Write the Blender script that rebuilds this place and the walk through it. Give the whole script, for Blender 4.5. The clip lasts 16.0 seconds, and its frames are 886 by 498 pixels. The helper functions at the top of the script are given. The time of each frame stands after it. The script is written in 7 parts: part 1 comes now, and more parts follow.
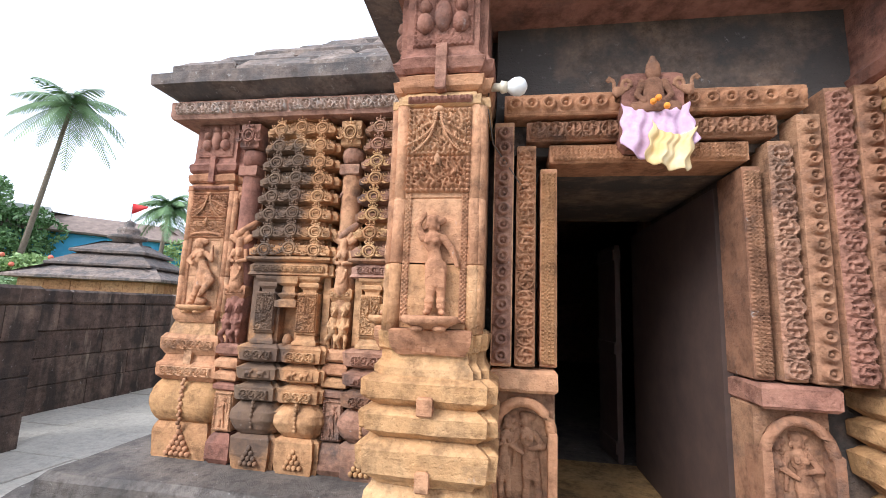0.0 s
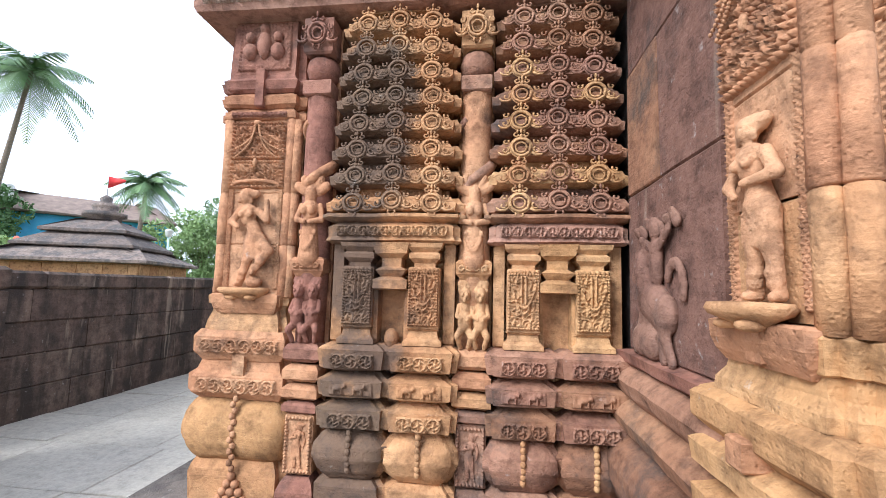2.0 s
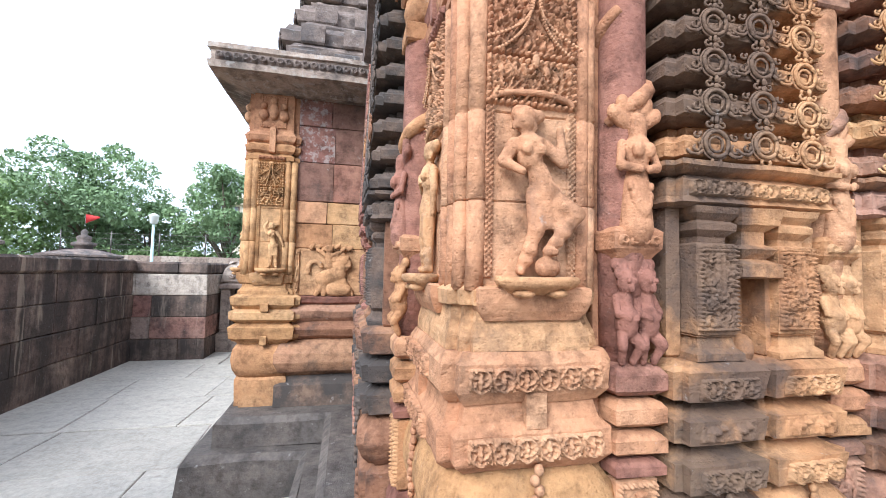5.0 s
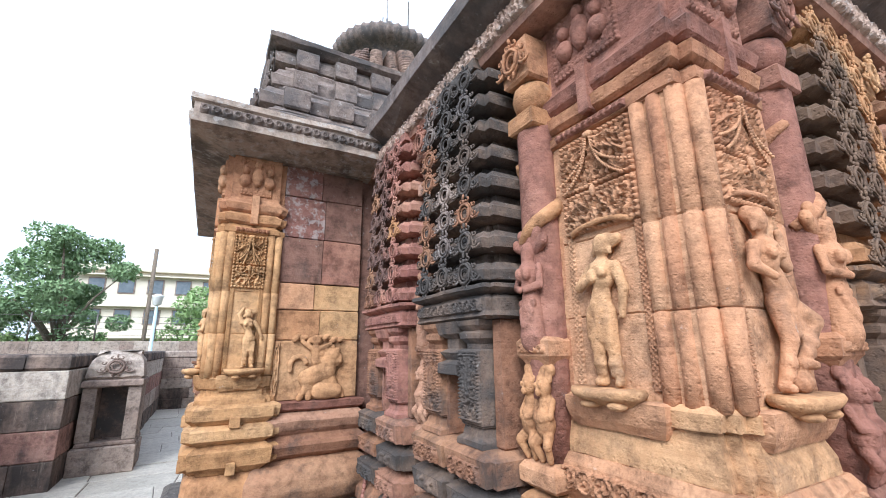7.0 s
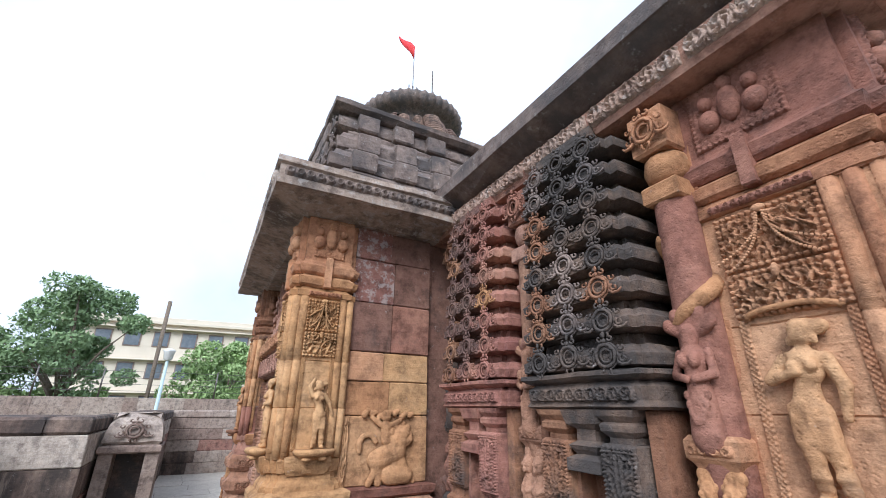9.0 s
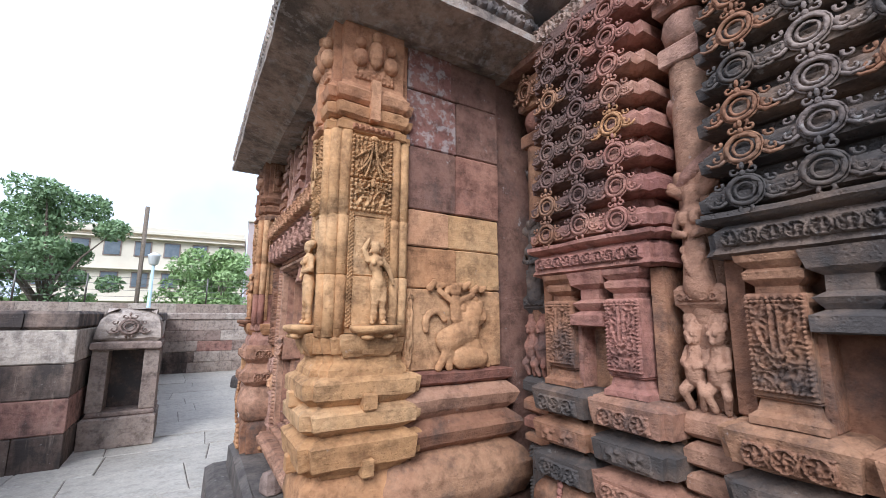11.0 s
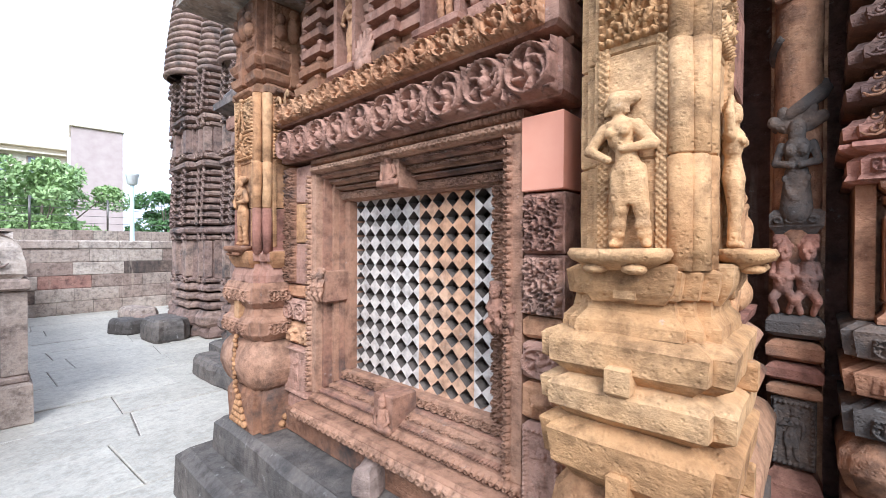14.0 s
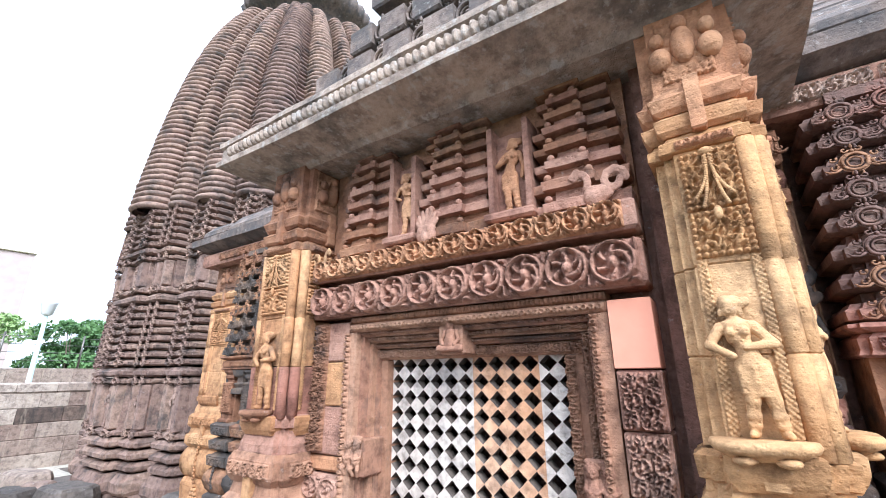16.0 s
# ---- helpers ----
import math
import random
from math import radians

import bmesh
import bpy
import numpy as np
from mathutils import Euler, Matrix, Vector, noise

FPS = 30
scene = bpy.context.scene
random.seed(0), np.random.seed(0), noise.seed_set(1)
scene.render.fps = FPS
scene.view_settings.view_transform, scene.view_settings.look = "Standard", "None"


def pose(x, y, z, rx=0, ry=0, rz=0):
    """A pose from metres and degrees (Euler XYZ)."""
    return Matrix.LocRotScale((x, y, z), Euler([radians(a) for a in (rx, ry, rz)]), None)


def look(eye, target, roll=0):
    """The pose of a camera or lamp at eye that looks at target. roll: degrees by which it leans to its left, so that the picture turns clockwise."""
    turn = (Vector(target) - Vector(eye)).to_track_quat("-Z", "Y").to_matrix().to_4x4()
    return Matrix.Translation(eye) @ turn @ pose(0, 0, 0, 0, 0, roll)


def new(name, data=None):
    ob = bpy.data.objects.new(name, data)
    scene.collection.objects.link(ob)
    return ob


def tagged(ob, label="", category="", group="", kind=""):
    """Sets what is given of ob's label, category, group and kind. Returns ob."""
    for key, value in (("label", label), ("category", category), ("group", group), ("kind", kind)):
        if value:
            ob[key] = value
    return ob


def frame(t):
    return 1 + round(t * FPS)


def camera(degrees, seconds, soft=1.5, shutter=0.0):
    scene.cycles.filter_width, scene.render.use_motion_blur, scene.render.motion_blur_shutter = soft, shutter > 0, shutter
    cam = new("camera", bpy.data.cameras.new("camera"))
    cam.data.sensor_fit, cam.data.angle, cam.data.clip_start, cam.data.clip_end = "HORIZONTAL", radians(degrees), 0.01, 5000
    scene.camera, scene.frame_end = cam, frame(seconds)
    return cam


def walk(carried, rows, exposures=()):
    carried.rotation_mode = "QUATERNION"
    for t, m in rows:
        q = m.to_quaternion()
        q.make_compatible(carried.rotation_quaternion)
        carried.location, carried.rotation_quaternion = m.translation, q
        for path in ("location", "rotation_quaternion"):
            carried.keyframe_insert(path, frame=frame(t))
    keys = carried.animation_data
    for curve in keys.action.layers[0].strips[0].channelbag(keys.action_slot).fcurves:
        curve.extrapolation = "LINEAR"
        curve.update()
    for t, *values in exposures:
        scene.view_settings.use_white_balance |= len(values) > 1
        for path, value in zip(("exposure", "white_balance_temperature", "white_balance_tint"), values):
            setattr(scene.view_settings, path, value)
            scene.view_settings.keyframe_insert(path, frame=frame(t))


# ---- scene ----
cam = camera(93.9, 16.0, soft=0.9)
METRES, EYE, TILT, LEAN, TURN = 8.0, 1.6, 0.0, 0.0, 8.9
ROWS = [
    (0.0, 0.0, 0.0, 0.0, -0.31, 7.99, -2.18),
    (0.5, -0.0316, 0.0259, -0.0022, 0.96, 7.18, -1.97),
    (1.0, -0.0584, 0.0585, -0.005, 1.16, 6.28, -1.7),
    (1.5, -0.0824, 0.0913, -0.0031, 0.34, 5.79, -1.55),
    (2.0, -0.1129, 0.12, -0.0037, -2.65, 5.35, -1.45),
    (2.5, -0.1416, 0.1499, -0.0054, -5.92, 5.01, -1.33),
    (3.0, -0.1727, 0.1741, -0.0042, -9.38, 4.59, -1.16),
    (3.5, -0.2066, 0.1915, -0.0038, -13.7, 3.66, -1.13),
    (4.0, -0.2398, 0.2149, -0.0061, -15.44, 2.74, -1.56),
    (6.5, -0.3775, 0.3122, 0.0023, -35.46, 7.93, 0.07),
    (7.0, -0.392, 0.3376, 0.0088, -38.01, 13.26, 0.53),
    (7.5, -0.4122, 0.3527, 0.019, -37.97, 20.17, 0.35),
    (8.0, -0.4264, 0.3596, 0.0254, -37.52, 24.29, -0.21),
    (10.5, -0.4243, 0.4618, 0.0047, -38.62, 11.24, -0.68),
    (11.0, -0.4243, 0.4947, -0.0006, -39.84, 9.1, -0.34),
    (11.5, -0.4237, 0.5257, -0.0008, -40.99, 7.13, -0.19),
    (12.0, -0.4328, 0.5571, -0.0022, -42.37, 4.94, -0.34),
    (12.5, -0.4425, 0.5886, -0.0035, -44.86, 2.82, -0.6),
    (13.0, -0.4413, 0.6276, -0.0031, -48.86, 0.91, -0.7),
    (13.5, -0.4562, 0.6623, -0.004, -53.03, -0.49, -0.63),
    (14.0, -0.4662, 0.6939, -0.0052, -57.02, -0.57, -0.3),
    (14.5, -0.4677, 0.7222, -0.0035, -61.32, 0.79, 0.09),
    (15.0, -0.4867, 0.7357, 0.0008, -64.42, 3.64, 0.52),
    (15.5, -0.5042, 0.7447, 0.0073, -65.74, 10.14, 0.65),
    (16.0, -0.5087, 0.7489, 0.0141, -65.56, 16.95, 0.35),
]
walk(cam, [(t, pose(0, 0, EYE, TILT, LEAN, TURN) @ pose(METRES * x, METRES * y, METRES * z, 90 + pitch, roll, yaw)) for t, x, y, z, yaw, pitch, roll in ROWS],
     exposures=[(0.0, 0.95, 6000, 10), (2.5, 1.0, 5850, 9), (4.0, 1.1, 5800, 9), (7.0, 0.92, 5650, 8), (8.2, 0.75, 5700, 10), (9.3, 0.35, 5750, 11), (10.3, 0.0, 5600, 12), (10.7, 0.35, 5600, 12), (11.2, 0.72, 5650, 11), (12.0, 0.9, 5750, 10), (13.0, 1.02, 5650, 9), (14.5, 1.12, 5550, 9), (16.0, 1.35, 5600, 8)])

# ---- daylight ----
world = bpy.data.worlds.new("overcast_sky")
scene.world = world
world.use_nodes = True
wn, wl = world.node_tree.nodes, world.node_tree.links
wn.clear()
sky = wn.new("ShaderNodeTexSky")
sky.sky_type, sky.sun_disc = "NISHITA", False
sky.sun_elevation, sky.sun_rotation = radians(38), radians(221)
sky.dust_density, sky.air_density = 4.0, 1.0
grey = wn.new("ShaderNodeHueSaturation")
grey.inputs["Saturation"].default_value = 0.22
grey.inputs["Value"].default_value = 1.0
cloud_at = wn.new("ShaderNodeTexCoord")
clouds = wn.new("ShaderNodeTexNoise")
clouds.inputs["Scale"].default_value, clouds.inputs["Detail"].default_value = 2.2, 6
cloud_ramp = wn.new("ShaderNodeMapRange")
cloud_ramp.inputs["From Min"].default_value, cloud_ramp.inputs["From Max"].default_value = 0.3, 0.7
cloud_ramp.inputs["To Min"].default_value, cloud_ramp.inputs["To Max"].default_value = 0.75, 1.25
cover = wn.new("ShaderNodeMix")
cover.data_type = "RGBA"
cover.inputs["Factor"].default_value = 0.85
cover.inputs["B"].default_value = (8.7, 9.35, 10.6, 1)
lift = wn.new("ShaderNodeVectorMath")
lift.operation = "SCALE"
back = wn.new("ShaderNodeBackground")
back.inputs["Strength"].default_value = 0.102
wout = wn.new("ShaderNodeOutputWorld")
wl.new(sky.outputs[0], grey.inputs["Color"])
wl.new(grey.outputs[0], cover.inputs["A"])
wl.new(cloud_at.outputs["Generated"], clouds.inputs["Vector"])
wl.new(clouds.outputs["Fac"], cloud_ramp.inputs["Value"])
wl.new(cover.outputs["Result"], lift.inputs[0])
wl.new(cloud_ramp.outputs[0], lift.inputs["Scale"])
wl.new(lift.outputs[0], back.inputs["Color"])
wl.new(back.outputs[0], wout.inputs["Surface"])

sun_data = bpy.data.lights.new("sun", "SUN")
sun_data.energy, sun_data.angle, sun_data.color = 2.4, radians(30), (1.0, 0.97, 0.93)
sun = new("sun", sun_data)
sun.matrix_world = look((0, 0, 20), (11.5, 13.0, 20 - 13.6))

# ---- materials ----


def nodes_of(name):
    m = bpy.data.materials.new(name)
    m.use_nodes = True
    n, l = m.node_tree.nodes, m.node_tree.links
    return m, n, l, n["Principled BSDF"]


def ramp_of(n, stops):
    r = n.new("ShaderNodeValToRGB")
    e = r.color_ramp.elements
    while len(e) < len(stops):
        e.new(0.5)
    for el, (p, c) in zip(e, stops):
        el.position, el.color = p, (*c, 1)
    return r


def noise_of(n, l, at, scale, detail=4, rough=0.55, stretch=None):
    t = n.new("ShaderNodeTexNoise")
    t.inputs["Scale"].default_value, t.inputs["Detail"].default_value, t.inputs["Roughness"].default_value = scale, detail, rough
    if stretch:
        mp = n.new("ShaderNodeMapping")
        mp.inputs["Scale"].default_value = stretch
        l.new(at, mp.inputs["Vector"])
        at = mp.outputs[0]
    l.new(at, t.inputs["Vector"])
    return t.outputs["Fac"]


def span_of(n, l, value, a, b, lo=0.0, hi=1.0):
    r = n.new("ShaderNodeMapRange")
    for key, v in (("From Min", a), ("From Max", b), ("To Min", lo), ("To Max", hi)):
        r.inputs[key].default_value = v
    l.new(value, r.inputs["Value"])
    return r.outputs[0]


def math_of(n, l, op, a, b):
    m = n.new("ShaderNodeMath")
    m.operation = op
    for i, v in enumerate((a, b)):
        if isinstance(v, (int, float)):
            m.inputs[i].default_value = v
        else:
            l.new(v, m.inputs[i])
    return m.outputs[0]


def mix_of(n, l, f, a, b, blend="MIX"):
    m = n.new("ShaderNodeMix")
    m.data_type, m.blend_type = "RGBA", blend
    for key, v in (("Factor", f), ("A", a), ("B", b)):
        if isinstance(v, (int, float)):
            m.inputs[key].default_value = v
        elif isinstance(v, tuple):
            m.inputs[key].default_value = (*v, 1)
        else:
            l.new(v, m.inputs[key])
    return m.outputs["Result"]


def bump_of(n, l, bsdf, height, strength, distance=0.01):
    b = n.new("ShaderNodeBump")
    b.inputs["Strength"].default_value, b.inputs["Distance"].default_value = strength, distance
    l.new(height, b.inputs["Height"])
    l.new(b.outputs[0], bsdf.inputs["Normal"])


def stone(name, cols, grime=0.3, pale=0.15, dark=(0.055, 0.05, 0.048), bump=0.6, strata=0.25, rough=0.88, spread=0.75, streak=0.0, blobs=(), mottled=0.8):
    """Weathered sandstone: cols from dark to light; grime: the share of black growth; pale: of grey lichen."""
    m, n, l, bsdf = nodes_of(name)
    cols = [tuple(v * 0.93 + 0.07 * sum(c) / 3 for v in c) for c in cols]
    at = n.new("ShaderNodeNewGeometry").outputs["Position"]
    rnd = n.new("ShaderNodeObjectInfo").outputs["Random"]
    big = noise_of(n, l, at, 2.3, 5, 0.6)
    fine = noise_of(n, l, at, 38, 6, 0.65)
    beds = noise_of(n, l, at, 1.0, 4, 0.6, (2.5, 2.5, 34))
    tone = math_of(n, l, "ADD", math_of(n, l, "MULTIPLY", span_of(n, l, big, 0.25, 0.75), 1.0 - 0.55 * spread), math_of(n, l, "MULTIPLY", rnd, 0.55 * spread))
    col = ramp_of(n, [(i / (len(cols) - 1), c) for i, c in enumerate(cols)])
    l.new(tone, col.inputs["Fac"])
    c = mix_of(n, l, strata, col.outputs["Color"], ramp_on(n, l, beds), "MULTIPLY")
    c = mix_of(n, l, 0.7, c, ramp_on(n, l, fine), "MULTIPLY")
    mottle = noise_of(n, l, at, 11, 9, 0.7)
    worn = ramp_of(n, [(0.34, (0.34, 0.31, 0.31)), (0.53, (1.0, 0.98, 0.97)), (0.75, (1.15, 1.1, 1.05))])
    l.new(mottle, worn.inputs["Fac"])
    c = mix_of(n, l, mottled, c, worn.outputs["Color"], "MULTIPLY")
    # black growth in patches and runs
    patch = noise_of(n, l, at, 3.1, 8, 0.68)
    runs = noise_of(n, l, at, 5.5, 5, 0.6, (1, 1, 0.16))
    g = math_of(n, l, "ADD", math_of(n, l, "MULTIPLY", patch, 1.0 - streak), math_of(n, l, "MULTIPLY", runs, streak))
    for bx, by, bz, br in blobs:
        far = n.new("ShaderNodeVectorMath")
        far.operation = "DISTANCE"
        far.inputs[1].default_value = (bx, by, bz)
        l.new(at, far.inputs[0])
        g = math_of(n, l, "ADD", g, span_of(n, l, far.outputs["Value"], br * 0.5, br * 1.25, 0.30, 0.0))
    edge = 0.72 - 0.42 * grime
    gf = span_of(n, l, g, edge - 0.05, edge + 0.12)
    c = mix_of(n, l, math_of(n, l, "MULTIPLY", gf, min(0.92, 0.45 + grime)), c, dark)
    if streak:
        pale_runs = noise_of(n, l, at, 7.0, 5, 0.6, (1, 1, 0.12))
        c = mix_of(n, l, math_of(n, l, "MULTIPLY", span_of(n, l, pale_runs, 0.61, 0.68), 0.7 * streak), c, (0.52, 0.42, 0.32))
    spots = noise_of(n, l, at, 17, 7, 0.7)
    lf = span_of(n, l, spots, 0.72 - 0.25 * pale, 0.80 - 0.25 * pale)
    c = mix_of(n, l, math_of(n, l, "MULTIPLY", lf, 0.45), c, (0.47, 0.45, 0.42))
    l.new(c, bsdf.inputs["Base Color"])
    bsdf.inputs["Roughness"].default_value = rough
    bsdf.inputs["Specular IOR Level"].default_value = 0.25
    pits = n.new("ShaderNodeTexVoronoi")
    pits.inputs["Scale"].default_value = 70
    l.new(at, pits.inputs["Vector"])
    relief = math_of(n, l, "ADD", math_of(n, l, "MULTIPLY", fine, 1.0), math_of(n, l, "MULTIPLY", span_of(n, l, pits.outputs["Distance"], 0.0, 0.35), 0.35))
    relief = math_of(n, l, "ADD", relief, math_of(n, l, "MULTIPLY", beds, 0.7))
    bump_of(n, l, bsdf, relief, bump, 0.012)
    return m


def ramp_on(n, l, value):
    r = ramp_of(n, [(0.25, (0.62, 0.56, 0.52)), (0.7, (1.0, 1.0, 1.0))])
    l.new(value, r.inputs["Fac"])
    return r.outputs["Color"]


def plain(name, a, b, scale=12, rough=0.7, bump=0.2, metal=0.0, sheen=0.0):
    m, n, l, bsdf = nodes_of(name)
    at = n.new("ShaderNodeTexCoord").outputs["Object"]
    f = noise_of(n, l, at, scale, 6)
    l.new(mix_of(n, l, span_of(n, l, f, 0.3, 0.7), a, b), bsdf.inputs["Base Color"])
    bsdf.inputs["Roughness"].default_value, bsdf.inputs["Metallic"].default_value = rough, metal
    if bump:
        bump_of(n, l, bsdf, noise_of(n, l, at, scale * 6, 4), bump, 0.006)
    return m


OCHRE = stone("ochre_sandstone", [(0.36, 0.165, 0.075), (0.56, 0.30, 0.135), (0.68, 0.43, 0.22)], 0.20, 0.22)
GOLD = stone("golden_sandstone", [(0.44, 0.222, 0.088), (0.60, 0.345, 0.148), (0.70, 0.46, 0.235)], 0.17, 0.25, strata=0.4)
SALMON = stone("salmon_sandstone", [(0.38, 0.165, 0.085), (0.56, 0.285, 0.145), (0.68, 0.41, 0.225)], 0.18, 0.22)
RED = stone("red_sandstone", [(0.21, 0.088, 0.064), (0.34, 0.155, 0.108), (0.45, 0.24, 0.162)], 0.26, 0.22)
BROWN = stone("brown_sandstone", [(0.21, 0.10, 0.06), (0.36, 0.18, 0.10), (0.50, 0.29, 0.16)], 0.38, 0.25)
DARK = stone("dark_lichen_and_passage_shade_sandstone", [(0.15, 0.11, 0.09), (0.22, 0.16, 0.12), (0.34, 0.225, 0.155)], 0.7, 0.35, dark=(0.065, 0.058, 0.054))
ROOF = stone("blackened_roof_stone", [(0.17, 0.135, 0.12), (0.25, 0.20, 0.175), (0.38, 0.30, 0.25)], 0.55, 0.5, dark=(0.09, 0.082, 0.08))
EAVE = stone("lichened_eave_stone", [(0.34, 0.27, 0.22), (0.47, 0.38, 0.31), (0.58, 0.49, 0.40)], 0.42, 0.75, dark=(0.10, 0.088, 0.08))
LICHENED = stone("pale_lichened_rose_stone", [(0.40, 0.26, 0.20), (0.52, 0.37, 0.29), (0.60, 0.48, 0.40)], 0.25, 0.7)
CHESTNUT = stone("chestnut_sandstone", [(0.30, 0.15, 0.09), (0.43, 0.235, 0.145), (0.54, 0.33, 0.215)], 0.22, 0.3)
ROSE = stone("dusky_rose_sandstone", [(0.32, 0.155, 0.112), (0.45, 0.25, 0.178), (0.55, 0.35, 0.255)], 0.22, 0.3)
SPLIT = stone("ochre_sandstone_with_black_growth", [(0.36, 0.165, 0.075), (0.56, 0.30, 0.135), (0.68, 0.43, 0.22)], 0.30, 0.3, spread=0.4, dark=(0.06, 0.053, 0.05), blobs=((-1.72, 2.6, 2.45, 0.36), (-1.72, 2.6, 2.0, 0.32), (-1.70, 2.6, 1.6, 0.24), (-1.66, 2.6, 1.15, 0.24), (-1.66, 2.6, 0.75, 0.26)))
MOTTLED = stone("brown_and_red_mottled_sandstone", [(0.26, 0.12, 0.085), (0.40, 0.21, 0.135), (0.50, 0.30, 0.19)], 0.40, 0.3, spread=0.5)
BLUSH = stone("red_sandstone_with_black_growth", [(0.28, 0.12, 0.10), (0.42, 0.20, 0.15), (0.52, 0.30, 0.20)], 0.22, 0.3, spread=0.5, dark=(0.065, 0.058, 0.054), blobs=((-2.6, 4.78, 2.3, 0.40), (-2.6, 4.78, 2.8, 0.40)))
WALLSTONE = stone("stained_wall_stone", [(0.14, 0.10, 0.085), (0.24, 0.17, 0.135), (0.42, 0.33, 0.26)], 0.66, 0.35, streak=0.55, dark=(0.05, 0.042, 0.038))
GREYWALL = stone("grey_stained_wall_stone", [(0.26, 0.175, 0.145), (0.40, 0.32, 0.265), (0.64, 0.57, 0.49)], 0.34, 0.4, streak=0.5, spread=1.2)
PALE = stone("pale_lattice_stone", [(0.56, 0.48, 0.41), (0.68, 0.61, 0.54), (0.75, 0.70, 0.63)], 0.04, 0.4, strata=0.1)
RUST = stone("rusty_lattice_stone", [(0.50, 0.21, 0.10), (0.64, 0.35, 0.19), (0.76, 0.56, 0.40)], 0.06, 0.4, strata=0.1)
PAVING = stone("grey_paving_stone", [(0.43, 0.40, 0.34), (0.54, 0.505, 0.435), (0.63, 0.59, 0.505)], 0.14, 0.2, strata=0.0, rough=0.55, bump=0.3, mottled=0.35)
PLINTH = stone("dark_plinth_stone", [(0.085, 0.075, 0.07), (0.135, 0.12, 0.108), (0.25, 0.21, 0.18)], 0.36, 0.4, strata=0.1, rough=0.7)
FLOORY = stone("yellow_threshold_stone", [(0.40, 0.22, 0.08), (0.52, 0.31, 0.12), (0.60, 0.40, 0.19)], 0.3, 0.1, strata=0.0)
EARTH = stone("earth_and_turf", [(0.10, 0.13, 0.05), (0.16, 0.19, 0.08), (0.26, 0.24, 0.15)], 0.1, 0.05, strata=0.0)
PLASTERRED = stone("dull_red_wall_stone", [(0.17, 0.088, 0.066), (0.245, 0.13, 0.095), (0.33, 0.19, 0.13)], 0.34, 0.4, streak=0.3)
LIMED = stone("dull_red_stone_with_lime_runs", [(0.20, 0.09, 0.072), (0.29, 0.135, 0.105), (0.38, 0.21, 0.15)], 0.22, 0.9)
DUSK = stone("dusky_grey_brown_tower_stone", [(0.20, 0.135, 0.115), (0.33, 0.225, 0.185), (0.46, 0.33, 0.25)], 0.42, 0.35, spread=0.9)
NEWSLAB = plain("smooth_new_salmon_slab", (0.60, 0.25, 0.16), (0.64, 0.29, 0.19), 8, 0.75, 0.05)

# ---- building kit ----


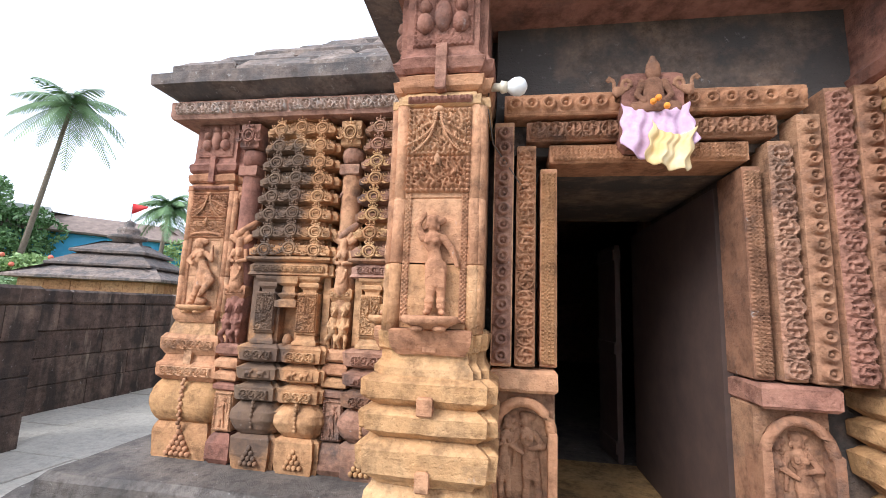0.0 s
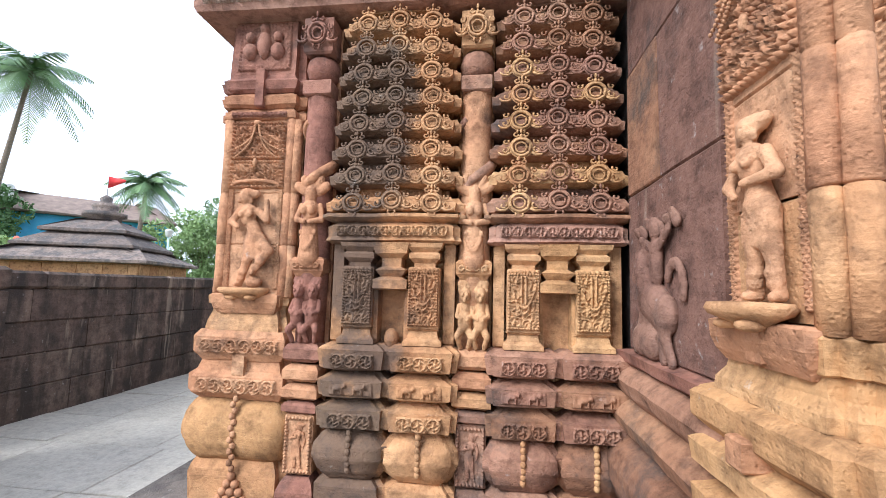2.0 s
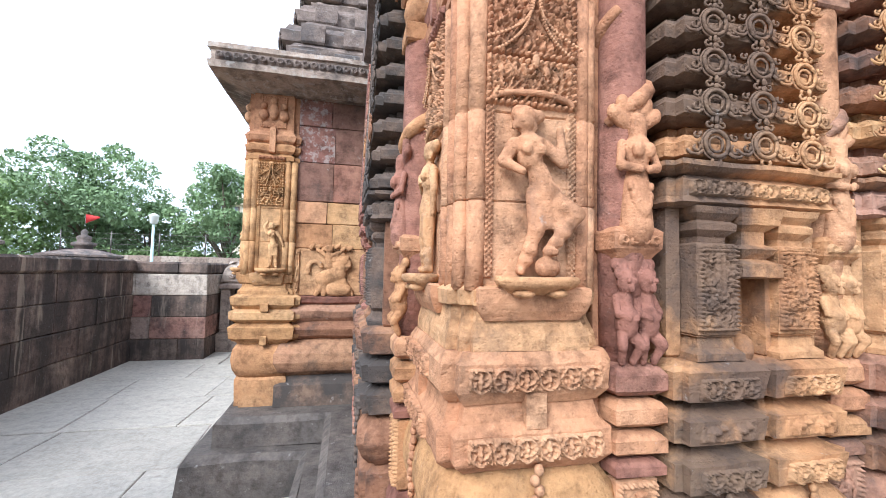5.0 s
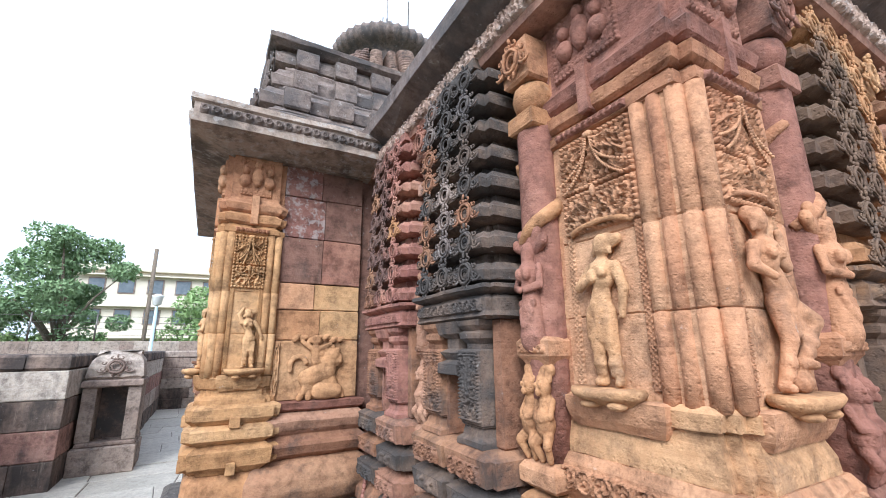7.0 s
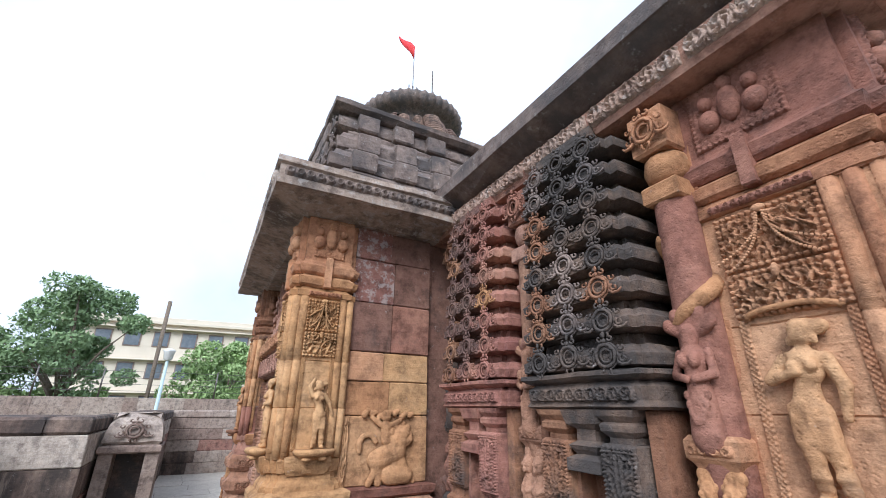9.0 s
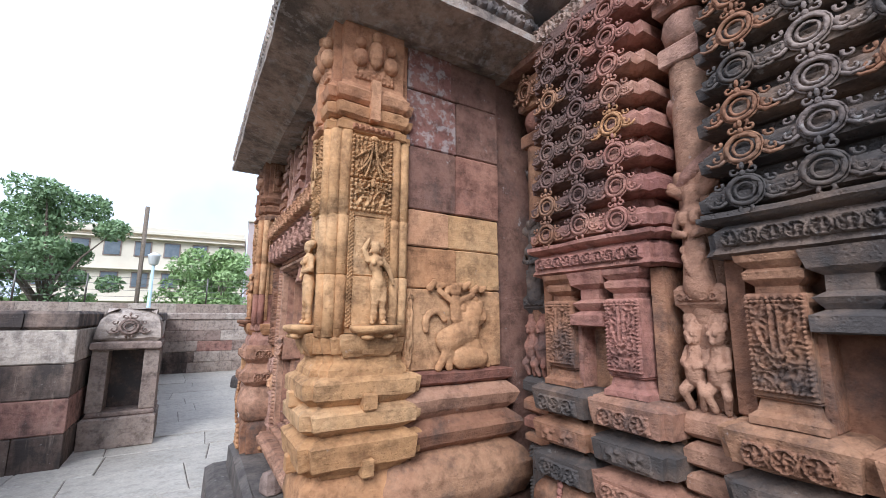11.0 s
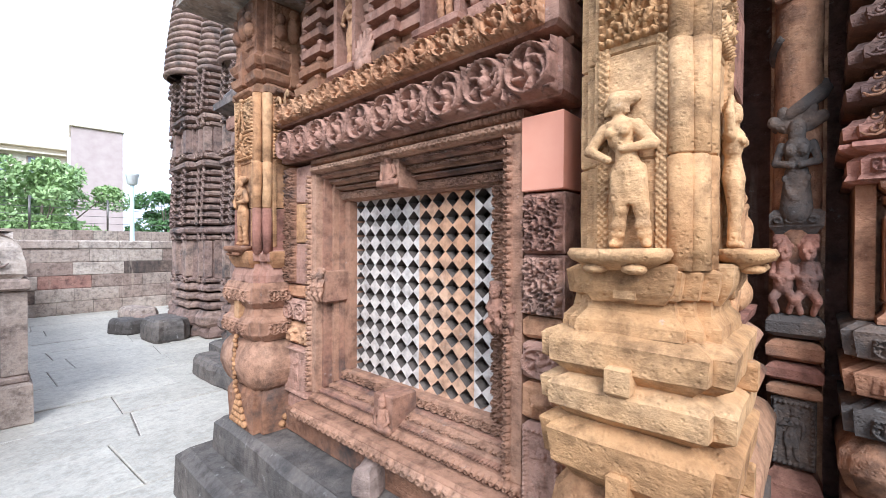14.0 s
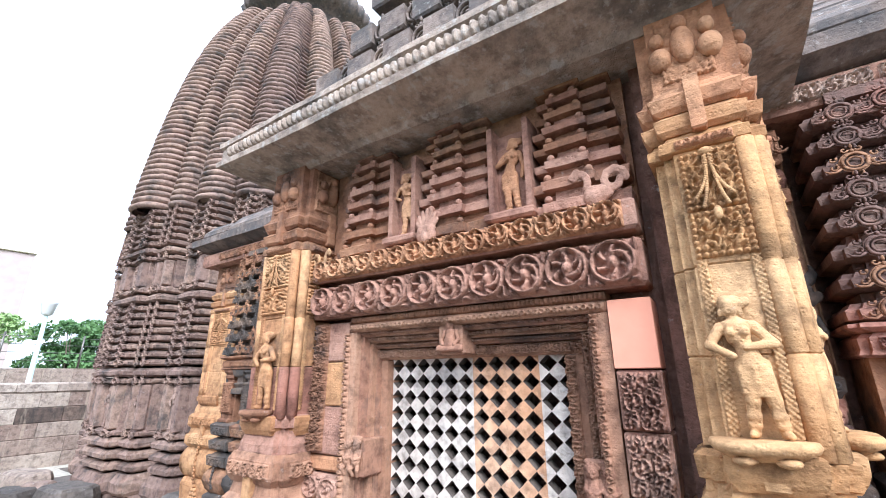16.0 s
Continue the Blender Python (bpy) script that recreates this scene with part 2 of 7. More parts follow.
class Geo:
    """Collects vertices and faces for one mesh."""

    def __init__(self):
        self.v, self.f, self.s = [], [], []

    def add(self, verts, faces, smooth=False):
        k = len(self.v)
        self.v.extend(verts)
        self.f.extend([tuple(i + k for i in f) for f in faces])
        self.s.extend([smooth] * len(faces))

    def loft(self, outline, profile, smooth=False, cap=True, seg=0.0):
        """A closed outline, counterclockwise, carried up a profile of (z, outset)."""
        pts = cut(outline, seg) if seg else list(outline)
        nor = outward(pts)
        n = len(pts)
        verts = [(x + nx * o, y + ny * o, z) for z, o in profile for (x, y), (nx, ny) in zip(pts, nor)]
        faces = [(r * n + i, r * n + (i + 1) % n, (r + 1) * n + (i + 1) % n, (r + 1) * n + i) for r in range(len(profile) - 1) for i in range(n)]
        if cap:
            faces += [tuple(range(n))[::-1], tuple(range((len(profile) - 1) * n, len(profile) * n))]
        self.add(verts, faces, smooth)
        return self

    def box(self, x0, x1, y0, y1, z0, z1, bevel=0.008, seg=0.0):
        b = min(bevel, (z1 - z0) * 0.3, (x1 - x0) * 0.3, (y1 - y0) * 0.3)
        return self.loft(rect(x0 + b, x1 - b, y0 + b, y1 - b), [(z0, 0), (z0 + b, b), (z1 - b, b), (z1, 0)], seg=seg)

    def lathe(self, cx, cy, profile, n=16, smooth=True):
        ring = [(cx + math.cos(2 * math.pi * i / n), cy + math.sin(2 * math.pi * i / n)) for i in range(n)]
        verts = [(cx + (x - cx) * r, cy + (y - cy) * r, z) for z, r in profile for x, y in ring]
        faces = [(r * n + i, r * n + (i + 1) % n, (r + 1) * n + (i + 1) % n, (r + 1) * n + i) for r in range(len(profile) - 1) for i in range(n)]
        faces += [tuple(range(n))[::-1], tuple(range((len(profile) - 1) * n, len(profile) * n))]
        self.add(verts, faces, smooth)
        return self

    def tube(self, pts, radius, n=6, closed=False):
        pts = [Vector(p) for p in pts]
        m = len(pts)
        rad = radius if isinstance(radius, (list, tuple)) else [radius] * m
        verts, faces = [], []
        for i, p in enumerate(pts):
            a = pts[(i - 1) % m] if closed or i else p
            b = pts[(i + 1) % m] if closed or i < m - 1 else p
            d = (b - a).normalized()
            u = d.cross(Vector((0, 0, 1)) if abs(d.z) < 0.9 else Vector((0, 1, 0))).normalized()
            w = d.cross(u)
            for k in range(n):
                q = 2 * math.pi * k / n
                verts.append(tuple(p + (u * math.cos(q) + w * math.sin(q)) * rad[i]))
        for i in range(m if closed else m - 1):
            j = (i + 1) % m
            faces += [(i * n + k, i * n + (k + 1) % n, j * n + (k + 1) % n, j * n + k) for k in range(n)]
        if not closed:
            faces += [tuple(range(n))[::-1], tuple(range((m - 1) * n, m * n))]
        self.add(verts, faces, True)
        return self

    def ball(self, c, r, nu=8, nv=6):
        rx, ry, rz = r if isinstance(r, (tuple, list)) else (r, r, r)
        verts = [(c[0], c[1], c[2] - rz)]
        for j in range(1, nv):
            q = -math.pi / 2 + math.pi * j / nv
            verts += [(c[0] + rx * math.cos(q) * math.cos(2 * math.pi * i / nu), c[1] + ry * math.cos(q) * math.sin(2 * math.pi * i / nu), c[2] + rz * math.sin(q)) for i in range(nu)]
        verts.append((c[0], c[1], c[2] + rz))
        faces = [(0, 1 + (i + 1) % nu, 1 + i) for i in range(nu)]
        for j in range(nv - 2):
            faces += [(1 + j * nu + i, 1 + j * nu + (i + 1) % nu, 1 + (j + 1) * nu + (i + 1) % nu, 1 + (j + 1) * nu + i) for i in range(nu)]
        top = len(verts) - 1
        faces += [(top, 1 + (nv - 2) * nu + i, 1 + (nv - 2) * nu + (i + 1) % nu) for i in range(nu)]
        self.add(verts, faces, True)
        return self

    def mesh(self, name, worn=0.0):
        me = bpy.data.meshes.new(name)
        vs = self.v
        if worn:
            vs = [tuple(Vector(p) + noise.noise_vector(Vector(p) * 7) * worn + noise.noise_vector(Vector(p) * 31) * worn * 0.6) for p in vs]
        me.from_pydata(vs, [], self.f)
        me.polygons.foreach_set("use_smooth", self.s)
        me.update()
        return me


def rect(x0, x1, y0, y1):
    return [(x0, y0), (x1, y0), (x1, y1), (x0, y1)]


def stepped(x0, x1, y0, y1, n, k=2):
    """A rectangle whose corners step back k times by n."""
    out = []
    for cx, cy, sx, sy, flip in ((x0, y0, 1, 1, True), (x1, y0, -1, 1, False), (x1, y1, -1, -1, True), (x0, y1, 1, -1, False)):
        pts = [(cx, cy + sy * n * k)]
        for i in range(k):
            pts += [(cx + sx * n * (i + 1), cy + sy * n * (k - i)), (cx + sx * n * (i + 1), cy + sy * n * (k - i - 1))]
        out += pts if flip else pts[::-1]
    return out


def cut(pts, seg):
    out = []
    for (x0, y0), (x1, y1) in zip(pts, pts[1:] + pts[:1]):
        m = max(1, round(math.hypot(x1 - x0, y1 - y0) / seg))
        out += [(x0 + (x1 - x0) * i / m, y0 + (y1 - y0) * i / m) for i in range(m)]
    return out


def outward(pts):
    out, n = [], len(pts)
    for i in range(n):
        (ax, ay), (bx, by), (cx, cy) = pts[i - 1], pts[i], pts[(i + 1) % n]
        e1, e2 = Vector((by - ay, ax - bx)).normalized(), Vector((cy - by, bx - cx)).normalized()
        s = e1 + e2
        d = max(0.35, 1 + e1.dot(e2))
        out.append((s.x / d, s.y / d))
    return out


def link(name, me, material, parent=None, m=None, label=""):
    ob = new(name, me)
    if material and not me.materials:
        me.materials.append(material)
    if parent:
        ob.parent = parent
    if m is not None:
        ob.matrix_basis = m
    if label:
        ob["label"] = label
    return ob


def part(name, geo, material, parent, label="", worn=0.0, m=None):
    me = geo.mesh(name, worn) if isinstance(geo, Geo) else geo
    return link(name, me, material, parent, m, label)


def shared(me, material):
    """The same mesh in another stone."""
    key = (me.name, material.name)
    if key not in SHARED:
        if not me.materials:
            me.materials.append(material)
            SHARED[key] = me
        elif me.materials[0] == material:
            SHARED[key] = me
        else:
            c = me.copy()
            c.materials[0] = material
            SHARED[key] = c
    return SHARED[key]


SHARED = {}
RELIEFS = {}


def thing(name, label, category, m=None, group="", kind=""):
    return tagged_at(new(name), label, category, m, group, kind)


def tagged_at(ob, label, category, m, group, kind):
    if m is not None:
        ob.matrix_basis = m
    ob.empty_display_size = 0.1
    return tagged(ob, label, category, group, kind)


# -- carved relief: a height field over a panel, facing -y, its foot at z = 0, centred on x = 0

def ridge(d, w):
    return np.clip(1 - (d / w) ** 2, 0, 1)


def curl(u, v, c, turn):
    """One round of a vine scroll in a cell of size c: stem, curling leaves and a small body within."""
    r, q = np.hypot(u, v) / c, np.arctan2(v, u) * turn
    h = ridge(np.abs(r - 0.44), 0.055)
    arm = ((q / (2 * np.pi) + 1.5 * r) % 1.0) - 0.5
    h = np.maximum(h, 0.9 * ridge(np.abs(arm), 0.13) * (r < 0.42) * (r > 0.16))
    leaf = np.cos(6 * q + 11 * r)
    h = np.maximum(h, 0.75 * np.clip(leaf, 0, 1) ** 0.6 * (r > 0.17) * (r < 0.37))
    h = np.maximum(h, ridge(np.hypot(u / c, v / c * 0.7), 0.15))
    h = np.maximum(h, ridge(np.hypot(u / c - 0.02, v / c - 0.19), 0.075))
    return np.maximum(h, 0.8 * np.clip(np.cos(9 * q - 20 * r), 0, 1) ** 0.7 * (r > 0.52))


def vine(u, v, w, h):
    k = max(1, round(w / h))
    c = w / k
    i = np.floor(u / c)
    return curl(u - (i + 0.5) * c, (v - h / 2) * c / h, c, np.where(i % 2 > 0, 1, -1))


def foliage(u, v, w, h, size=0.085):
    uu, vv = u + 0.010 * np.sin(v * 41 + 1), v + 0.010 * np.sin(u * 37)
    c = w / max(2, 2 * round(w / size / 2))
    j = np.floor(vv / c)
    us = uu - w / 2
    i = np.floor(us / c)
    turn = np.where(us > 0, 1, -1)
    return curl(us - (i + 0.5) * c, vv - (j + 0.5) * c, c, turn * np.where(j % 2 > 0, 1, -1))


def beads(u, v, w, h, b, pitch):
    """A border of beads of width b."""
    e = np.minimum(np.minimum(u, w - u), np.minimum(v, h - v))
    along = np.where(np.minimum(u, w - u) < np.minimum(v, h - v), v, u)
    q = (along % pitch) - pitch / 2
    return np.where(e < b, ridge(np.hypot(e - b / 2, q), min(b, pitch) * 0.48), -1.0)


BORDERED = {}


def bordered(inner, b=0.022, pitch=0.02):
    if (inner, b, pitch) in BORDERED:
        return BORDERED[inner, b, pitch]

    def f(u, v, w, h):
        edge = beads(u, v, w, h, b, pitch)
        return np.where(edge >= 0, edge * 0.8, inner(u, v, w, h))
    BORDERED[inner, b, pitch] = f
    return f


def swags(u, v, w, h):
    """Foliage above and below a pair of hanging bead chains."""
    x = np.abs(u - w / 2)
    y = v / h
    chain = np.abs((y - 0.62) + 0.38 * (np.cos(x / w * 2 * np.pi * 0.5) - 1) * -0.9 - 0.05)
    chain = np.minimum(chain, np.abs(x / w * 2.2 - (0.12 + 0.9 * np.clip(0.95 - y, 0, 1) ** 2)))
    bead = 0.7 + 0.3 * np.cos((u + v) * 2 * np.pi / 0.016)
    rope = ridge(chain, 0.045) * bead
    return np.maximum(foliage(u, v, w, h, 0.06) * 0.75, rope * 1.25)


def flames(u, v, w, h):
    """Waving bands of hair-like foliage."""
    q = v + 0.012 * np.sin(u * 60) + 0.008 * np.sin(u * 131 + 2)
    return (0.5 + 0.5 * np.cos(q * 2 * np.pi / 0.026)) ** 1.2 * (0.75 + 0.25 * np.cos(u * 95 + v * 50))


def pearls(u, v, w, h):
    p = h * 0.85
    q = (u % p) - p / 2
    d = np.hypot(q, v - h / 2)
    return np.maximum(ridge(np.abs(d - h * 0.26), h * 0.12), ridge(d, h * 0.13))


def dentils(u, v, w, h):
    return ((u % (h * 0.6)) < h * 0.36) * np.clip(1.2 - np.abs(v / h - 0.5) * 1.2, 0, 1)


def lozenges(u, v, w, h):
    p = 0.016
    return ridge(np.abs((u + v) % p - p / 2) + np.abs((u - v) % p - p / 2), p * 0.6)


def beasts(u, v, w, h):
    """A row of walking animals, as rounded shapes."""
    p = h * 1.45
    x, y = ((u % p) - p / 2) / h, v / h
    body = ridge(np.hypot(x / 0.42, (y - 0.55) / 0.24), 1)
    head = ridge(np.hypot((x - 0.45) / 0.17, (y - 0.7) / 0.2), 1)
    legs = np.maximum(ridge(np.abs(np.abs(x) - 0.26), 0.09), 0) * (y < 0.5) * (y > 0.08)
    return np.maximum(np.maximum(body, head), legs)


def hanging(u, v, w, h):
    """A jewel chain with a pendant, framed."""
    x, y = (u - w / 2) / w, v / h
    loops = np.minimum(np.abs(y - (0.38 + 2.6 * x * x)), np.abs(y - (0.28 + 4.5 * x * x)))
    rope = ridge(loops, 0.035) * (0.75 + 0.25 * np.cos(u * 2 * np.pi / 0.010))
    rope = np.maximum(rope, ridge(np.abs(np.abs(x) - 0.06), 0.025) * (y > 0.45))
    return np.maximum(rope, foliage(u, v, w, h, 0.05) * 0.55)


def rosette(u, v, w, h):
    r, q = np.hypot(u - w / 2, v - h / 2) / min(w, h), np.arctan2(v - h / 2, u - w / 2)
    return np.maximum(ridge(np.abs(r - 0.36), 0.09), np.maximum(ridge(r, 0.12), 0.7 * ridge(np.abs(r - 0.23), 0.1) * (0.5 + 0.5 * np.cos(8 * q))))


def relief(fn, w, h, depth=0.014, step=0.006):
    w, h = round(w, 2), round(h, 3)
    key = (fn, w, h, depth, step)
    if key in RELIEFS:
        return RELIEFS[key]
    nx, nz = max(4, round(w / step)) + 1, max(4, round(h / step)) + 1
    u, v = np.meshgrid(np.linspace(0, w, nx), np.linspace(0, h, nz))
    z = np.clip(fn(u, v, w, h), 0, 1.3) * depth
    rs = np.random.RandomState(len(RELIEFS) + 5)
    z = z + rs.normal(0, depth * 0.05, z.shape) + 0.003
    z[0, :] = z[-1, :] = -0.004
    z[:, 0] = z[:, -1] = -0.004
    verts = np.stack([u - w / 2, -z, v], -1).reshape(-1, 3)
    i = np.arange(nx * nz).reshape(nz, nx)
    faces = np.stack([i[:-1, :-1], i[:-1, 1:], i[1:, 1:], i[1:, :-1]], -1).reshape(-1, 4)
    me = bpy.data.meshes.new("relief")
    me.from_pydata(verts.tolist(), [], faces.tolist())
    me.polygons.foreach_set("use_smooth", [True] * len(faces))
    me.update()
    RELIEFS[key] = me
    return me


def carve(name, fn, w, h, material, parent, m, depth=0.014, step=0.006, label=""):
    depth *= 2.0
    return link(name, shared(relief(fn, w, h, depth, step), material), material, parent, m, label)


# -- rounded figures: capsules melted together

def melt(limbs, step, k=0.018, rough=0.0):
    """A closed surface round tapered capsules (ax, ay, az, bx, by, bz, ra, rb)."""
    L = np.array(limbs, float)
    lo = np.minimum(L[:, :3], L[:, 3:6]).min(0) - L[:, 6:].max() - 0.03
    hi = np.maximum(L[:, :3], L[:, 3:6]).max(0) + L[:, 6:].max() + 0.03
    ax = [np.arange(lo[i], hi[i], step) for i in range(3)]
    P = np.stack(np.meshgrid(*ax, indexing="ij"), -1)
    acc = np.zeros(P.shape[:3])
    for l in L:
        a, b = l[:3], l[3:6]
        ab = b - a
        t = np.clip(((P - a) @ ab) / max(1e-9, ab @ ab), 0, 1)
        d = np.linalg.norm(P - a - t[..., None] * ab, axis=-1) - (l[6] + (l[7] - l[6]) * t)
        acc += np.exp(np.clip(-d / k * 3, -60, 60))
    F = -np.log(np.maximum(acc, 1e-30)) * k / 3
    if rough:
        F = F + rough * np.sin(P[..., 0] * 173) * np.sin(P[..., 1] * 151) * np.sin(P[..., 2] * 190)
    return skin(F, lo, step)


def skin(F, lo, step):
    s = F < 0
    n = np.array(F.shape) - 1
    corner = [(i, j, k) for i in (0, 1) for j in (0, 1) for k in (0, 1)]

    def at(A, c):
        return A[c[0]:c[0] + n[0], c[1]:c[1] + n[1], c[2]:c[2] + n[2]]
    count = sum(at(s, c).astype(int) for c in corner)
    live = (count > 0) & (count < 8)
    total, hits = np.zeros((*n, 3)), np.zeros(n)
    for c in corner:
        for axis in range(3):
            if c[axis]:
                continue
            d = list(c)
            d[axis] = 1
            fa, fb = at(F, c), at(F, d)
            cross = (fa < 0) != (fb < 0)
            t = np.where(cross, fa / np.where(cross, fa - fb, 1), 0)
            p = np.zeros((*n, 3)) + np.array(c, float)
            p[..., axis] += t
            total += np.where(cross[..., None], p, 0)
            hits += cross
    idx = np.full(n, -1)
    idx[live] = np.arange(live.sum())
    cells = np.argwhere(live)
    verts = (cells + total[live] / hits[live][:, None]) * step + lo
    faces = []
    for axis in range(3):
        u, w = (axis + 1) % 3, (axis + 2) % 3
        a = [slice(0, None)] * 3
        b = [slice(0, None)] * 3
        a[axis], b[axis] = slice(0, -1), slice(1, None)
        A, B = s[tuple(a)], s[tuple(b)]
        e = np.argwhere(A != B)
        ok = (e[:, u] > 0) & (e[:, w] > 0) & (e[:, u] < n[u]) & (e[:, w] < n[w])
        e = e[ok]
        inside = A[tuple(e.T)]
        quad = []
        for du, dw in ((0, 0), (1, 0), (1, 1), (0, 1)):
            q = e.copy()
            q[:, u] -= du
            q[:, w] -= dw
            quad.append(idx[tuple(q.T)])
        quad = np.stack(quad, -1)
        quad[~inside] = quad[~inside][:, ::-1]
        faces += quad.tolist()
    me = bpy.data.meshes.new("carved")
    me.from_pydata(verts.tolist(), [], faces)
    me.polygons.foreach_set("use_smooth", [True] * len(faces))
    me.update()
    return me


FIGURES = {}


def figure(pose_name):
    """Limbs of a carved figure about 1 high, facing -y, its feet at z = 0."""
    L = []

    def limb(a, b, ra, rb=None):
        L.append((*a, *b, ra, rb or ra))

    def standing(hip, chest, head, knees, feet, elbows, wrists):
        hx, cx, qx = hip, chest, head
        limb((hx, 0, 0.50), (hx * 0.6 + cx * 0.4, 0, 0.62), 0.085, 0.062)
        limb((cx, 0, 0.70), (cx, 0, 0.76), 0.078, 0.085)
        limb((cx, 0, 0.80), (qx, -0.01, 0.87), 0.035, 0.032)
        limb((qx, -0.015, 0.905), (qx, -0.01, 0.94), 0.06, 0.062)
        limb((qx + 0.03, 0.025, 0.955), (qx - 0.02, 0.025, 0.965), 0.056, 0.05)
        for s, k, f in ((-1, knees[0], feet[0]), (1, knees[1], feet[1])):
            limb((hx + s * 0.045, 0, 0.47), k, 0.066, 0.048)
            limb(k, f, 0.046, 0.03)
            limb(f, (f[0] + s * 0.02, f[1] - 0.06, f[2] - 0.005), 0.03, 0.024)
        for s, e, w in ((-1, elbows[0], wrists[0]), (1, elbows[1], wrists[1])):
            limb((cx + s * 0.10, 0, 0.77), e, 0.042, 0.034)
            limb(e, w, 0.034, 0.024)
        # girdle, necklace and skirt folds
        for q in range(9):
            t = (q - 4) / 4
            limb((hx + 0.085 * t, -0.06 + 0.05 * t * t, 0.505 - 0.02 * (1 - t * t)), (hx + 0.085 * t, -0.06 + 0.05 * t * t, 0.51), 0.022)
        limb((hx, -0.07, 0.48), (hx + 0.01, -0.06, 0.33), 0.02, 0.012)
        limb((qx + 0.075, 0.02, 0.945), (qx + 0.10, 0.02, 0.955), 0.045, 0.04)
        for s in (-1, 1):
            limb((qx + s * 0.06, -0.02, 0.885), (qx + s * 0.065, -0.02, 0.865), 0.02, 0.017)
            limb((cx + s * 0.045, -0.075, 0.735), (cx + s * 0.045, -0.08, 0.73), 0.032)
        for q in range(7):
            t = (q - 3) / 3
            limb((cx + 0.07 * t, -0.075 + 0.04 * t * t, 0.775 + 0.03 * t * t), (cx + 0.07 * t, -0.075 + 0.04 * t * t, 0.776 + 0.03 * t * t), 0.014)
        for k, f in ((knees[0], feet[0]), (knees[1], feet[1])):
            for e in (0.25, 0.5):
                px = [f[i] + (k[i] - f[i]) * e for i in range(3)]
                limb((px[0] - 0.012, px[1] - 0.02, px[2]), (px[0] + 0.012, px[1] - 0.02, px[2]), 0.03 + 0.012 * e)
        for q in range(5):
            z = 0.44 - 0.035 * q
            limb((hx - 0.075, -0.045, z + 0.015), (hx + 0.085, -0.05, z - 0.012), 0.024)

    if pose_name == "dancer":
        standing(0.06, -0.03, -0.07, [(0.0, -0.04, 0.27), (0.24, -0.08, 0.37)], [(-0.08, 0, 0.04), (0.07, -0.05, 0.15)], [(-0.20, -0.02, 0.66), (0.17, -0.02, 0.68)], [(-0.10, -0.08, 0.60), (0.16, -0.01, 0.88)])
        L.append((0.06, -0.03, 0.06, 0.10, -0.02, 0.06, 0.06, 0.06))
    elif pose_name == "lady":
        standing(-0.03, 0.01, 0.03, [(-0.06, -0.03, 0.26), (0.04, -0.01, 0.26)], [(-0.05, 0, 0.04), (0.07, 0, 0.04)], [(-0.18, -0.02, 0.66), (0.16, 0, 0.62)], [(-0.02, -0.09, 0.70), (0.13, 0, 0.45)])
    elif pose_name == "guardian":
        standing(0.04, -0.01, -0.03, [(0.0, -0.02, 0.26), (0.12, -0.01, 0.26)], [(-0.02, 0, 0.04), (0.15, 0, 0.04)], [(-0.20, -0.03, 0.64), (0.19, -0.02, 0.64)], [(-0.06, -0.09, 0.56), (0.02, -0.09, 0.62)])
    elif pose_name == "raised":
        standing(0.03, -0.01, -0.02, [(-0.01, -0.02, 0.26), (0.09, -0.01, 0.26)], [(-0.03, 0, 0.04), (0.10, 0, 0.04)], [(-0.17, 0, 0.90), (0.18, 0, 0.66)], [(-0.10, 0.0, 1.02), (0.24, 0, 0.50)])
    elif pose_name == "serpent":
        limb((0, 0, 0.02), (0, 0, 0.34), 0.16, 0.12)
        limb((0, -0.02, 0.45), (0, -0.02, 0.58), 0.10, 0.13)
        for s in (-1, 1):
            limb((s * 0.06, -0.13, 0.57), (s * 0.06, -0.13, 0.56), 0.055)
            limb((s * 0.15, 0, 0.62), (s * 0.20, -0.05, 0.46), 0.045, 0.04)
            limb((s * 0.20, -0.05, 0.46), (s * 0.04, -0.15, 0.42), 0.038, 0.03)
        limb((0, -0.03, 0.72), (0, -0.03, 0.78), 0.085, 0.085)
        for q in range(5):
            a = (q - 2) * 0.55
            limb((0, 0.06, 0.76), (0.26 * math.sin(a), 0.02, 0.78 + 0.20 * math.cos(a)), 0.07, 0.06)
        for q in range(11):
            t = (q - 5) / 5
            limb((0.11 * t, -0.14 + 0.06 * t * t, 0.10 + 0.2 * t * t), (0.11 * t, -0.14 + 0.06 * t * t, 0.11 + 0.2 * t * t), 0.03)
    elif pose_name == "dwarfs":
        for s in (-1, 1):
            x = s * 0.17
            limb((x, -0.08, 0.40), (x, -0.09, 0.44), 0.155, 0.15)
            limb((x, -0.03, 0.58), (x, -0.03, 0.62), 0.125, 0.12)
            limb((x, -0.08, 0.80), (x, -0.08, 0.82), 0.125, 0.12)
            limb((x - 0.05, -0.19, 0.82), (x - 0.05, -0.20, 0.82), 0.03)
            limb((x + 0.05, -0.19, 0.82), (x + 0.05, -0.20, 0.82), 0.03)
            limb((x, -0.20, 0.75), (x, -0.20, 0.74), 0.04)
            for q in range(5):
                a = (q - 2) * 0.6
                limb((x + 0.12 * math.sin(a), -0.05, 0.84 + 0.10 * math.cos(a)), (x + 0.13 * math.sin(a), -0.05, 0.85 + 0.10 * math.cos(a)), 0.045)
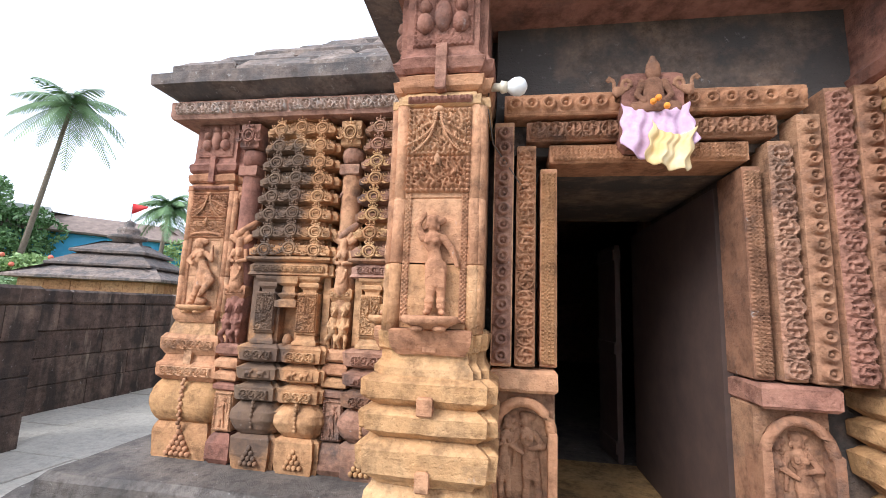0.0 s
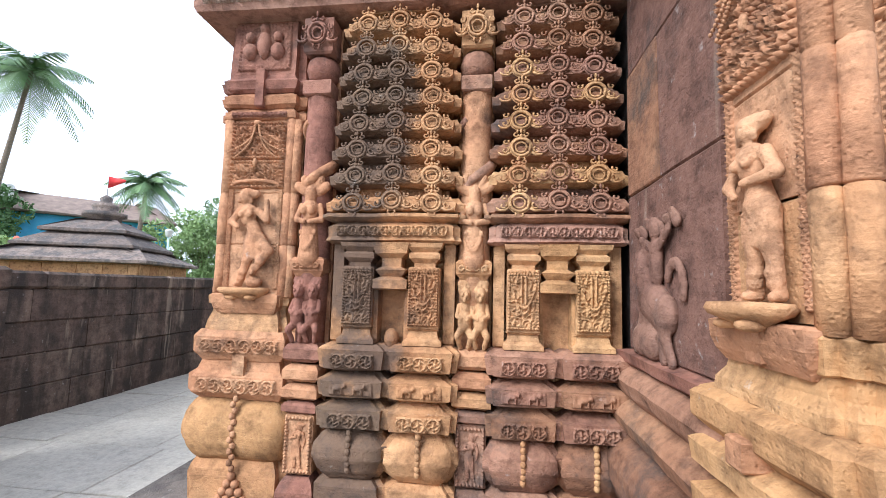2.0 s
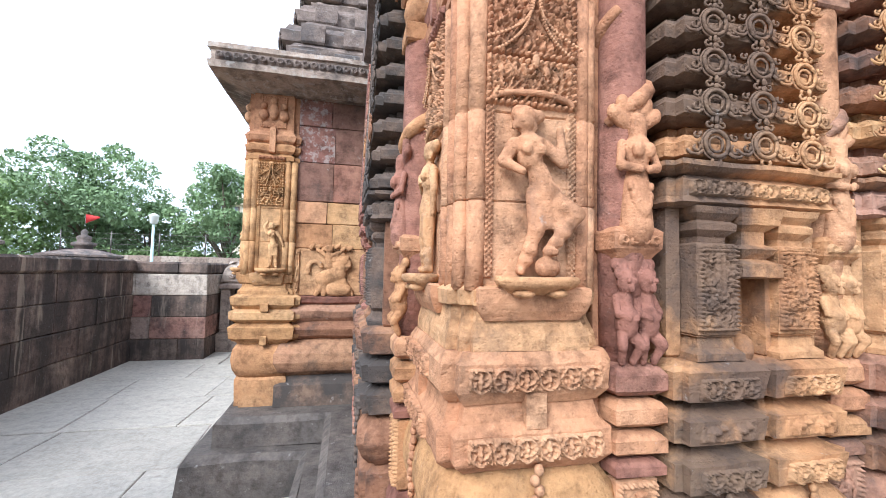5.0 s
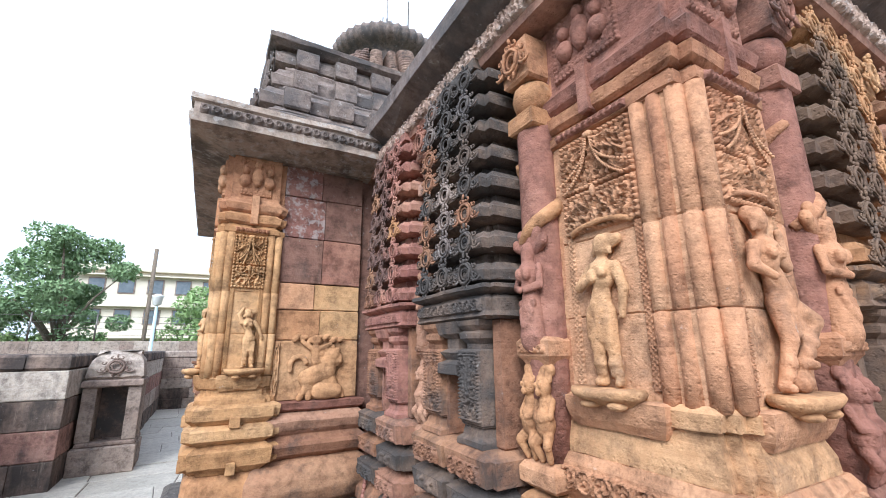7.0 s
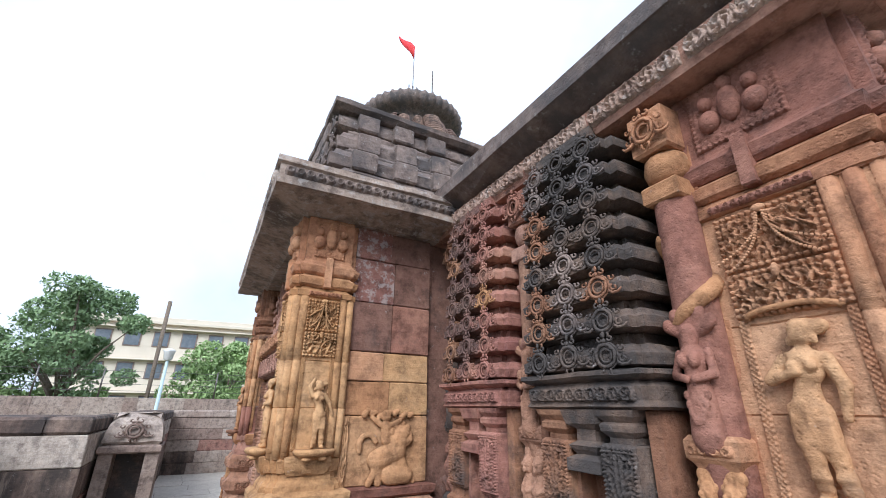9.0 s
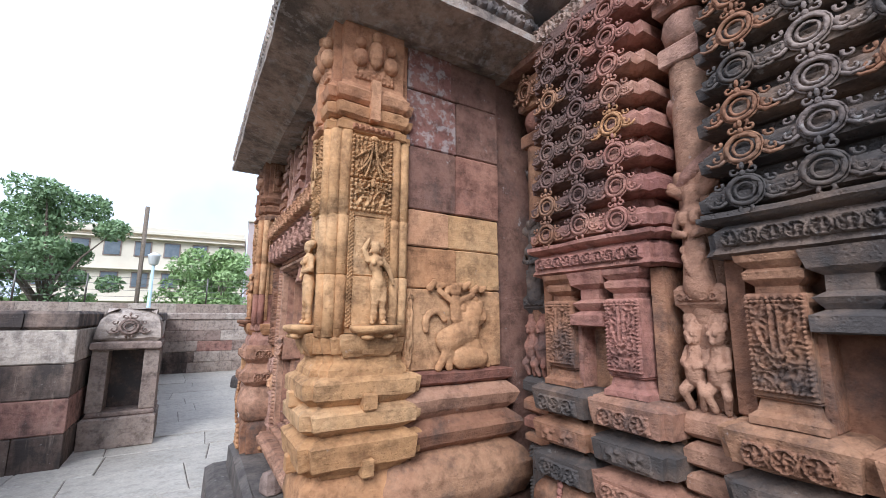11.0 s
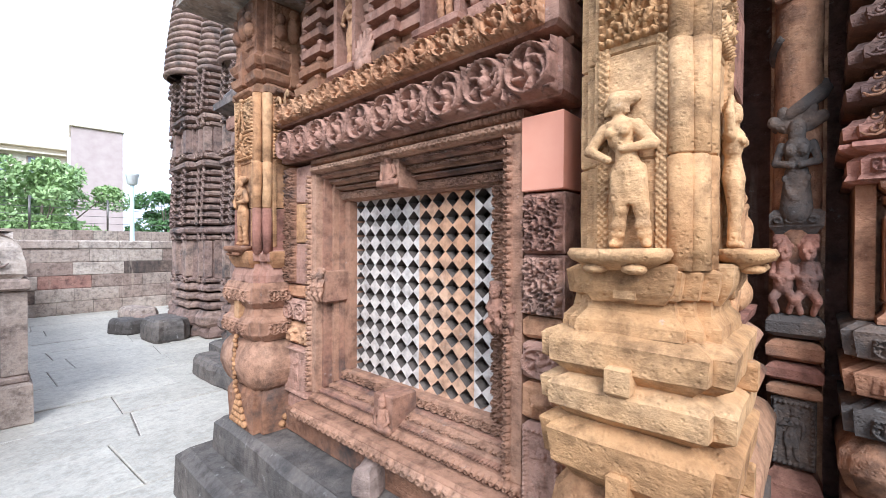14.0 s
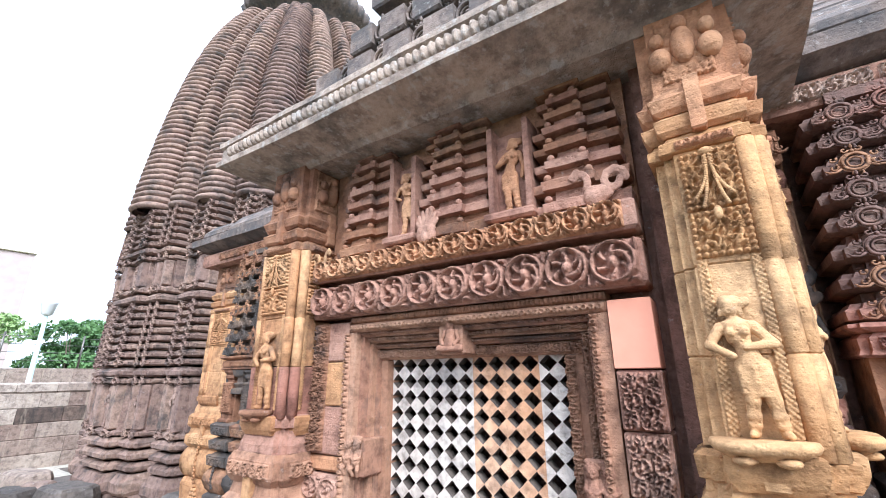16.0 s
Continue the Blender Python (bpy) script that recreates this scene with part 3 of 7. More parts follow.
            for t in (-1, 1):
                limb((x + t * 0.08, -0.10, 0.28), (x + t * 0.15, -0.20, 0.20), 0.075, 0.065)
                limb((x + t * 0.15, -0.20, 0.20), (x + t * 0.09, -0.10, 0.04), 0.055, 0.05)
                limb((x + t * 0.13, -0.03, 0.64), (x + t * 0.17, -0.12, 0.50), 0.05, 0.042)
                limb((x + t * 0.17, -0.12, 0.50), (x + t * 0.06, -0.22, 0.46), 0.042, 0.036)
        limb((-0.28, 0.0, 0.98), (0.28, 0.0, 0.98), 0.07)
    elif pose_name == "seated":
        limb((0, 0, 0.22), (0, 0, 0.50), 0.20, 0.15)
        limb((0, -0.02, 0.72), (0, -0.02, 0.80), 0.13, 0.12)
        limb((0, 0, 0.90), (0, 0, 0.96), 0.08, 0.05)
        for s in (-1, 1):
            limb((s * 0.10, -0.02, 0.14), (s * 0.34, -0.08, 0.12), 0.12, 0.09)
            limb((s * 0.34, -0.08, 0.12), (-s * 0.02, -0.16, 0.10), 0.08, 0.06)
            limb((s * 0.18, 0, 0.55), (s * 0.28, -0.04, 0.34), 0.065, 0.05)
            limb((s * 0.28, -0.04, 0.34), (s * 0.18, -0.14, 0.22), 0.05, 0.045)
    elif pose_name == "lion":
        limb((-0.10, 0, 0.36), (0.18, 0, 0.48), 0.15, 0.17)
        limb((0.22, -0.02, 0.62), (0.26, -0.05, 0.72), 0.15, 0.13)
        limb((0.30, -0.08, 0.66), (0.38, -0.08, 0.64), 0.07, 0.06)
        for dx, fx in ((0.24, 0.38), (0.12, 0.20), (-0.12, -0.22), (-0.16, -0.08)):
            limb((dx, -0.02, 0.38), ((dx + fx) / 2 + 0.04, -0.04, 0.2), 0.09, 0.06)
            limb(((dx + fx) / 2 + 0.04, -0.04, 0.2), (fx, -0.03, 0.05), 0.055, 0.05)
        for q in range(7):
            a = 0.4 + q * 0.45
            limb((-0.26 + 0.13 * math.cos(a), 0, 0.56 + 0.16 * math.sin(a)), (-0.26 + 0.13 * math.cos(a + 0.45), 0, 0.56 + 0.16 * math.sin(a + 0.45)), 0.04)
        limb((0.02, -0.03, 0.64), (0.0, -0.04, 0.84), 0.08, 0.08)
        limb((0.0, -0.05, 0.97), (0.0, -0.05, 1.0), 0.075)
        limb((0.05, -0.06, 0.84), (0.22, -0.10, 0.92), 0.04, 0.035)
        limb((-0.05, -0.06, 0.84), (-0.22, -0.04, 0.96), 0.04, 0.035)
        for q in range(9):
            a = q * 0.7
            limb((0.24 + 0.15 * math.cos(a), -0.06, 0.70 + 0.16 * math.sin(a)), (0.24 + 0.15 * math.cos(a), -0.06, 0.71 + 0.16 * math.sin(a)), 0.05)
        limb((0.10, -0.03, 0.15), (0.34, -0.05, 0.14), 0.14, 0.12)
        limb((0.40, -0.06, 0.16), (0.47, -0.05, 0.05), 0.06, 0.035)
        for q in range(9):
            a = q * 0.7
            limb((0.30 + 0.055 * math.cos(a), -0.10, 0.17 + 0.055 * math.sin(a)), (0.31 + 0.055 * math.cos(a), -0.10, 0.17 + 0.055 * math.sin(a)), 0.02)
        for q in range(7):
            px = -0.34 + 0.12 * q
            limb((px, -0.02, 1.0 + 0.03 * math.sin(q * 2.1)), (px + 0.05, -0.04, 1.04 + 0.03 * math.cos(q * 1.7)), 0.05, 0.035)
    elif pose_name == "mask":
        limb((-0.12, 0, 0.45), (0.12, 0, 0.45), 0.2, 0.2)
        limb((0, -0.14, 0.40), (0, -0.20, 0.34), 0.1, 0.09)
        for s in (-1, 1):
            limb((s * 0.14, -0.16, 0.52), (s * 0.14, -0.18, 0.52), 0.07)
            limb((s * 0.24, 0, 0.2), (s * 0.36, -0.04, 0.08), 0.1, 0.07)
        for q in range(7):
            a = (q - 3) * 0.42
            limb((0.2 * math.sin(a), 0, 0.6), (0.34 * math.sin(a), 0.02, 0.62 + 0.34 * math.cos(a)), 0.07, 0.05)
    elif pose_name == "bird":
        limb((0, 0, 0.28), (0.22, 0, 0.32), 0.2, 0.14)
        for q in range(6):
            a = -0.6 + q * 0.5
            limb((-0.24 + 0.14 * math.cos(a), 0, 0.56 + 0.18 * math.sin(a)), (-0.24 + 0.14 * math.cos(a + 0.5), 0, 0.56 + 0.18 * math.sin(a + 0.5)), 0.07)
        limb((-0.30, -0.02, 0.78), (-0.42, -0.02, 0.70), 0.08, 0.04)
        for q in range(8):
            a = q * 0.8
            r = 0.22 - 0.015 * q
            limb((0.38 + r * math.cos(a), -0.03, 0.5 + r * math.sin(a)), (0.38 + r * math.cos(a + 0.6), -0.03, 0.5 + r * math.sin(a + 0.6)), 0.07)
    return L


def statue(pose_name, m, high, material, label, group="", wide=1.0, deep=1.0, name="carved_figure", flip=False):
    key = pose_name
    if key not in FIGURES:
        FIGURES[key] = melt(figure(pose_name), 0.0125, 0.016)
    ob = link(name, shared(FIGURES[key], material), material, None, m @ Matrix.Diagonal((high * wide * (-1 if flip else 1), high * deep, high, 1)))
    return tagged(ob, label, "carving", group)

# ---- the temple's mass ----
WEST = pose(0, 0, 0, 0, 0, -90)
Z0 = 0.50                      # top of the plinth
CX, CY = 0.53, 6.25            # middle of the hall
XW, XE, YS, YN = -2.52, 3.58, 2.67, 9.83


def face_south(x, y, z):
    return pose(x, y, z)


def face_west(x, y, z):
    return pose(x, y, z, 0, 0, -90)


def structure(name, geo, material, worn=0.0):
    return tagged(link(name, geo.mesh(name, worn), material), kind="structure")


# hall walls, as far as they stand behind the carved fronts; the passage of the door goes through
g = Geo()
g.box(-2.15, 0.19, 3.05, 3.40, Z0, 3.2)
g.box(1.01, 3.2, 3.05, 3.40, Z0, 3.2)
structure("wall_south", g, PLASTERRED)
structure("wall_west", Geo().box(-2.15, -1.80, 3.40, 9.85, Z0, 3.2), PLASTERRED)
structure("wall_east", Geo().box(2.9, 3.2, 3.40, 9.85, Z0, 3.2), PLASTERRED)
structure("wall_north", Geo().box(-2.15, 3.2, 9.85, 10.15, Z0, 3.2), PLASTERRED)
structure("floor", Geo().box(-1.80, 2.9, 3.40, 9.85, Z0 - 0.2, Z0), PLINTH)
structure("ceiling", Geo().box(-2.1, 3.15, 3.1, 10.1, 3.2, 3.35), ROOF)
structure("wall_outer_east", Geo().loft(rect(3.2, 3.5, 2.9, 10.0), [(Z0, 0.1), (0.8, 0.1), (1.0, 0.15), (1.3, 0.05), (1.35, 0), (2.95, 0)]), BROWN)

# plinth: two rough steps round hall and bay
PLAN = [(-2.95, 2.2), (-1.0, 2.2), (-1.0, 1.15), (2.06, 1.15), (2.06, 2.2), (4.0, 2.2), (4.0, 10.75), (-2.50, 10.75), (-2.50, 7.76), (-3.70, 7.76), (-3.70, 4.72), (-2.95, 4.72)]


def plinth_steps():
    t = thing("plinth", "dark worn stone plinth under the temple walls", "plinth", kind="structure")
    part("lower_step", Geo().loft(PLAN, [(0.0, 0.06), (0.26, 0.05), (0.30, 0.0)], seg=0.35), PLINTH, t, worn=0.02)
    part("upper_step", Geo().loft(PLAN, [(0.30, -0.10), (0.46, -0.11), (0.50, -0.15)], seg=0.35), PLINTH, t, worn=0.015)


plinth_steps()

# ---- carved wall parts ----
POT_PROFILE = (
    ("foot", [(0.50, 0.06), (0.67, 0.07), (0.70, 0.06), (0.74, 0.02)]),
    ("pot", [(0.74, 0.03), (0.78, 0.07), (0.84, 0.105), (0.90, 0.115), (0.96, 0.10), (1.00, 0.06), (1.02, 0.03)]),
    ("lower_plate", [(1.02, 0.05), (1.05, 0.10), (1.055, 0.105), (1.125, 0.105), (1.13, 0.10), (1.15, 0.06), (1.20, 0.035)]),
    ("upper_plate", [(1.20, 0.05), (1.23, 0.09), (1.235, 0.095), (1.31, 0.095), (1.315, 0.09), (1.34, 0.06)]),
    ("bell", [(1.34, 0.05), (1.38, 0.045), (1.43, 0.015), (1.46, 0.01), (1.465, 0.04), (1.505, 0.045), (1.52, 0.01)]),
)
TIER_PROFILE = (
    ("foot", [(0.50, 0.03), (0.70, 0.04), (0.72, 0.02)]),
    ("pot", [(0.72, 0.03), (0.78, 0.08), (0.86, 0.10), (0.93, 0.08), (0.97, 0.03)]),
    ("lower_plate", [(0.97, 0.03), (0.985, 0.05), (1.015, 0.115), (1.10, 0.13), (1.108, 0.115), (1.13, 0.045)]),
    ("middle_plate", [(1.13, 0.04), (1.16, 0.12), (1.212, 0.128), (1.22, 0.115), (1.238, 0.05)]),
    ("upper_plate", [(1.238, 0.05), (1.27, 0.115), (1.328, 0.12), (1.336, 0.105), (1.348, 0.06)]),
    ("bell", [(1.348, 0.06), (1.375, 0.055), (1.40, 0.02), (1.435, 0.012), (1.44, 0.035), (1.50, 0.05), (1.512, 0.01)]),
)
HEAD_PROFILE = (
    ("shaft", [(1.52, 0.0), (2.40, 0.0)]),
    ("abacus", [(2.40, 0.01), (2.405, 0.02), (2.44, 0.02), (2.45, 0.0), (2.465, -0.01)]),
    ("lower_capital", [(2.465, 0.0), (2.48, 0.02), (2.52, 0.03), (2.53, 0.01), (2.545, -0.01)]),
    ("upper_capital", [(2.545, 0.0), (2.56, 0.02), (2.60, 0.035), (2.62, 0.01), (2.64, 0.0)]),
    ("head_block", [(2.64, 0.0), (2.94, 0.0)]),
)


def stone_bevel(profile):
    """Softens the sharp breaks of a profile."""
    out = [profile[0]]
    for (z0, o0), (z1, o1) in zip(profile, profile[1:]):
        if math.hypot(z1 - z0, o1 - o0) > 0.03:
            out.append((z0 * 0.85 + z1 * 0.15, o0 * 0.85 + o1 * 0.15))
            out.append((z0 * 0.15 + z1 * 0.85, o0 * 0.15 + o1 * 0.85))
        out.append((z1, o1))
    return out


def pilaster(x0, x1, y0, y1, faces, profile, stones, label, spread=0.55, step=0.03, wide=None):
    """A corner pilaster with stepped arrises; faces: 's', 'w' carry carving."""
    t = thing("corner_pilaster", label, "pilaster", kind="structure")
    shaft_plan = stepped(x0, x1, y0, y1, step, 2)
    base_plan = stepped(x0, x1, y0, y1, step * 1.3, 1)
    for name, prof in profile + HEAD_PROFILE:
        plan = shaft_plan if name in ("shaft", "bell") else base_plan
        prof = [(z, o * spread if z < 1.53 else o * 0.8) for z, o in prof]
        mat = stones.get(name, stones["all"])
        worn = 0.006 if name != "shaft" else 0.003
        if name == "shaft":
            prof = [(z, 0.0) for z in np.linspace(1.52, 1.755, 4)] + [(1.76, -0.006), (1.765, 0.0), (1.9, 0.0), (2.015, 0.0), (2.02, -0.006), (2.025, 0.0), (2.2, 0.0), (2.40, 0.0)]
        if name == "pot":
            prof = [(0.74 + 0.28 * q, (0.02 + 0.055 * math.sin(math.pi * q) ** 0.7)) for q in np.linspace(0, 1, 13)] if profile is POT_PROFILE else prof
            plan = stepped(x0 + 0.005, x1 - 0.005, y0 + 0.005, y1 - 0.005, 0.02, 2)
            part(name, Geo().loft(plan, prof, True, seg=0.03), mat, t, worn=worn)
            continue
        if name == "shaft" and "shaft_top" in stones:
            part("shaft_top", Geo().loft(plan, [q for q in prof if q[0] > 1.764], seg=0.045), stones["shaft_top"], t, worn=worn)
            prof = [q for q in prof if q[0] < 1.762]
        part(name, Geo().loft(plan, stone_bevel(prof), seg=0.045), mat, t, worn=worn)
    cx, cy = (x0 + x1) / 2, (y0 + y1) / 2
    ws = min(wide or 9, x1 - x0 - 4 * step - 0.01) / 2 + 0.02
    ww = min(wide or 9, y1 - y0 - 4 * step - 0.01) / 2 + 0.02
    corners = [((cx - ws, y0 + 0.006), (x0 + 0.018, y0 + 0.018), (x0 + 0.006, cy - ww))]
    if y0 > 7:
        corners.append(((x0 + 0.012, cy + ww), (x0 + 0.02, y1 - 0.02), (x0 + 0.05, y1)))
    corners.append(((cx + ws, y0 + 0.012), (x1 - 0.02, y0 + 0.02)))
    for pts in corners:
        lengths = [math.dist(a, b) for a, b in zip(pts, pts[1:])]
        k = max(1, round(sum(lengths) / 0.05))
        for q in np.linspace(0, sum(lengths) * 0.999, k + 1):
            i = 0
            while q > lengths[i]:
                q -= lengths[i]
                i += 1
            f = q / lengths[i]
            px, py = pts[i][0] * (1 - f) + pts[i + 1][0] * f, pts[i][1] * (1 - f) + pts[i + 1][1] * f
            rib = [(1.505, 0.027), (1.63, 0.026), (1.755, 0.027), (1.76, 0.021), (1.765, 0.027), (1.9, 0.026), (2.015, 0.027), (2.02, 0.021), (2.025, 0.027), (2.2, 0.026), (2.40, 0.027)]
            part("rib", Geo().lathe(px, py, rib[:4], 10), stones.get("shaft", stones["all"]), t, worn=0.004)
            part("rib", Geo().lathe(px, py, rib[3:], 10), stones.get("shaft_top", stones.get("shaft", stones["all"])), t, worn=0.004)
    for f in faces:
        at = (lambda z, out, u=0.0: face_south(cx + u, y0 - out, z)) if f == "s" else (lambda z, out, u=0.0: face_west(x0 - out, cy - u, z))
        w = min(wide or 9, (x1 - x0 if f == "s" else y1 - y0) - 4 * step - 0.01)
        m = stones.get("shaft_top", stones.get("shaft", stones["all"]))
        # raised middle of the face
        part("carved_panel", shared(relief(bordered(swags), w, 0.20, 0.03, 0.005), m), m, t, m=at(2.19, 0.0))
        part("carved_panel", shared(relief(bordered(foliage), w, 0.15, 0.028, 0.005), m), m, t, m=at(2.04, 0.0))
        # bead chains hung from the middle of the panel to its lower corners
        beads_geo = Geo()
        for side in (-1, 1):
            for k, reach in enumerate((1.0, 0.72) if w > 0.24 else (0.55, 0.3)):
                path = [(side * w * (0.03 + 0.02 * k + 0.47 * reach * q ** 2.2), 2.375 - (0.15 + 0.03 * k) * q ** 0.75) for q in np.linspace(0, 1, 22)]
                for px, pz in path:
                    beads_geo.ball((px, -0.031, pz), 0.0058, 6, 4)
        beads_geo.ball((0, -0.030, 2.17), (0.012, 0.010, 0.022), 8, 6)
        beads_geo.ball((0, -0.028, 2.375), (0.022, 0.014, 0.014), 8, 6)
        part("bead_chain", beads_geo, m, t, m=at(0, 0.0))
        for s in (-1, 1):
            carve("carved_border", lozenges, 0.03, 0.50, m, t, at(1.54, 0.0, s * (w / 2 - 0.016)), 0.006, 0.004)
        mb = stones.get("head_block", stones["all"])
        part("carved_panel", shared(relief(bordered(rosette_ground), w, 0.26, 0.018, 0.006), mb), mb, t, m=at(2.66, 0.0))
        carve("carved_band", pearls, w, 0.03, mb, t, at(2.407, 0.021), 0.006, 0.004)
        for q in (-1, 0, 1):
            dome = Geo()
            dome.ball((q * 0.075, -0.012, 0.10 + 0.035 * (q == 0)), (0.038, 0.035, 0.045 + 0.03 * (q == 0)), 10, 8)
            dome.ball((q * 0.075, -0.016, 0.175 + 0.045 * (q == 0)), (0.026, 0.028, 0.03), 8, 6)
            part("carved_dwarf", dome, mb, t, m=at(2.66, 0.0))
        part("cap_plate", Geo().loft(rect(-w / 2 - 0.01, w / 2 + 0.01, -0.035, 0.03), stone_bevel([(1.425, -0.012), (1.45, 0.004), (1.475, 0.012), (1.512, 0.014), (1.518, 0.004)]), seg=0.04), m, t, m=at(0, 0.0), worn=0.004)
        # strap down the capitals
        part("strap", Geo().box(-0.022, 0.022, -0.036, 0.02, 2.46, 2.66, 0.006), mb, t, m=at(0, 0.0))
        if profile is POT_PROFILE:
            for name, z, out in (("lower_plate", 1.055, 0.106), ("upper_plate", 1.237, 0.096)):
                carve("carved_band", vine, w + 0.10, 0.066, stones.get(name, stones["all"]), t, at(z, out * spread), 0.010, 0.004)
            part("strap", Geo().box(-0.03, 0.03, -0.055, 0.05, 1.13, 1.235, 0.006), m, t, m=at(0, 0.0))
            chain = Geo()
            for q in range(13):
                chain.ball((0.006 * (-1) ** q, -0.07 + 0.0018 * abs(q - 6), 1.03 - 0.026 * q), (0.016, 0.014, 0.016), 6, 5)
            part("bead_chain", chain, m, t, m=at(0, 0.0))
            leaf = Geo()
            for q in range(5):
                for p in range(5 - q):
                    leaf.ball(((p - (4 - q) / 2) * 0.04, -0.045, 0.54 + q * 0.035), (0.021, 0.018, 0.02), 7, 5)
            part("carved_leaf", leaf, m, t, m=at(0, 0.0))
        else:
            part("strap", Geo().box(-0.028, 0.028, -0.085, 0.02, 1.22, 1.285, 0.006), m, t, m=at(0, 0.0))
            part("strap", Geo().box(-0.024, 0.024, -0.08, 0.02, 0.97, 1.04, 0.006), m, t, m=at(0, 0.0))
            part("strap", Geo().box(-0.025, 0.025, -0.04, 0.02, 1.43, 1.47, 0.006), m, t, m=at(0, 0.0))
    return t


def rosette_ground(u, v, w, h):
    return 0.45 * foliage(u, v, w, h, 0.05) + 0.2


def ledge(m, w, material, group=""):
    """The small lotus bracket on which a figure stands."""
    g = Geo()
    g.loft([(w / 2 * math.cos(a), -0.035 + 0.062 * math.sin(a)) for a in np.linspace(0, 2 * math.pi, 20, endpoint=False)], [(-0.036, -0.04), (-0.022, -0.018), (-0.014, 0.0), (0.0, 0.008), (0.012, 0.002)], True)
    for q in (-1, 1):
        g.ball((q * w * 0.2, -0.055, -0.034), (w * 0.13, 0.03, 0.013), 9, 6)
    ob = link("figure_ledge", g.mesh("figure_ledge", 0.004), material, None, m)
    return tagged(ob, "small weathered sandstone ledge under a carved figure", "ledge", "figure ledges")


def hood(m, w, material):
    """A short curved canopy cut over a pilaster figure."""
    g = Geo()
    g.tube([(w / 2 * math.cos(a), -0.006 - 0.012 * math.sin(a), 0.03 * math.sin(a)) for a in np.linspace(0.05, math.pi - 0.05, 12)], 0.010, 6)
    ob = link("figure_hood", g.mesh("figure_hood", 0.004), material, None, m)
    return tagged(ob, "small curved sandstone canopy over a carved figure", "canopy", "figure canopies")


# -- medallion of the tower courses, facing -y

def medallion_mesh():
    g = Geo()

    def ring(cx, cz, r, th, y=0.0, n=16):
        g.tube([(cx + r * math.cos(a), y, cz + r * math.sin(a)) for a in np.linspace(0, 2 * math.pi, n, endpoint=False)], th, 5, True)

    def spiral(cx, cz, r, s, start, th):
        g.tube([(cx + s * r * (1 - 0.75 * q) * math.cos(start + 5.2 * q), -0.006, cz + r * (1 - 0.75 * q) * math.sin(start + 5.2 * q)) for q in np.linspace(0, 1, 10)], [th * (1 - 0.45 * q) for q in np.linspace(0, 1, 10)], 5)
    ring(0, 0, 0.038, 0.0065, -0.010, 18)
    ring(0, 0, 0.023, 0.0045, -0.006, 14)
    ring(0, 0, 0.046, 0.0035, -0.005, 18)
    for s in (-1, 1):
        spiral(s * 0.066, -0.012, 0.017, s, 2.2, 0.0060)
        spiral(s * 0.064, 0.026, 0.014, s, 2.6, 0.0052)
        spiral(s * 0.022, 0.060, 0.013, s, 3.4, 0.0052)
        g.tube([(s * 0.044, -0.005, -0.022), (s * 0.060, -0.007, -0.034), (s * 0.082, -0.006, -0.032), (s * 0.094, -0.004, -0.020)], [0.006, 0.006, 0.005, 0.003], 5)
        g.tube([(s * 0.012, -0.006, -0.044), (s * 0.016, -0.008, -0.054), (s * 0.006, -0.006, -0.064)], [0.005, 0.005, 0.003], 5)
    g.ball((0, -0.010, 0.050), (0.008, 0.008, 0.010), 6, 5)
    g.ball((0, -0.010, 0.072), (0.006, 0.007, 0.012), 6, 5)
    return g.mesh("medallion")


MEDALLION = medallion_mesh()


def pick(stones, r, k):
    return stones[int(r.random() * k) % len(stones)]


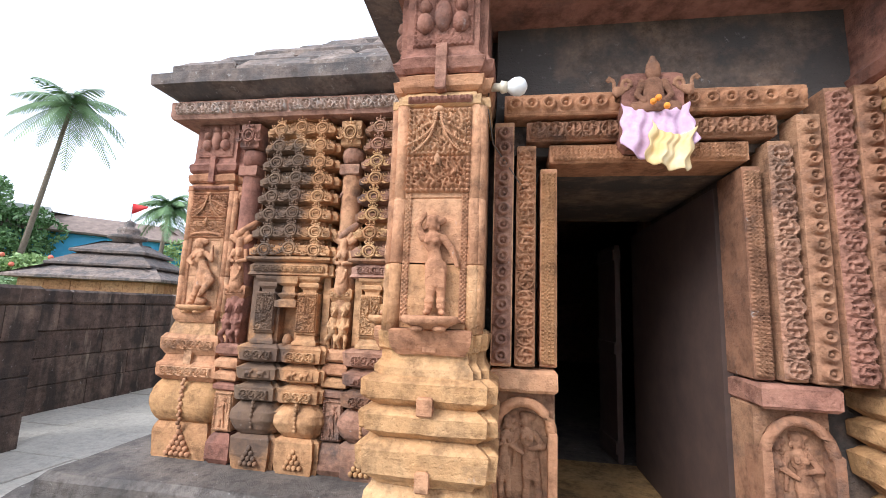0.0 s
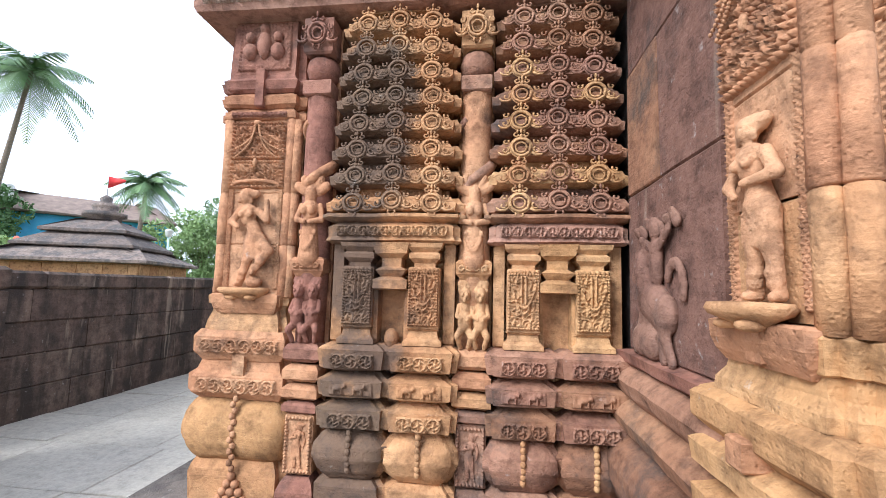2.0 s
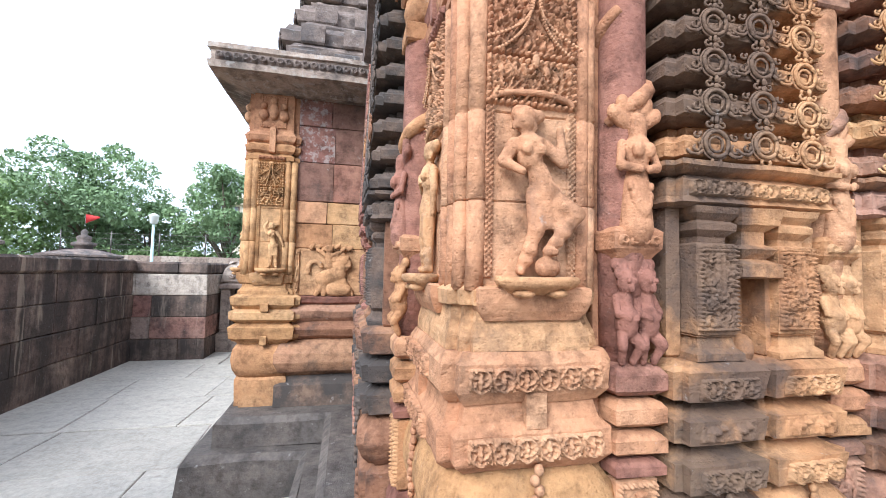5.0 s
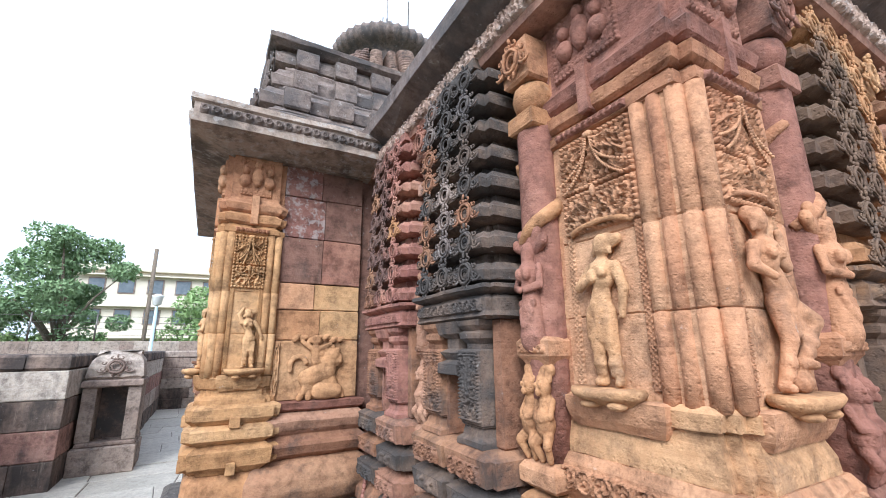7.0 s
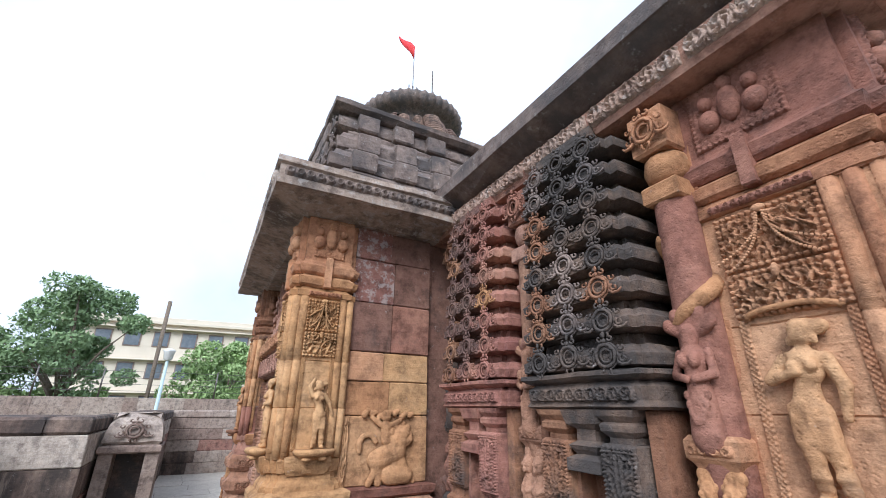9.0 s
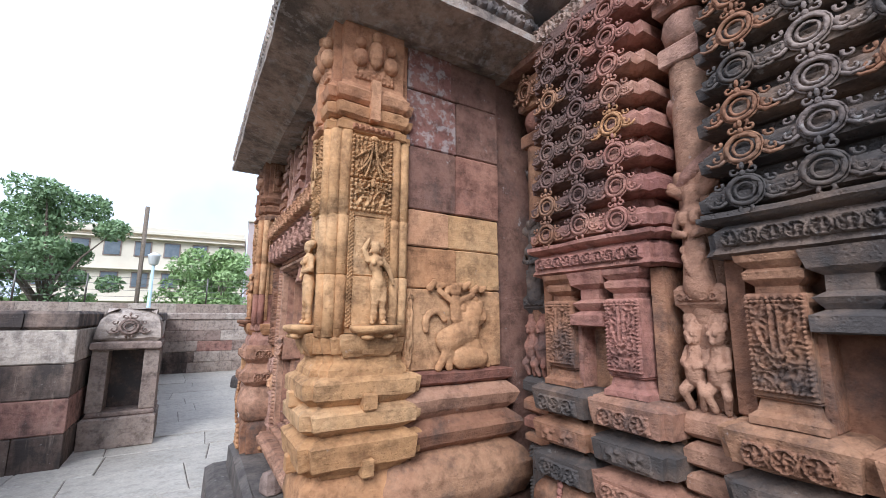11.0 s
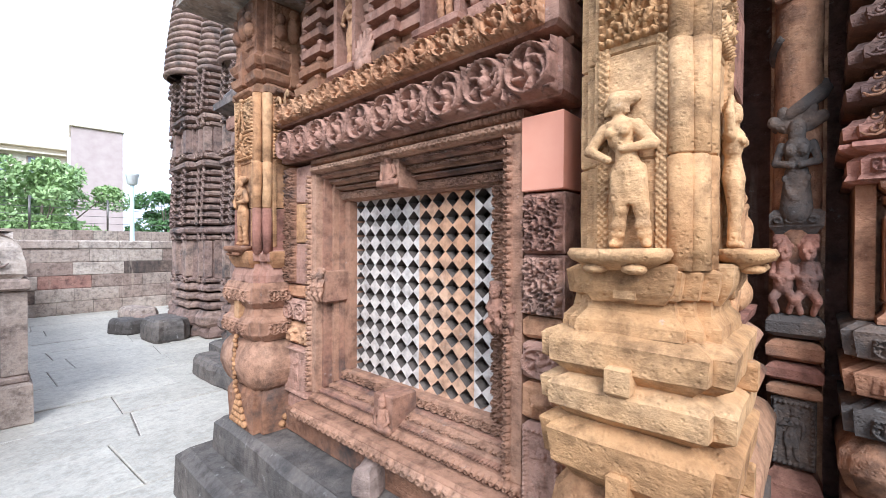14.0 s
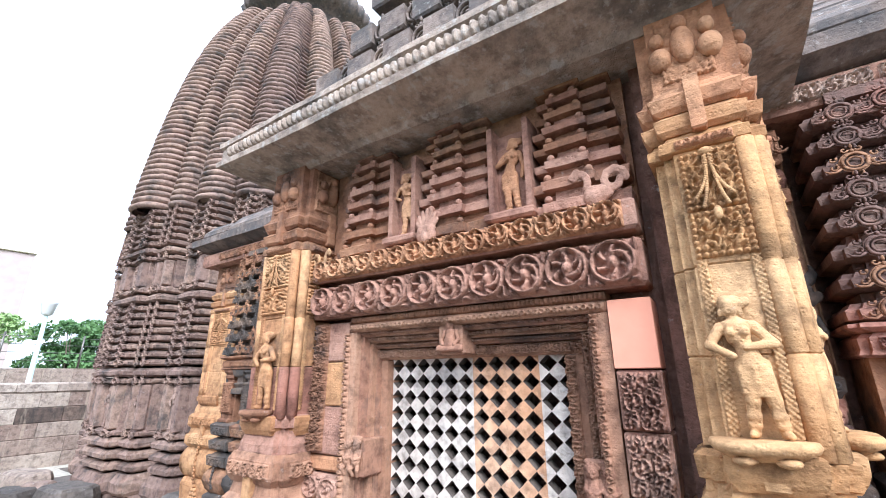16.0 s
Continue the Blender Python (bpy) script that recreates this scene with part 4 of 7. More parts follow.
def small_tower(m, w, left, right, top, seed, label, base=None):
    """A miniature shrine on the wall: split base, niche between two small pilasters, tower of medallion courses."""
    r = random.Random(seed)
    t = thing("wall_shrine", label, "carved shrine", m, "miniature shrines on the wall", kind="structure")
    d = 0.42
    body = Geo().box(-w / 2 + 0.012, w / 2 - 0.012, 0.11, d, Z0, 1.78)
    for s in (-1, 1):
        body.box(s * (w / 2 - 0.035) - 0.025, s * (w / 2 - 0.035) + 0.025, 0.05, d - 0.01, 1.31, 1.775)
    part("body", body, pick(left, r, 9), t)
    for s, mats in ((-1, left), (1, right)):
        cx, bw = s * w * 0.255, w * 0.215
        plan = stepped(cx - bw, cx + bw, 0.0, 0.36, 0.028, 1)
        for name, prof in (
            ("foot", [(0.50, 0.015), (0.60, 0.03), (0.70, 0.03), (0.72, 0.0)]),
            ("pot", [(0.72, -0.01), (0.76, 0.02), (0.82, 0.045), (0.87, 0.04), (0.91, 0.01), (0.93, -0.01)]),
            ("base_block", [(0.93, -0.02), (0.945, 0.03), (1.025, 0.038), (1.03, 0.015), (1.06, -0.035)]),
            ("base_block", [(1.06, -0.03), (1.08, 0.03), (1.15, 0.038), (1.16, 0.015), (1.185, -0.035)]),
            ("base_block", [(1.185, -0.02), (1.20, 0.03), (1.285, 0.042), (1.295, 0.03), (1.31, 0.0)]),
        ):
            mat = pick(base or mats, r, 9)
            part(name, Geo().loft(plan, stone_bevel(prof), name == "pot", seg=0.05), mat, t, worn=0.004)
            if name == "base_block":
                z = prof[1][0]
                carve("carved_band", vine if z != 1.08 else beasts, bw * 1.55, 0.062, mat, t, pose(cx, -0.036, z + 0.006), 0.009, 0.004)
        chain = Geo()
        for q in range(7):
            chain.ball((0, -0.045 + 0.004 * abs(q - 3), 0.93 - 0.026 * q), (0.014, 0.012, 0.016), 6, 5)
        part("bead_chain", chain, pick(mats, r, 9), t, m=pose(cx, 0, 0))
        leaf = Geo()
        for q in range(4):
            for p in range(4 - q):
                leaf.ball(((p - (3 - q) / 2) * 0.034, -0.032, 0.55 + q * 0.032), (0.018, 0.014, 0.018), 6, 5)
        part("carved_leaf", leaf, pick(mats, r, 9), t, m=pose(cx, 0, 0))
        # small pilaster beside the niche
        pm = pick(mats, r, 9)
        g = Geo()
        g.loft(rect(cx - 0.075, cx + 0.075, 0.0, 0.12), stone_bevel([(1.31, 0.012), (1.33, 0.012), (1.345, -0.005), (1.375, -0.012), (1.38, 0.0)]), seg=0.05)
        g.box(cx - 0.072, cx + 0.072, 0.0, 0.12, 1.38, 1.66, 0.006)
        g.loft(rect(cx - 0.06, cx + 0.06, 0.01, 0.12), stone_bevel([(1.66, -0.01), (1.68, -0.01), (1.70, 0.01), (1.72, 0.012), (1.73, 0.0), (1.75, 0.02), (1.77, 0.025)]), seg=0.05)
        part("small_pilaster", g, pm, t, worn=0.003)
        carve("carved_panel", bordered(hanging, 0.014, 0.013), 0.136, 0.25, pm, t, pose(cx, -0.001, 1.395), 0.012, 0.004)
        carve("carved_band", pearls, 0.14, 0.024, pm, t, pose(cx, 0.0, 1.635), 0.007, 0.004)
    # hanging canopy over the niche
    g = Geo()
    g.loft(rect(-0.06, 0.06, 0.0, 0.12), stone_bevel([(1.555, 0.0), (1.56, 0.018), (1.60, 0.018), (1.615, -0.012), (1.63, 0.0), (1.645, 0.01), (1.66, -0.015), (1.70, -0.015), (1.72, 0.012), (1.77, 0.025)]), seg=0.04)
    part("niche_canopy", g, pick(right, r, 9), t, worn=0.003)
    part("niche_jamb", Geo().box(-0.085, -0.062, 0.03, 0.12, 1.31, 1.56, 0.004), pick(right, r, 9), t)
    part("niche_jamb", Geo().box(0.062, 0.085, 0.03, 0.12, 1.31, 1.56, 0.004), pick(right, r, 9), t)
    if seed == 3:
        part("niche_stone", Geo().ball((0.0, 0.06, 1.33), (0.035, 0.035, 0.05), 10, 7), pick(right, r, 9), t)
    # frieze and eave
    fm = pick(right, r, 9)
    plan = stepped(-w / 2, w / 2, 0.0, d, 0.03, 1)
    part("frieze", Geo().loft(plan, stone_bevel([(1.77, 0.0), (1.78, 0.02), (1.80, 0.01), (1.845, 0.012), (1.865, -0.01)]), seg=0.05), fm, t, worn=0.004)
    carve("carved_band", vine, w * 0.86, 0.05, fm, t, pose(0, -0.012, 1.798), 0.009, 0.004)
    part("eave", Geo().loft(plan, [(1.865, -0.01), (1.875, 0.02), (1.885, 0.035), (1.90, 0.035), (1.905, 0.01)], seg=0.05), pick(top, r, 9), t, worn=0.004)
    n, z, pitch = 8, 1.905, 0.127
    for i in range(n):
        ww = w - 0.010 * i
        mats = top if i > 1 else right
        plan = stepped(-ww / 2, ww / 2, 0.004 * i, d, 0.035, 1)
        cm = pick(mats, r, 9)
        part("course", Geo().loft(plan, stone_bevel([(z, -0.02), (z + 0.012, 0.022), (z + 0.05, 0.026), (z + 0.06, 0.012), (z + 0.08, 0.0), (z + 0.088, -0.045), (z + pitch, -0.05)]), seg=0.06), cm, t, worn=0.005)
        for k, x in enumerate((-0.30, 0.0, 0.30)):
            mm = left if x < 0 else (right if x > 0 else top)
            part("medallion", shared(MEDALLION, pick(mm if i < 6 else top, r, 9)), None, t, m=pose(x * ww + r.uniform(-0.004, 0.004), 0.004 * i - 0.026, z + 0.046 + (0.012 if k == 1 else 0)) @ Matrix.Diagonal((1.08, 0.95, 1.02, 1)))
        z += pitch
    part("top_stone", Geo().loft(rect(-w / 2 + 0.12, w / 2 - 0.12, 0.04, d), stone_bevel([(z, 0), (z + 0.05, 0.0), (z + 0.06, -0.02)]), seg=0.06), pick(top, r, 9), t)
    return t


def serpent_column(m, stones, seed, label, figure_kind="serpent"):
    """A round column between two shrines, with a snake wound round it and dwarfs at its foot."""
    r = random.Random(seed)
    t = thing("serpent_column", label, "column", m, "serpent columns", kind="structure")
    part("back_stone", Geo().box(-0.085, 0.085, 0.12, 0.4, Z0, 2.9), pick(stones, r, 9), t)
    plan = rect(-0.072, 0.072, 0.02, 0.2)
    for z0, z1, out in ((0.50, 0.70, 0.015), (0.98, 1.03, 0.01), (1.04, 1.11, 0.014), (1.12, 1.20, 0.014), (1.21, 1.30, 0.014)):
        h = z1 - z0
        part("base_block", Geo().loft(plan, stone_bevel([(z0, -0.01), (z0 + 0.2 * h, out), (z0 + 0.7 * h, out), (z1 - 0.1 * h, 0.0), (z1, -0.015)]), seg=0.05), pick(stones, r, 9), t, worn=0.004)
    g = Geo().box(-0.068, 0.068, 0.03, 0.2, 0.71, 0.975, 0.005)
    mat = pick(stones, r, 9)
    part("panel_block", g, mat, t)
    carve("carved_border", beads_frame, 0.13, 0.25, mat, t, pose(0, 0.029, 0.718), 0.010, 0.004)
    statue_part(t, "lady", pose(0, 0.024, 0.74), 0.20, mat)
    mat = pick(stones, r, 9)
    part("bracket", Geo().loft(rect(-0.068, 0.068, 0.03, 0.2), stone_bevel([(1.60, -0.012), (1.62, 0.0), (1.635, 0.012), (1.685, 0.014), (1.70, 0.0)]), seg=0.05), mat, t, worn=0.003)
    carve("carved_band", pearls, 0.14, 0.04, mat, t, pose(0, 0.018, 1.64), 0.008, 0.004)
    part("shaft", Geo().lathe(0, 0.10, [(1.30, 0.07), (1.7, 0.075), (2.5, 0.072), (2.55, 0.07)], 14), pick(stones, r, 9), t, worn=0.004)
    coil = [(0.068 * math.sin(a), 0.10 - 0.068 * math.cos(a), 2.08 + 0.052 * a) for a in np.linspace(-1.2, 5.6, 34)]
    part("snake", Geo().tube(coil, [0.018 + 0.016 * math.sin(math.pi * i / 33) for i in range(34)], 7), pick(stones, r, 9), t, worn=0.002)
    part("collar", Geo().box(-0.072, 0.072, 0.02, 0.2, 2.50, 2.58, 0.008), pick(stones, r, 9), t, worn=0.003)
    part("pot_capital", Geo().lathe(0, 0.10, [(2.58, 0.05), (2.61, 0.075), (2.65, 0.085), (2.69, 0.078), (2.71, 0.06)], 14), pick(stones, r, 9), t)
    mat = pick(stones, r, 9)
    part("top_block", Geo().box(-0.075, 0.075, 0.01, 0.2, 2.71, 2.90, 0.01), mat, t, worn=0.003)
    part("medallion", shared(MEDALLION, mat), None, t, m=pose(0, 0.0, 2.80) @ Matrix.Diagonal((1.1, 1.4, 1.3, 1)))
    statue(figure_kind, m @ pose(0, 0.03, 1.695), 0.40, pick(stones, r, 9), "weathered sandstone serpent figure with folded hands under a hood", "serpent figures", 0.78, 0.7, "serpent_figure")
    statue("dwarfs", m @ pose(0, 0.045, 1.30), 0.295, pick(stones, r, 9), "pair of squat stone dwarfs carrying a column", "column dwarfs", 0.70, 0.75, "dwarf_carving")
    return t


def beads_frame(u, v, w, h):
    return np.maximum(beads(u, v, w, h, 0.018, 0.016), 0)


def statue_part(t, pose_name, m, high, material):
    if pose_name not in FIGURES:
        FIGURES[pose_name] = melt(figure(pose_name), 0.0125, 0.016)
    return link("carved_relief", shared(FIGURES[pose_name], material), None, t, m @ Matrix.Diagonal((high, high * 0.6, high, 1)))


# -- corner of the hall
pilaster(-2.42, -2.00, 2.74, 3.40, "sw", POT_PROFILE, {"all": SALMON, "pot": GOLD, "foot": OCHRE, "bell": OCHRE, "head_block": RED, "upper_capital": RED, "lower_capital": SALMON, "lower_plate": SALMON, "upper_plate": SALMON}, "salmon and ochre sandstone corner pilaster with carved panels", wide=0.30)
ledge(pose(-2.21, 2.725, 1.535), 0.24, OCHRE)
statue("dancer", pose(-2.21, 2.715, 1.545), 0.49, SALMON, "dancing stone figure under a tree, weathered ochre sandstone", "pilaster figures", 1.0, 0.8)
hood(pose(-2.21, 2.735, 2.05), 0.26, SALMON)
ledge(face_west(-2.435, 3.07, 1.535), 0.24, OCHRE)
statue("lady", face_west(-2.445, 3.07, 1.545), 0.47, OCHRE, "standing stone woman with folded arms, ochre sandstone", "pilaster figures", 1.0, 0.8)
hood(face_west(-2.425, 3.07, 2.035), 0.24, OCHRE)

# -- south front, from the corner to the porch
small_tower(pose(-1.485, 2.66, 0), 0.60, [SPLIT], [SPLIT, SPLIT, OCHRE], [SPLIT], 3, "miniature shrine carved on the wall, half blackened, half ochre")
small_tower(pose(-0.74, 2.66, 0), 0.58, [OCHRE, GOLD], [MOTTLED, GOLD, ROSE], [MOTTLED, MOTTLED, BROWN], 4, "brown sandstone miniature shrine carved beside the porch wall", [MOTTLED, BROWN, MOTTLED])
serpent_column(pose(-1.895, 2.66, 0), [RED, SALMON, RED], 11, "red sandstone column wound by a carved snake")
serpent_column(pose(-1.11, 2.66, 0), [SALMON, OCHRE, MOTTLED], 12, "ochre and red sandstone column between two shrines")

# -- west side, from the corner to the window bay
serpent_column(face_west(-2.54, 3.33, 0), [RED, OCHRE, SALMON], 13, "red and ochre sandstone column wound by a carved snake")
small_tower(face_west(-2.615, 3.74, 0), 0.60, [DARK, DARK, BROWN], [DARK, DARK, BROWN], [DARK, DARK, ROOF], 5, "black weathered miniature shrine carved on the wall")
serpent_column(face_west(-2.57, 4.12, 0), [ROSE, RED, CHESTNUT], 14, "red sandstone column between two shrines")
small_tower(face_west(-2.615, 4.515, 0), 0.60, [BLUSH, BROWN], [BLUSH, BLUSH, OCHRE], [BLUSH], 6, "red sandstone miniature shrine carved beside the window bay", [BROWN, DARK, DARK, MOTTLED])
serpent_column(face_west(-2.50, 4.96, 0), [BROWN, RED, DARK], 16, "dark red column in the angle of the window bay")

# -- west side, beyond the bay
small_tower(face_west(-2.615, 8.22, 0), 0.62, [BROWN, OCHRE], [OCHRE, BROWN], [DARK, BROWN], 7, "brown miniature shrine carved on the wall beyond the bay")
serpent_column(face_west(-2.57, 8.66, 0), [SALMON, RED, OCHRE], 15, "brown sandstone column beyond the window bay")
small_tower(face_west(-2.615, 9.10, 0), 0.62, [DARK, BROWN], [DARK, BROWN], [DARK, BROWN], 8, "dark miniature shrine carved near the far corner")
pilaster(-2.42, -2.00, 9.60, 10.16, "w", POT_PROFILE, {"all": OCHRE, "head_block": BROWN}, "ochre sandstone pilaster at the far corner of the hall", wide=0.30)

# -- entablature and eaves of the hall
HALL = [(-2.50, 2.68), (3.56, 2.68), (3.56, 10.2), (-2.50, 10.2)]


def frieze_and_eaves():
    t = thing("hall_cornice", "carved frieze and deep blackened eaves round the hall", "cornice", kind="structure")
    part("frieze_block", Geo().loft(HALL, stone_bevel([(2.93, 0.0), (2.935, 0.04), (2.96, 0.05), (3.07, 0.05), (3.085, 0.02), (3.10, 0.0)]), seg=0.3), ROSE, t, worn=0.004)
    for x in np.arange(-2.3, -0.3, 0.46):
        carve("carved_band", vine, 0.44, 0.09, LICHENED, t, pose(x + 0.02, 2.63, 2.965), 0.012, 0.005)
    for y in np.arange(2.87, 4.9, 0.46):
        carve("carved_band", vine, 0.44, 0.09, LICHENED, t, face_west(-2.55, y + 0.02, 2.965), 0.012, 0.005)
    for y in np.arange(7.8, 10.0, 0.46):
        carve("carved_band", vine, 0.44, 0.09, BROWN, t, face_west(-2.55, y + 0.02, 2.965), 0.012, 0.005)
    part("eave_slab", Geo().loft(HALL, [(3.10, 0.0), (3.13, 0.07), (3.16, 0.14), (3.165, 0.155), (3.25, 0.16), (3.26, 0.14), (3.30, 0.06)], seg=0.3), ROOF, t, worn=0.012)


frieze_and_eaves()


def stepped_roof():
    t = thing("stepped_roof", "stepped pyramid roof of blackened stone slabs over the hall", "roof", kind="structure")
    r = random.Random(21)
    z, out = 3.28, 0.06
    for i in range(13):
        h = 0.17
        ring = [(-2.50 - out, 2.68 - out), (3.56 + out, 2.68 - out), (3.56 + out, 10.2 + out), (-2.50 - out, 10.2 + out)]
        part("roof_core", Geo().loft(ring, [(z, -0.16), (z + h, -0.16)], seg=1.0), ROOF, t)
        # slabs of the tier along the two sides that are seen
        for side, a, b in (("s", -2.50 - out, 3.56 + out), ("w", 2.68 - out, 10.2 + out)):
            p = a
            while p < b - 0.2:
                q = min(b, p + r.uniform(0.45, 0.8))
                dz, dy = r.uniform(-0.015, 0.015), r.uniform(-0.02, 0.02)
                g = Geo()
                g.loft(rect(p + 0.006, q - 0.006, 0.0, 0.34), [(z + 0.01, -0.02), (z + 0.03, 0.01), (z + 0.07 + dz, 0.012), (z + 0.09 + dz, -0.01), (z + h - 0.02, -0.06)])
                m = pose(0, 2.68 - out + dy, 0) if side == "s" else pose(-2.50 - out + dy, 0, 0) @ Matrix(((0, 1, 0, 0), (1, 0, 0, 0), (0, 0, 1, 0), (0, 0, 0, 1)))
                part("roof_slab", g, ROOF, t, m=m, worn=0.012)
                p = q
        z += h
        out -= 0.20
    part("roof_crown", Geo().lathe(CX, CY, [(z, 0.5), (z + 0.1, 0.5), (z + 0.15, 0.35), (z + 0.3, 0.3), (z + 0.4, 0.6), (z + 0.7, 0.65), (z + 0.9, 0.3), (z + 1.0, 0.1)], 24), ROOF, t)


stepped_roof()

# ---- the window bay on the west side ----
BX = -3.35                     # plane of the window wall
t = thing("wall_bay", "dull red stone walls of the window bay", "wall", kind="structure")
for box in (
    (BX + 0.04, -2.2, 5.16, 5.43, Z0, 3.0), (BX + 0.04, -2.2, 7.19, 7.50, Z0, 3.0),
    (BX + 0.12, BX + 0.34, 5.43, 5.70, Z0, 3.0), (BX + 0.12, BX + 0.34, 6.89, 7.19, Z0, 3.0),
    (BX + 0.12, BX + 0.34, 5.70, 6.89, Z0, 0.76), (BX + 0.12, BX + 0.34, 5.70, 6.89, 1.91, 3.0),
):
    part("wall_piece", Geo().box(*box), PLASTERRED, t)
structure("ceiling_bay", Geo().box(-3.3, -2.2, 5.1, 7.45, 3.0, 3.1), ROOF)

E_STONES = {"all": GOLD, "foot": OCHRE, "pot": OCHRE, "head_block": SALMON, "upper_capital": SALMON, "lower_capital": OCHRE}
pilaster(-3.515, -3.14, 5.085, 5.38, "sw", TIER_PROFILE, E_STONES, "golden sandstone corner pilaster of the window bay, deeply worn", wide=0.20)
pilaster(-3.515, -3.14, 7.19, 7.54, "sw", POT_PROFILE, {"all": BROWN, "shaft": RED, "shaft_top": OCHRE, "pot": CHESTNUT, "foot": BROWN, "bell": ROSE, "head_block": BROWN, "upper_plate": CHESTNUT, "lower_plate": CHESTNUT}, "brown and ochre corner pilaster of the window bay", wide=0.25)
ledge(pose(-3.30, 5.07, 1.54), 0.22, GOLD)
statue("raised", pose(-3.30, 5.06, 1.55), 0.36, GOLD, "slender standing stone figure on the bay pilaster", "pilaster figures", 0.95, 0.8)
ledge(face_west(-3.53, 5.245, 1.54), 0.22, GOLD)
statue("guardian", face_west(-3.54, 5.245, 1.55), 0.37, GOLD, "standing stone guardian with folded arms, golden sandstone", "pilaster figures", 1.0, 0.85)
ledge(face_west(-3.53, 7.36, 1.535), 0.2, BROWN)
statue("guardian", face_west(-3.54, 7.36, 1.545), 0.40, OCHRE, "standing stone guardian on the far bay pilaster", "pilaster figures", 1.0, 0.85)


def cheek_mouldings(m, w, label):
    """Long plain base mouldings and squared blocks of a bay or porch cheek; local x along it, facing -y."""
    t = thing("cheek_wall", label, "wall", m, kind="structure")
    for name, prof, mat in (
        ("plinth_course", [(0.50, 0.10), (0.66, 0.10), (0.68, 0.05), (0.72, 0.02)], DARK),
        ("round_course", [(0.72, 0.02), (0.76, 0.08), (0.83, 0.11), (0.90, 0.11), (0.96, 0.08), (1.00, 0.02)], BROWN),
        ("flat_course", [(1.00, 0.02), (1.03, 0.06), (1.08, 0.08), (1.10, 0.07), (1.14, 0.02)], BROWN),
        ("flat_course", [(1.14, 0.02), (1.17, 0.05), (1.22, 0.07), (1.24, 0.06), (1.27, 0.02)], CHESTNUT),
        ("sill_course", [(1.27, 0.01), (1.29, 0.04), (1.33, 0.05), (1.34, 0.0)], RED),
    ):
        part(name, Geo().loft(rect(-w / 2, w / 2, 0.0, 0.2), stone_bevel(prof), name == "round_course", seg=0.08), mat, t, worn=0.005)
    return t


def wall_blocks(t, rows, x0, x1):
    r = random.Random(len(rows) + 3)
    for z0, z1, mats in rows:
        n = len(mats)
        for i, mat in enumerate(mats):
            a, b = x0 + (x1 - x0) * i / n, x0 + (x1 - x0) * (i + 1) / n
            if n > 1:
                a += 0 if i == 0 else 0.04 * math.sin(z0 * 9)
                b += 0 if i == n - 1 else 0.04 * math.sin(z0 * 9)
            out = r.uniform(-0.004, 0.006)
            part("stone_block", Geo().box(a + 0.002, b - 0.002, -out, 0.15, z0 + 0.002, z1 - 0.002, 0.006, seg=0.1), mat, t, worn=0.003)


t = cheek_mouldings(pose(-2.86, 5.12, 0), 0.56, "cheek of the window bay, red and ochre blocks over long mouldings")
wall_blocks(t, ((1.34, 1.72, [OCHRE]), (1.72, 1.92, [OCHRE, GOLD]), (1.92, 2.10, [SALMON, GOLD]), (2.10, 2.42, [PLASTERRED, RED]), (2.42, 2.72, [LIMED, PLASTERRED]), (2.72, 3.0, [LIMED, PLASTERRED])), -0.28, 0.28)
statue("lion", pose(-2.87, 5.105, 1.335), 0.39, OCHRE, "stone lion with its rider carved on a block of the bay", "lion carvings", 1.05, 0.6, "lion_carving")
carve("carved_border", vine, 0.045, 0.36, OCHRE, t, pose(-0.255, -0.004, 1.35), 0.008, 0.004)


# darkened stone for the lattice hole sides: the shade of deep holes, as colour
HOLESHADE = stone("shade_dark_lattice_hole_stone", [(0.10, 0.08, 0.07), (0.16, 0.13, 0.11), (0.24, 0.20, 0.17)], 0.3, 0.2, strata=0.0)

# -- the window: nested carved frames round a pierced stone lattice
JY0, JY1, JZ0, JZ1 = 5.80, 6.785, 0.87, 1.80


def lattice(t, y0, y1, material, cols, rows):
    """Pierced slab with diamond holes between y0 and y1, cut through its whole depth."""
    g = Geo()
    cw, ch, deep, k = (y1 - y0) / cols, (JZ1 - JZ0) / rows, 0.06, 0.475
    verts, faces, sides = [], [], []
    for i in range(cols):
        for j in range(rows):
            a, b = y0 + i * cw, JZ0 + j * ch
            c = len(verts)
            square = [(a, b), (a + cw, b), (a + cw, b + ch), (a, b + ch)]
            mid = [(a + cw / 2, b + ch * (0.5 - k)), (a + cw * (0.5 + k), b + ch / 2), (a + cw / 2, b + ch * (0.5 + k)), (a + cw * (0.5 - k), b + ch / 2)]
            for x in (0.0, deep):
                verts += [(x, p, q) for p, q in square + mid]
            for o, flip in ((0, False), (8, True)):
                for e in range(4):
                    tri = [(c + o + e, c + o + (e + 1) % 4, c + o + 4 + e)]
                    tri += [(c + o + e, c + o + 4 + e, c + o + 4 + (e + 3) % 4)]
                    faces += [q[::-1] if not flip else q for q in tri]
            # hole sides, which take the stone with shade put into its colour
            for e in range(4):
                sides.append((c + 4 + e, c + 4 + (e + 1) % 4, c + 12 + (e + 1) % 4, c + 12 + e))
    g.add(verts, faces + sides)
    me = g.mesh("lattice_slab", 0.0015)
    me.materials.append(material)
    me.materials.append(HOLESHADE)
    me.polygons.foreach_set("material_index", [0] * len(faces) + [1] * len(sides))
    return part("lattice_slab", me, None, t, m=pose(-3.165, 0, 0))


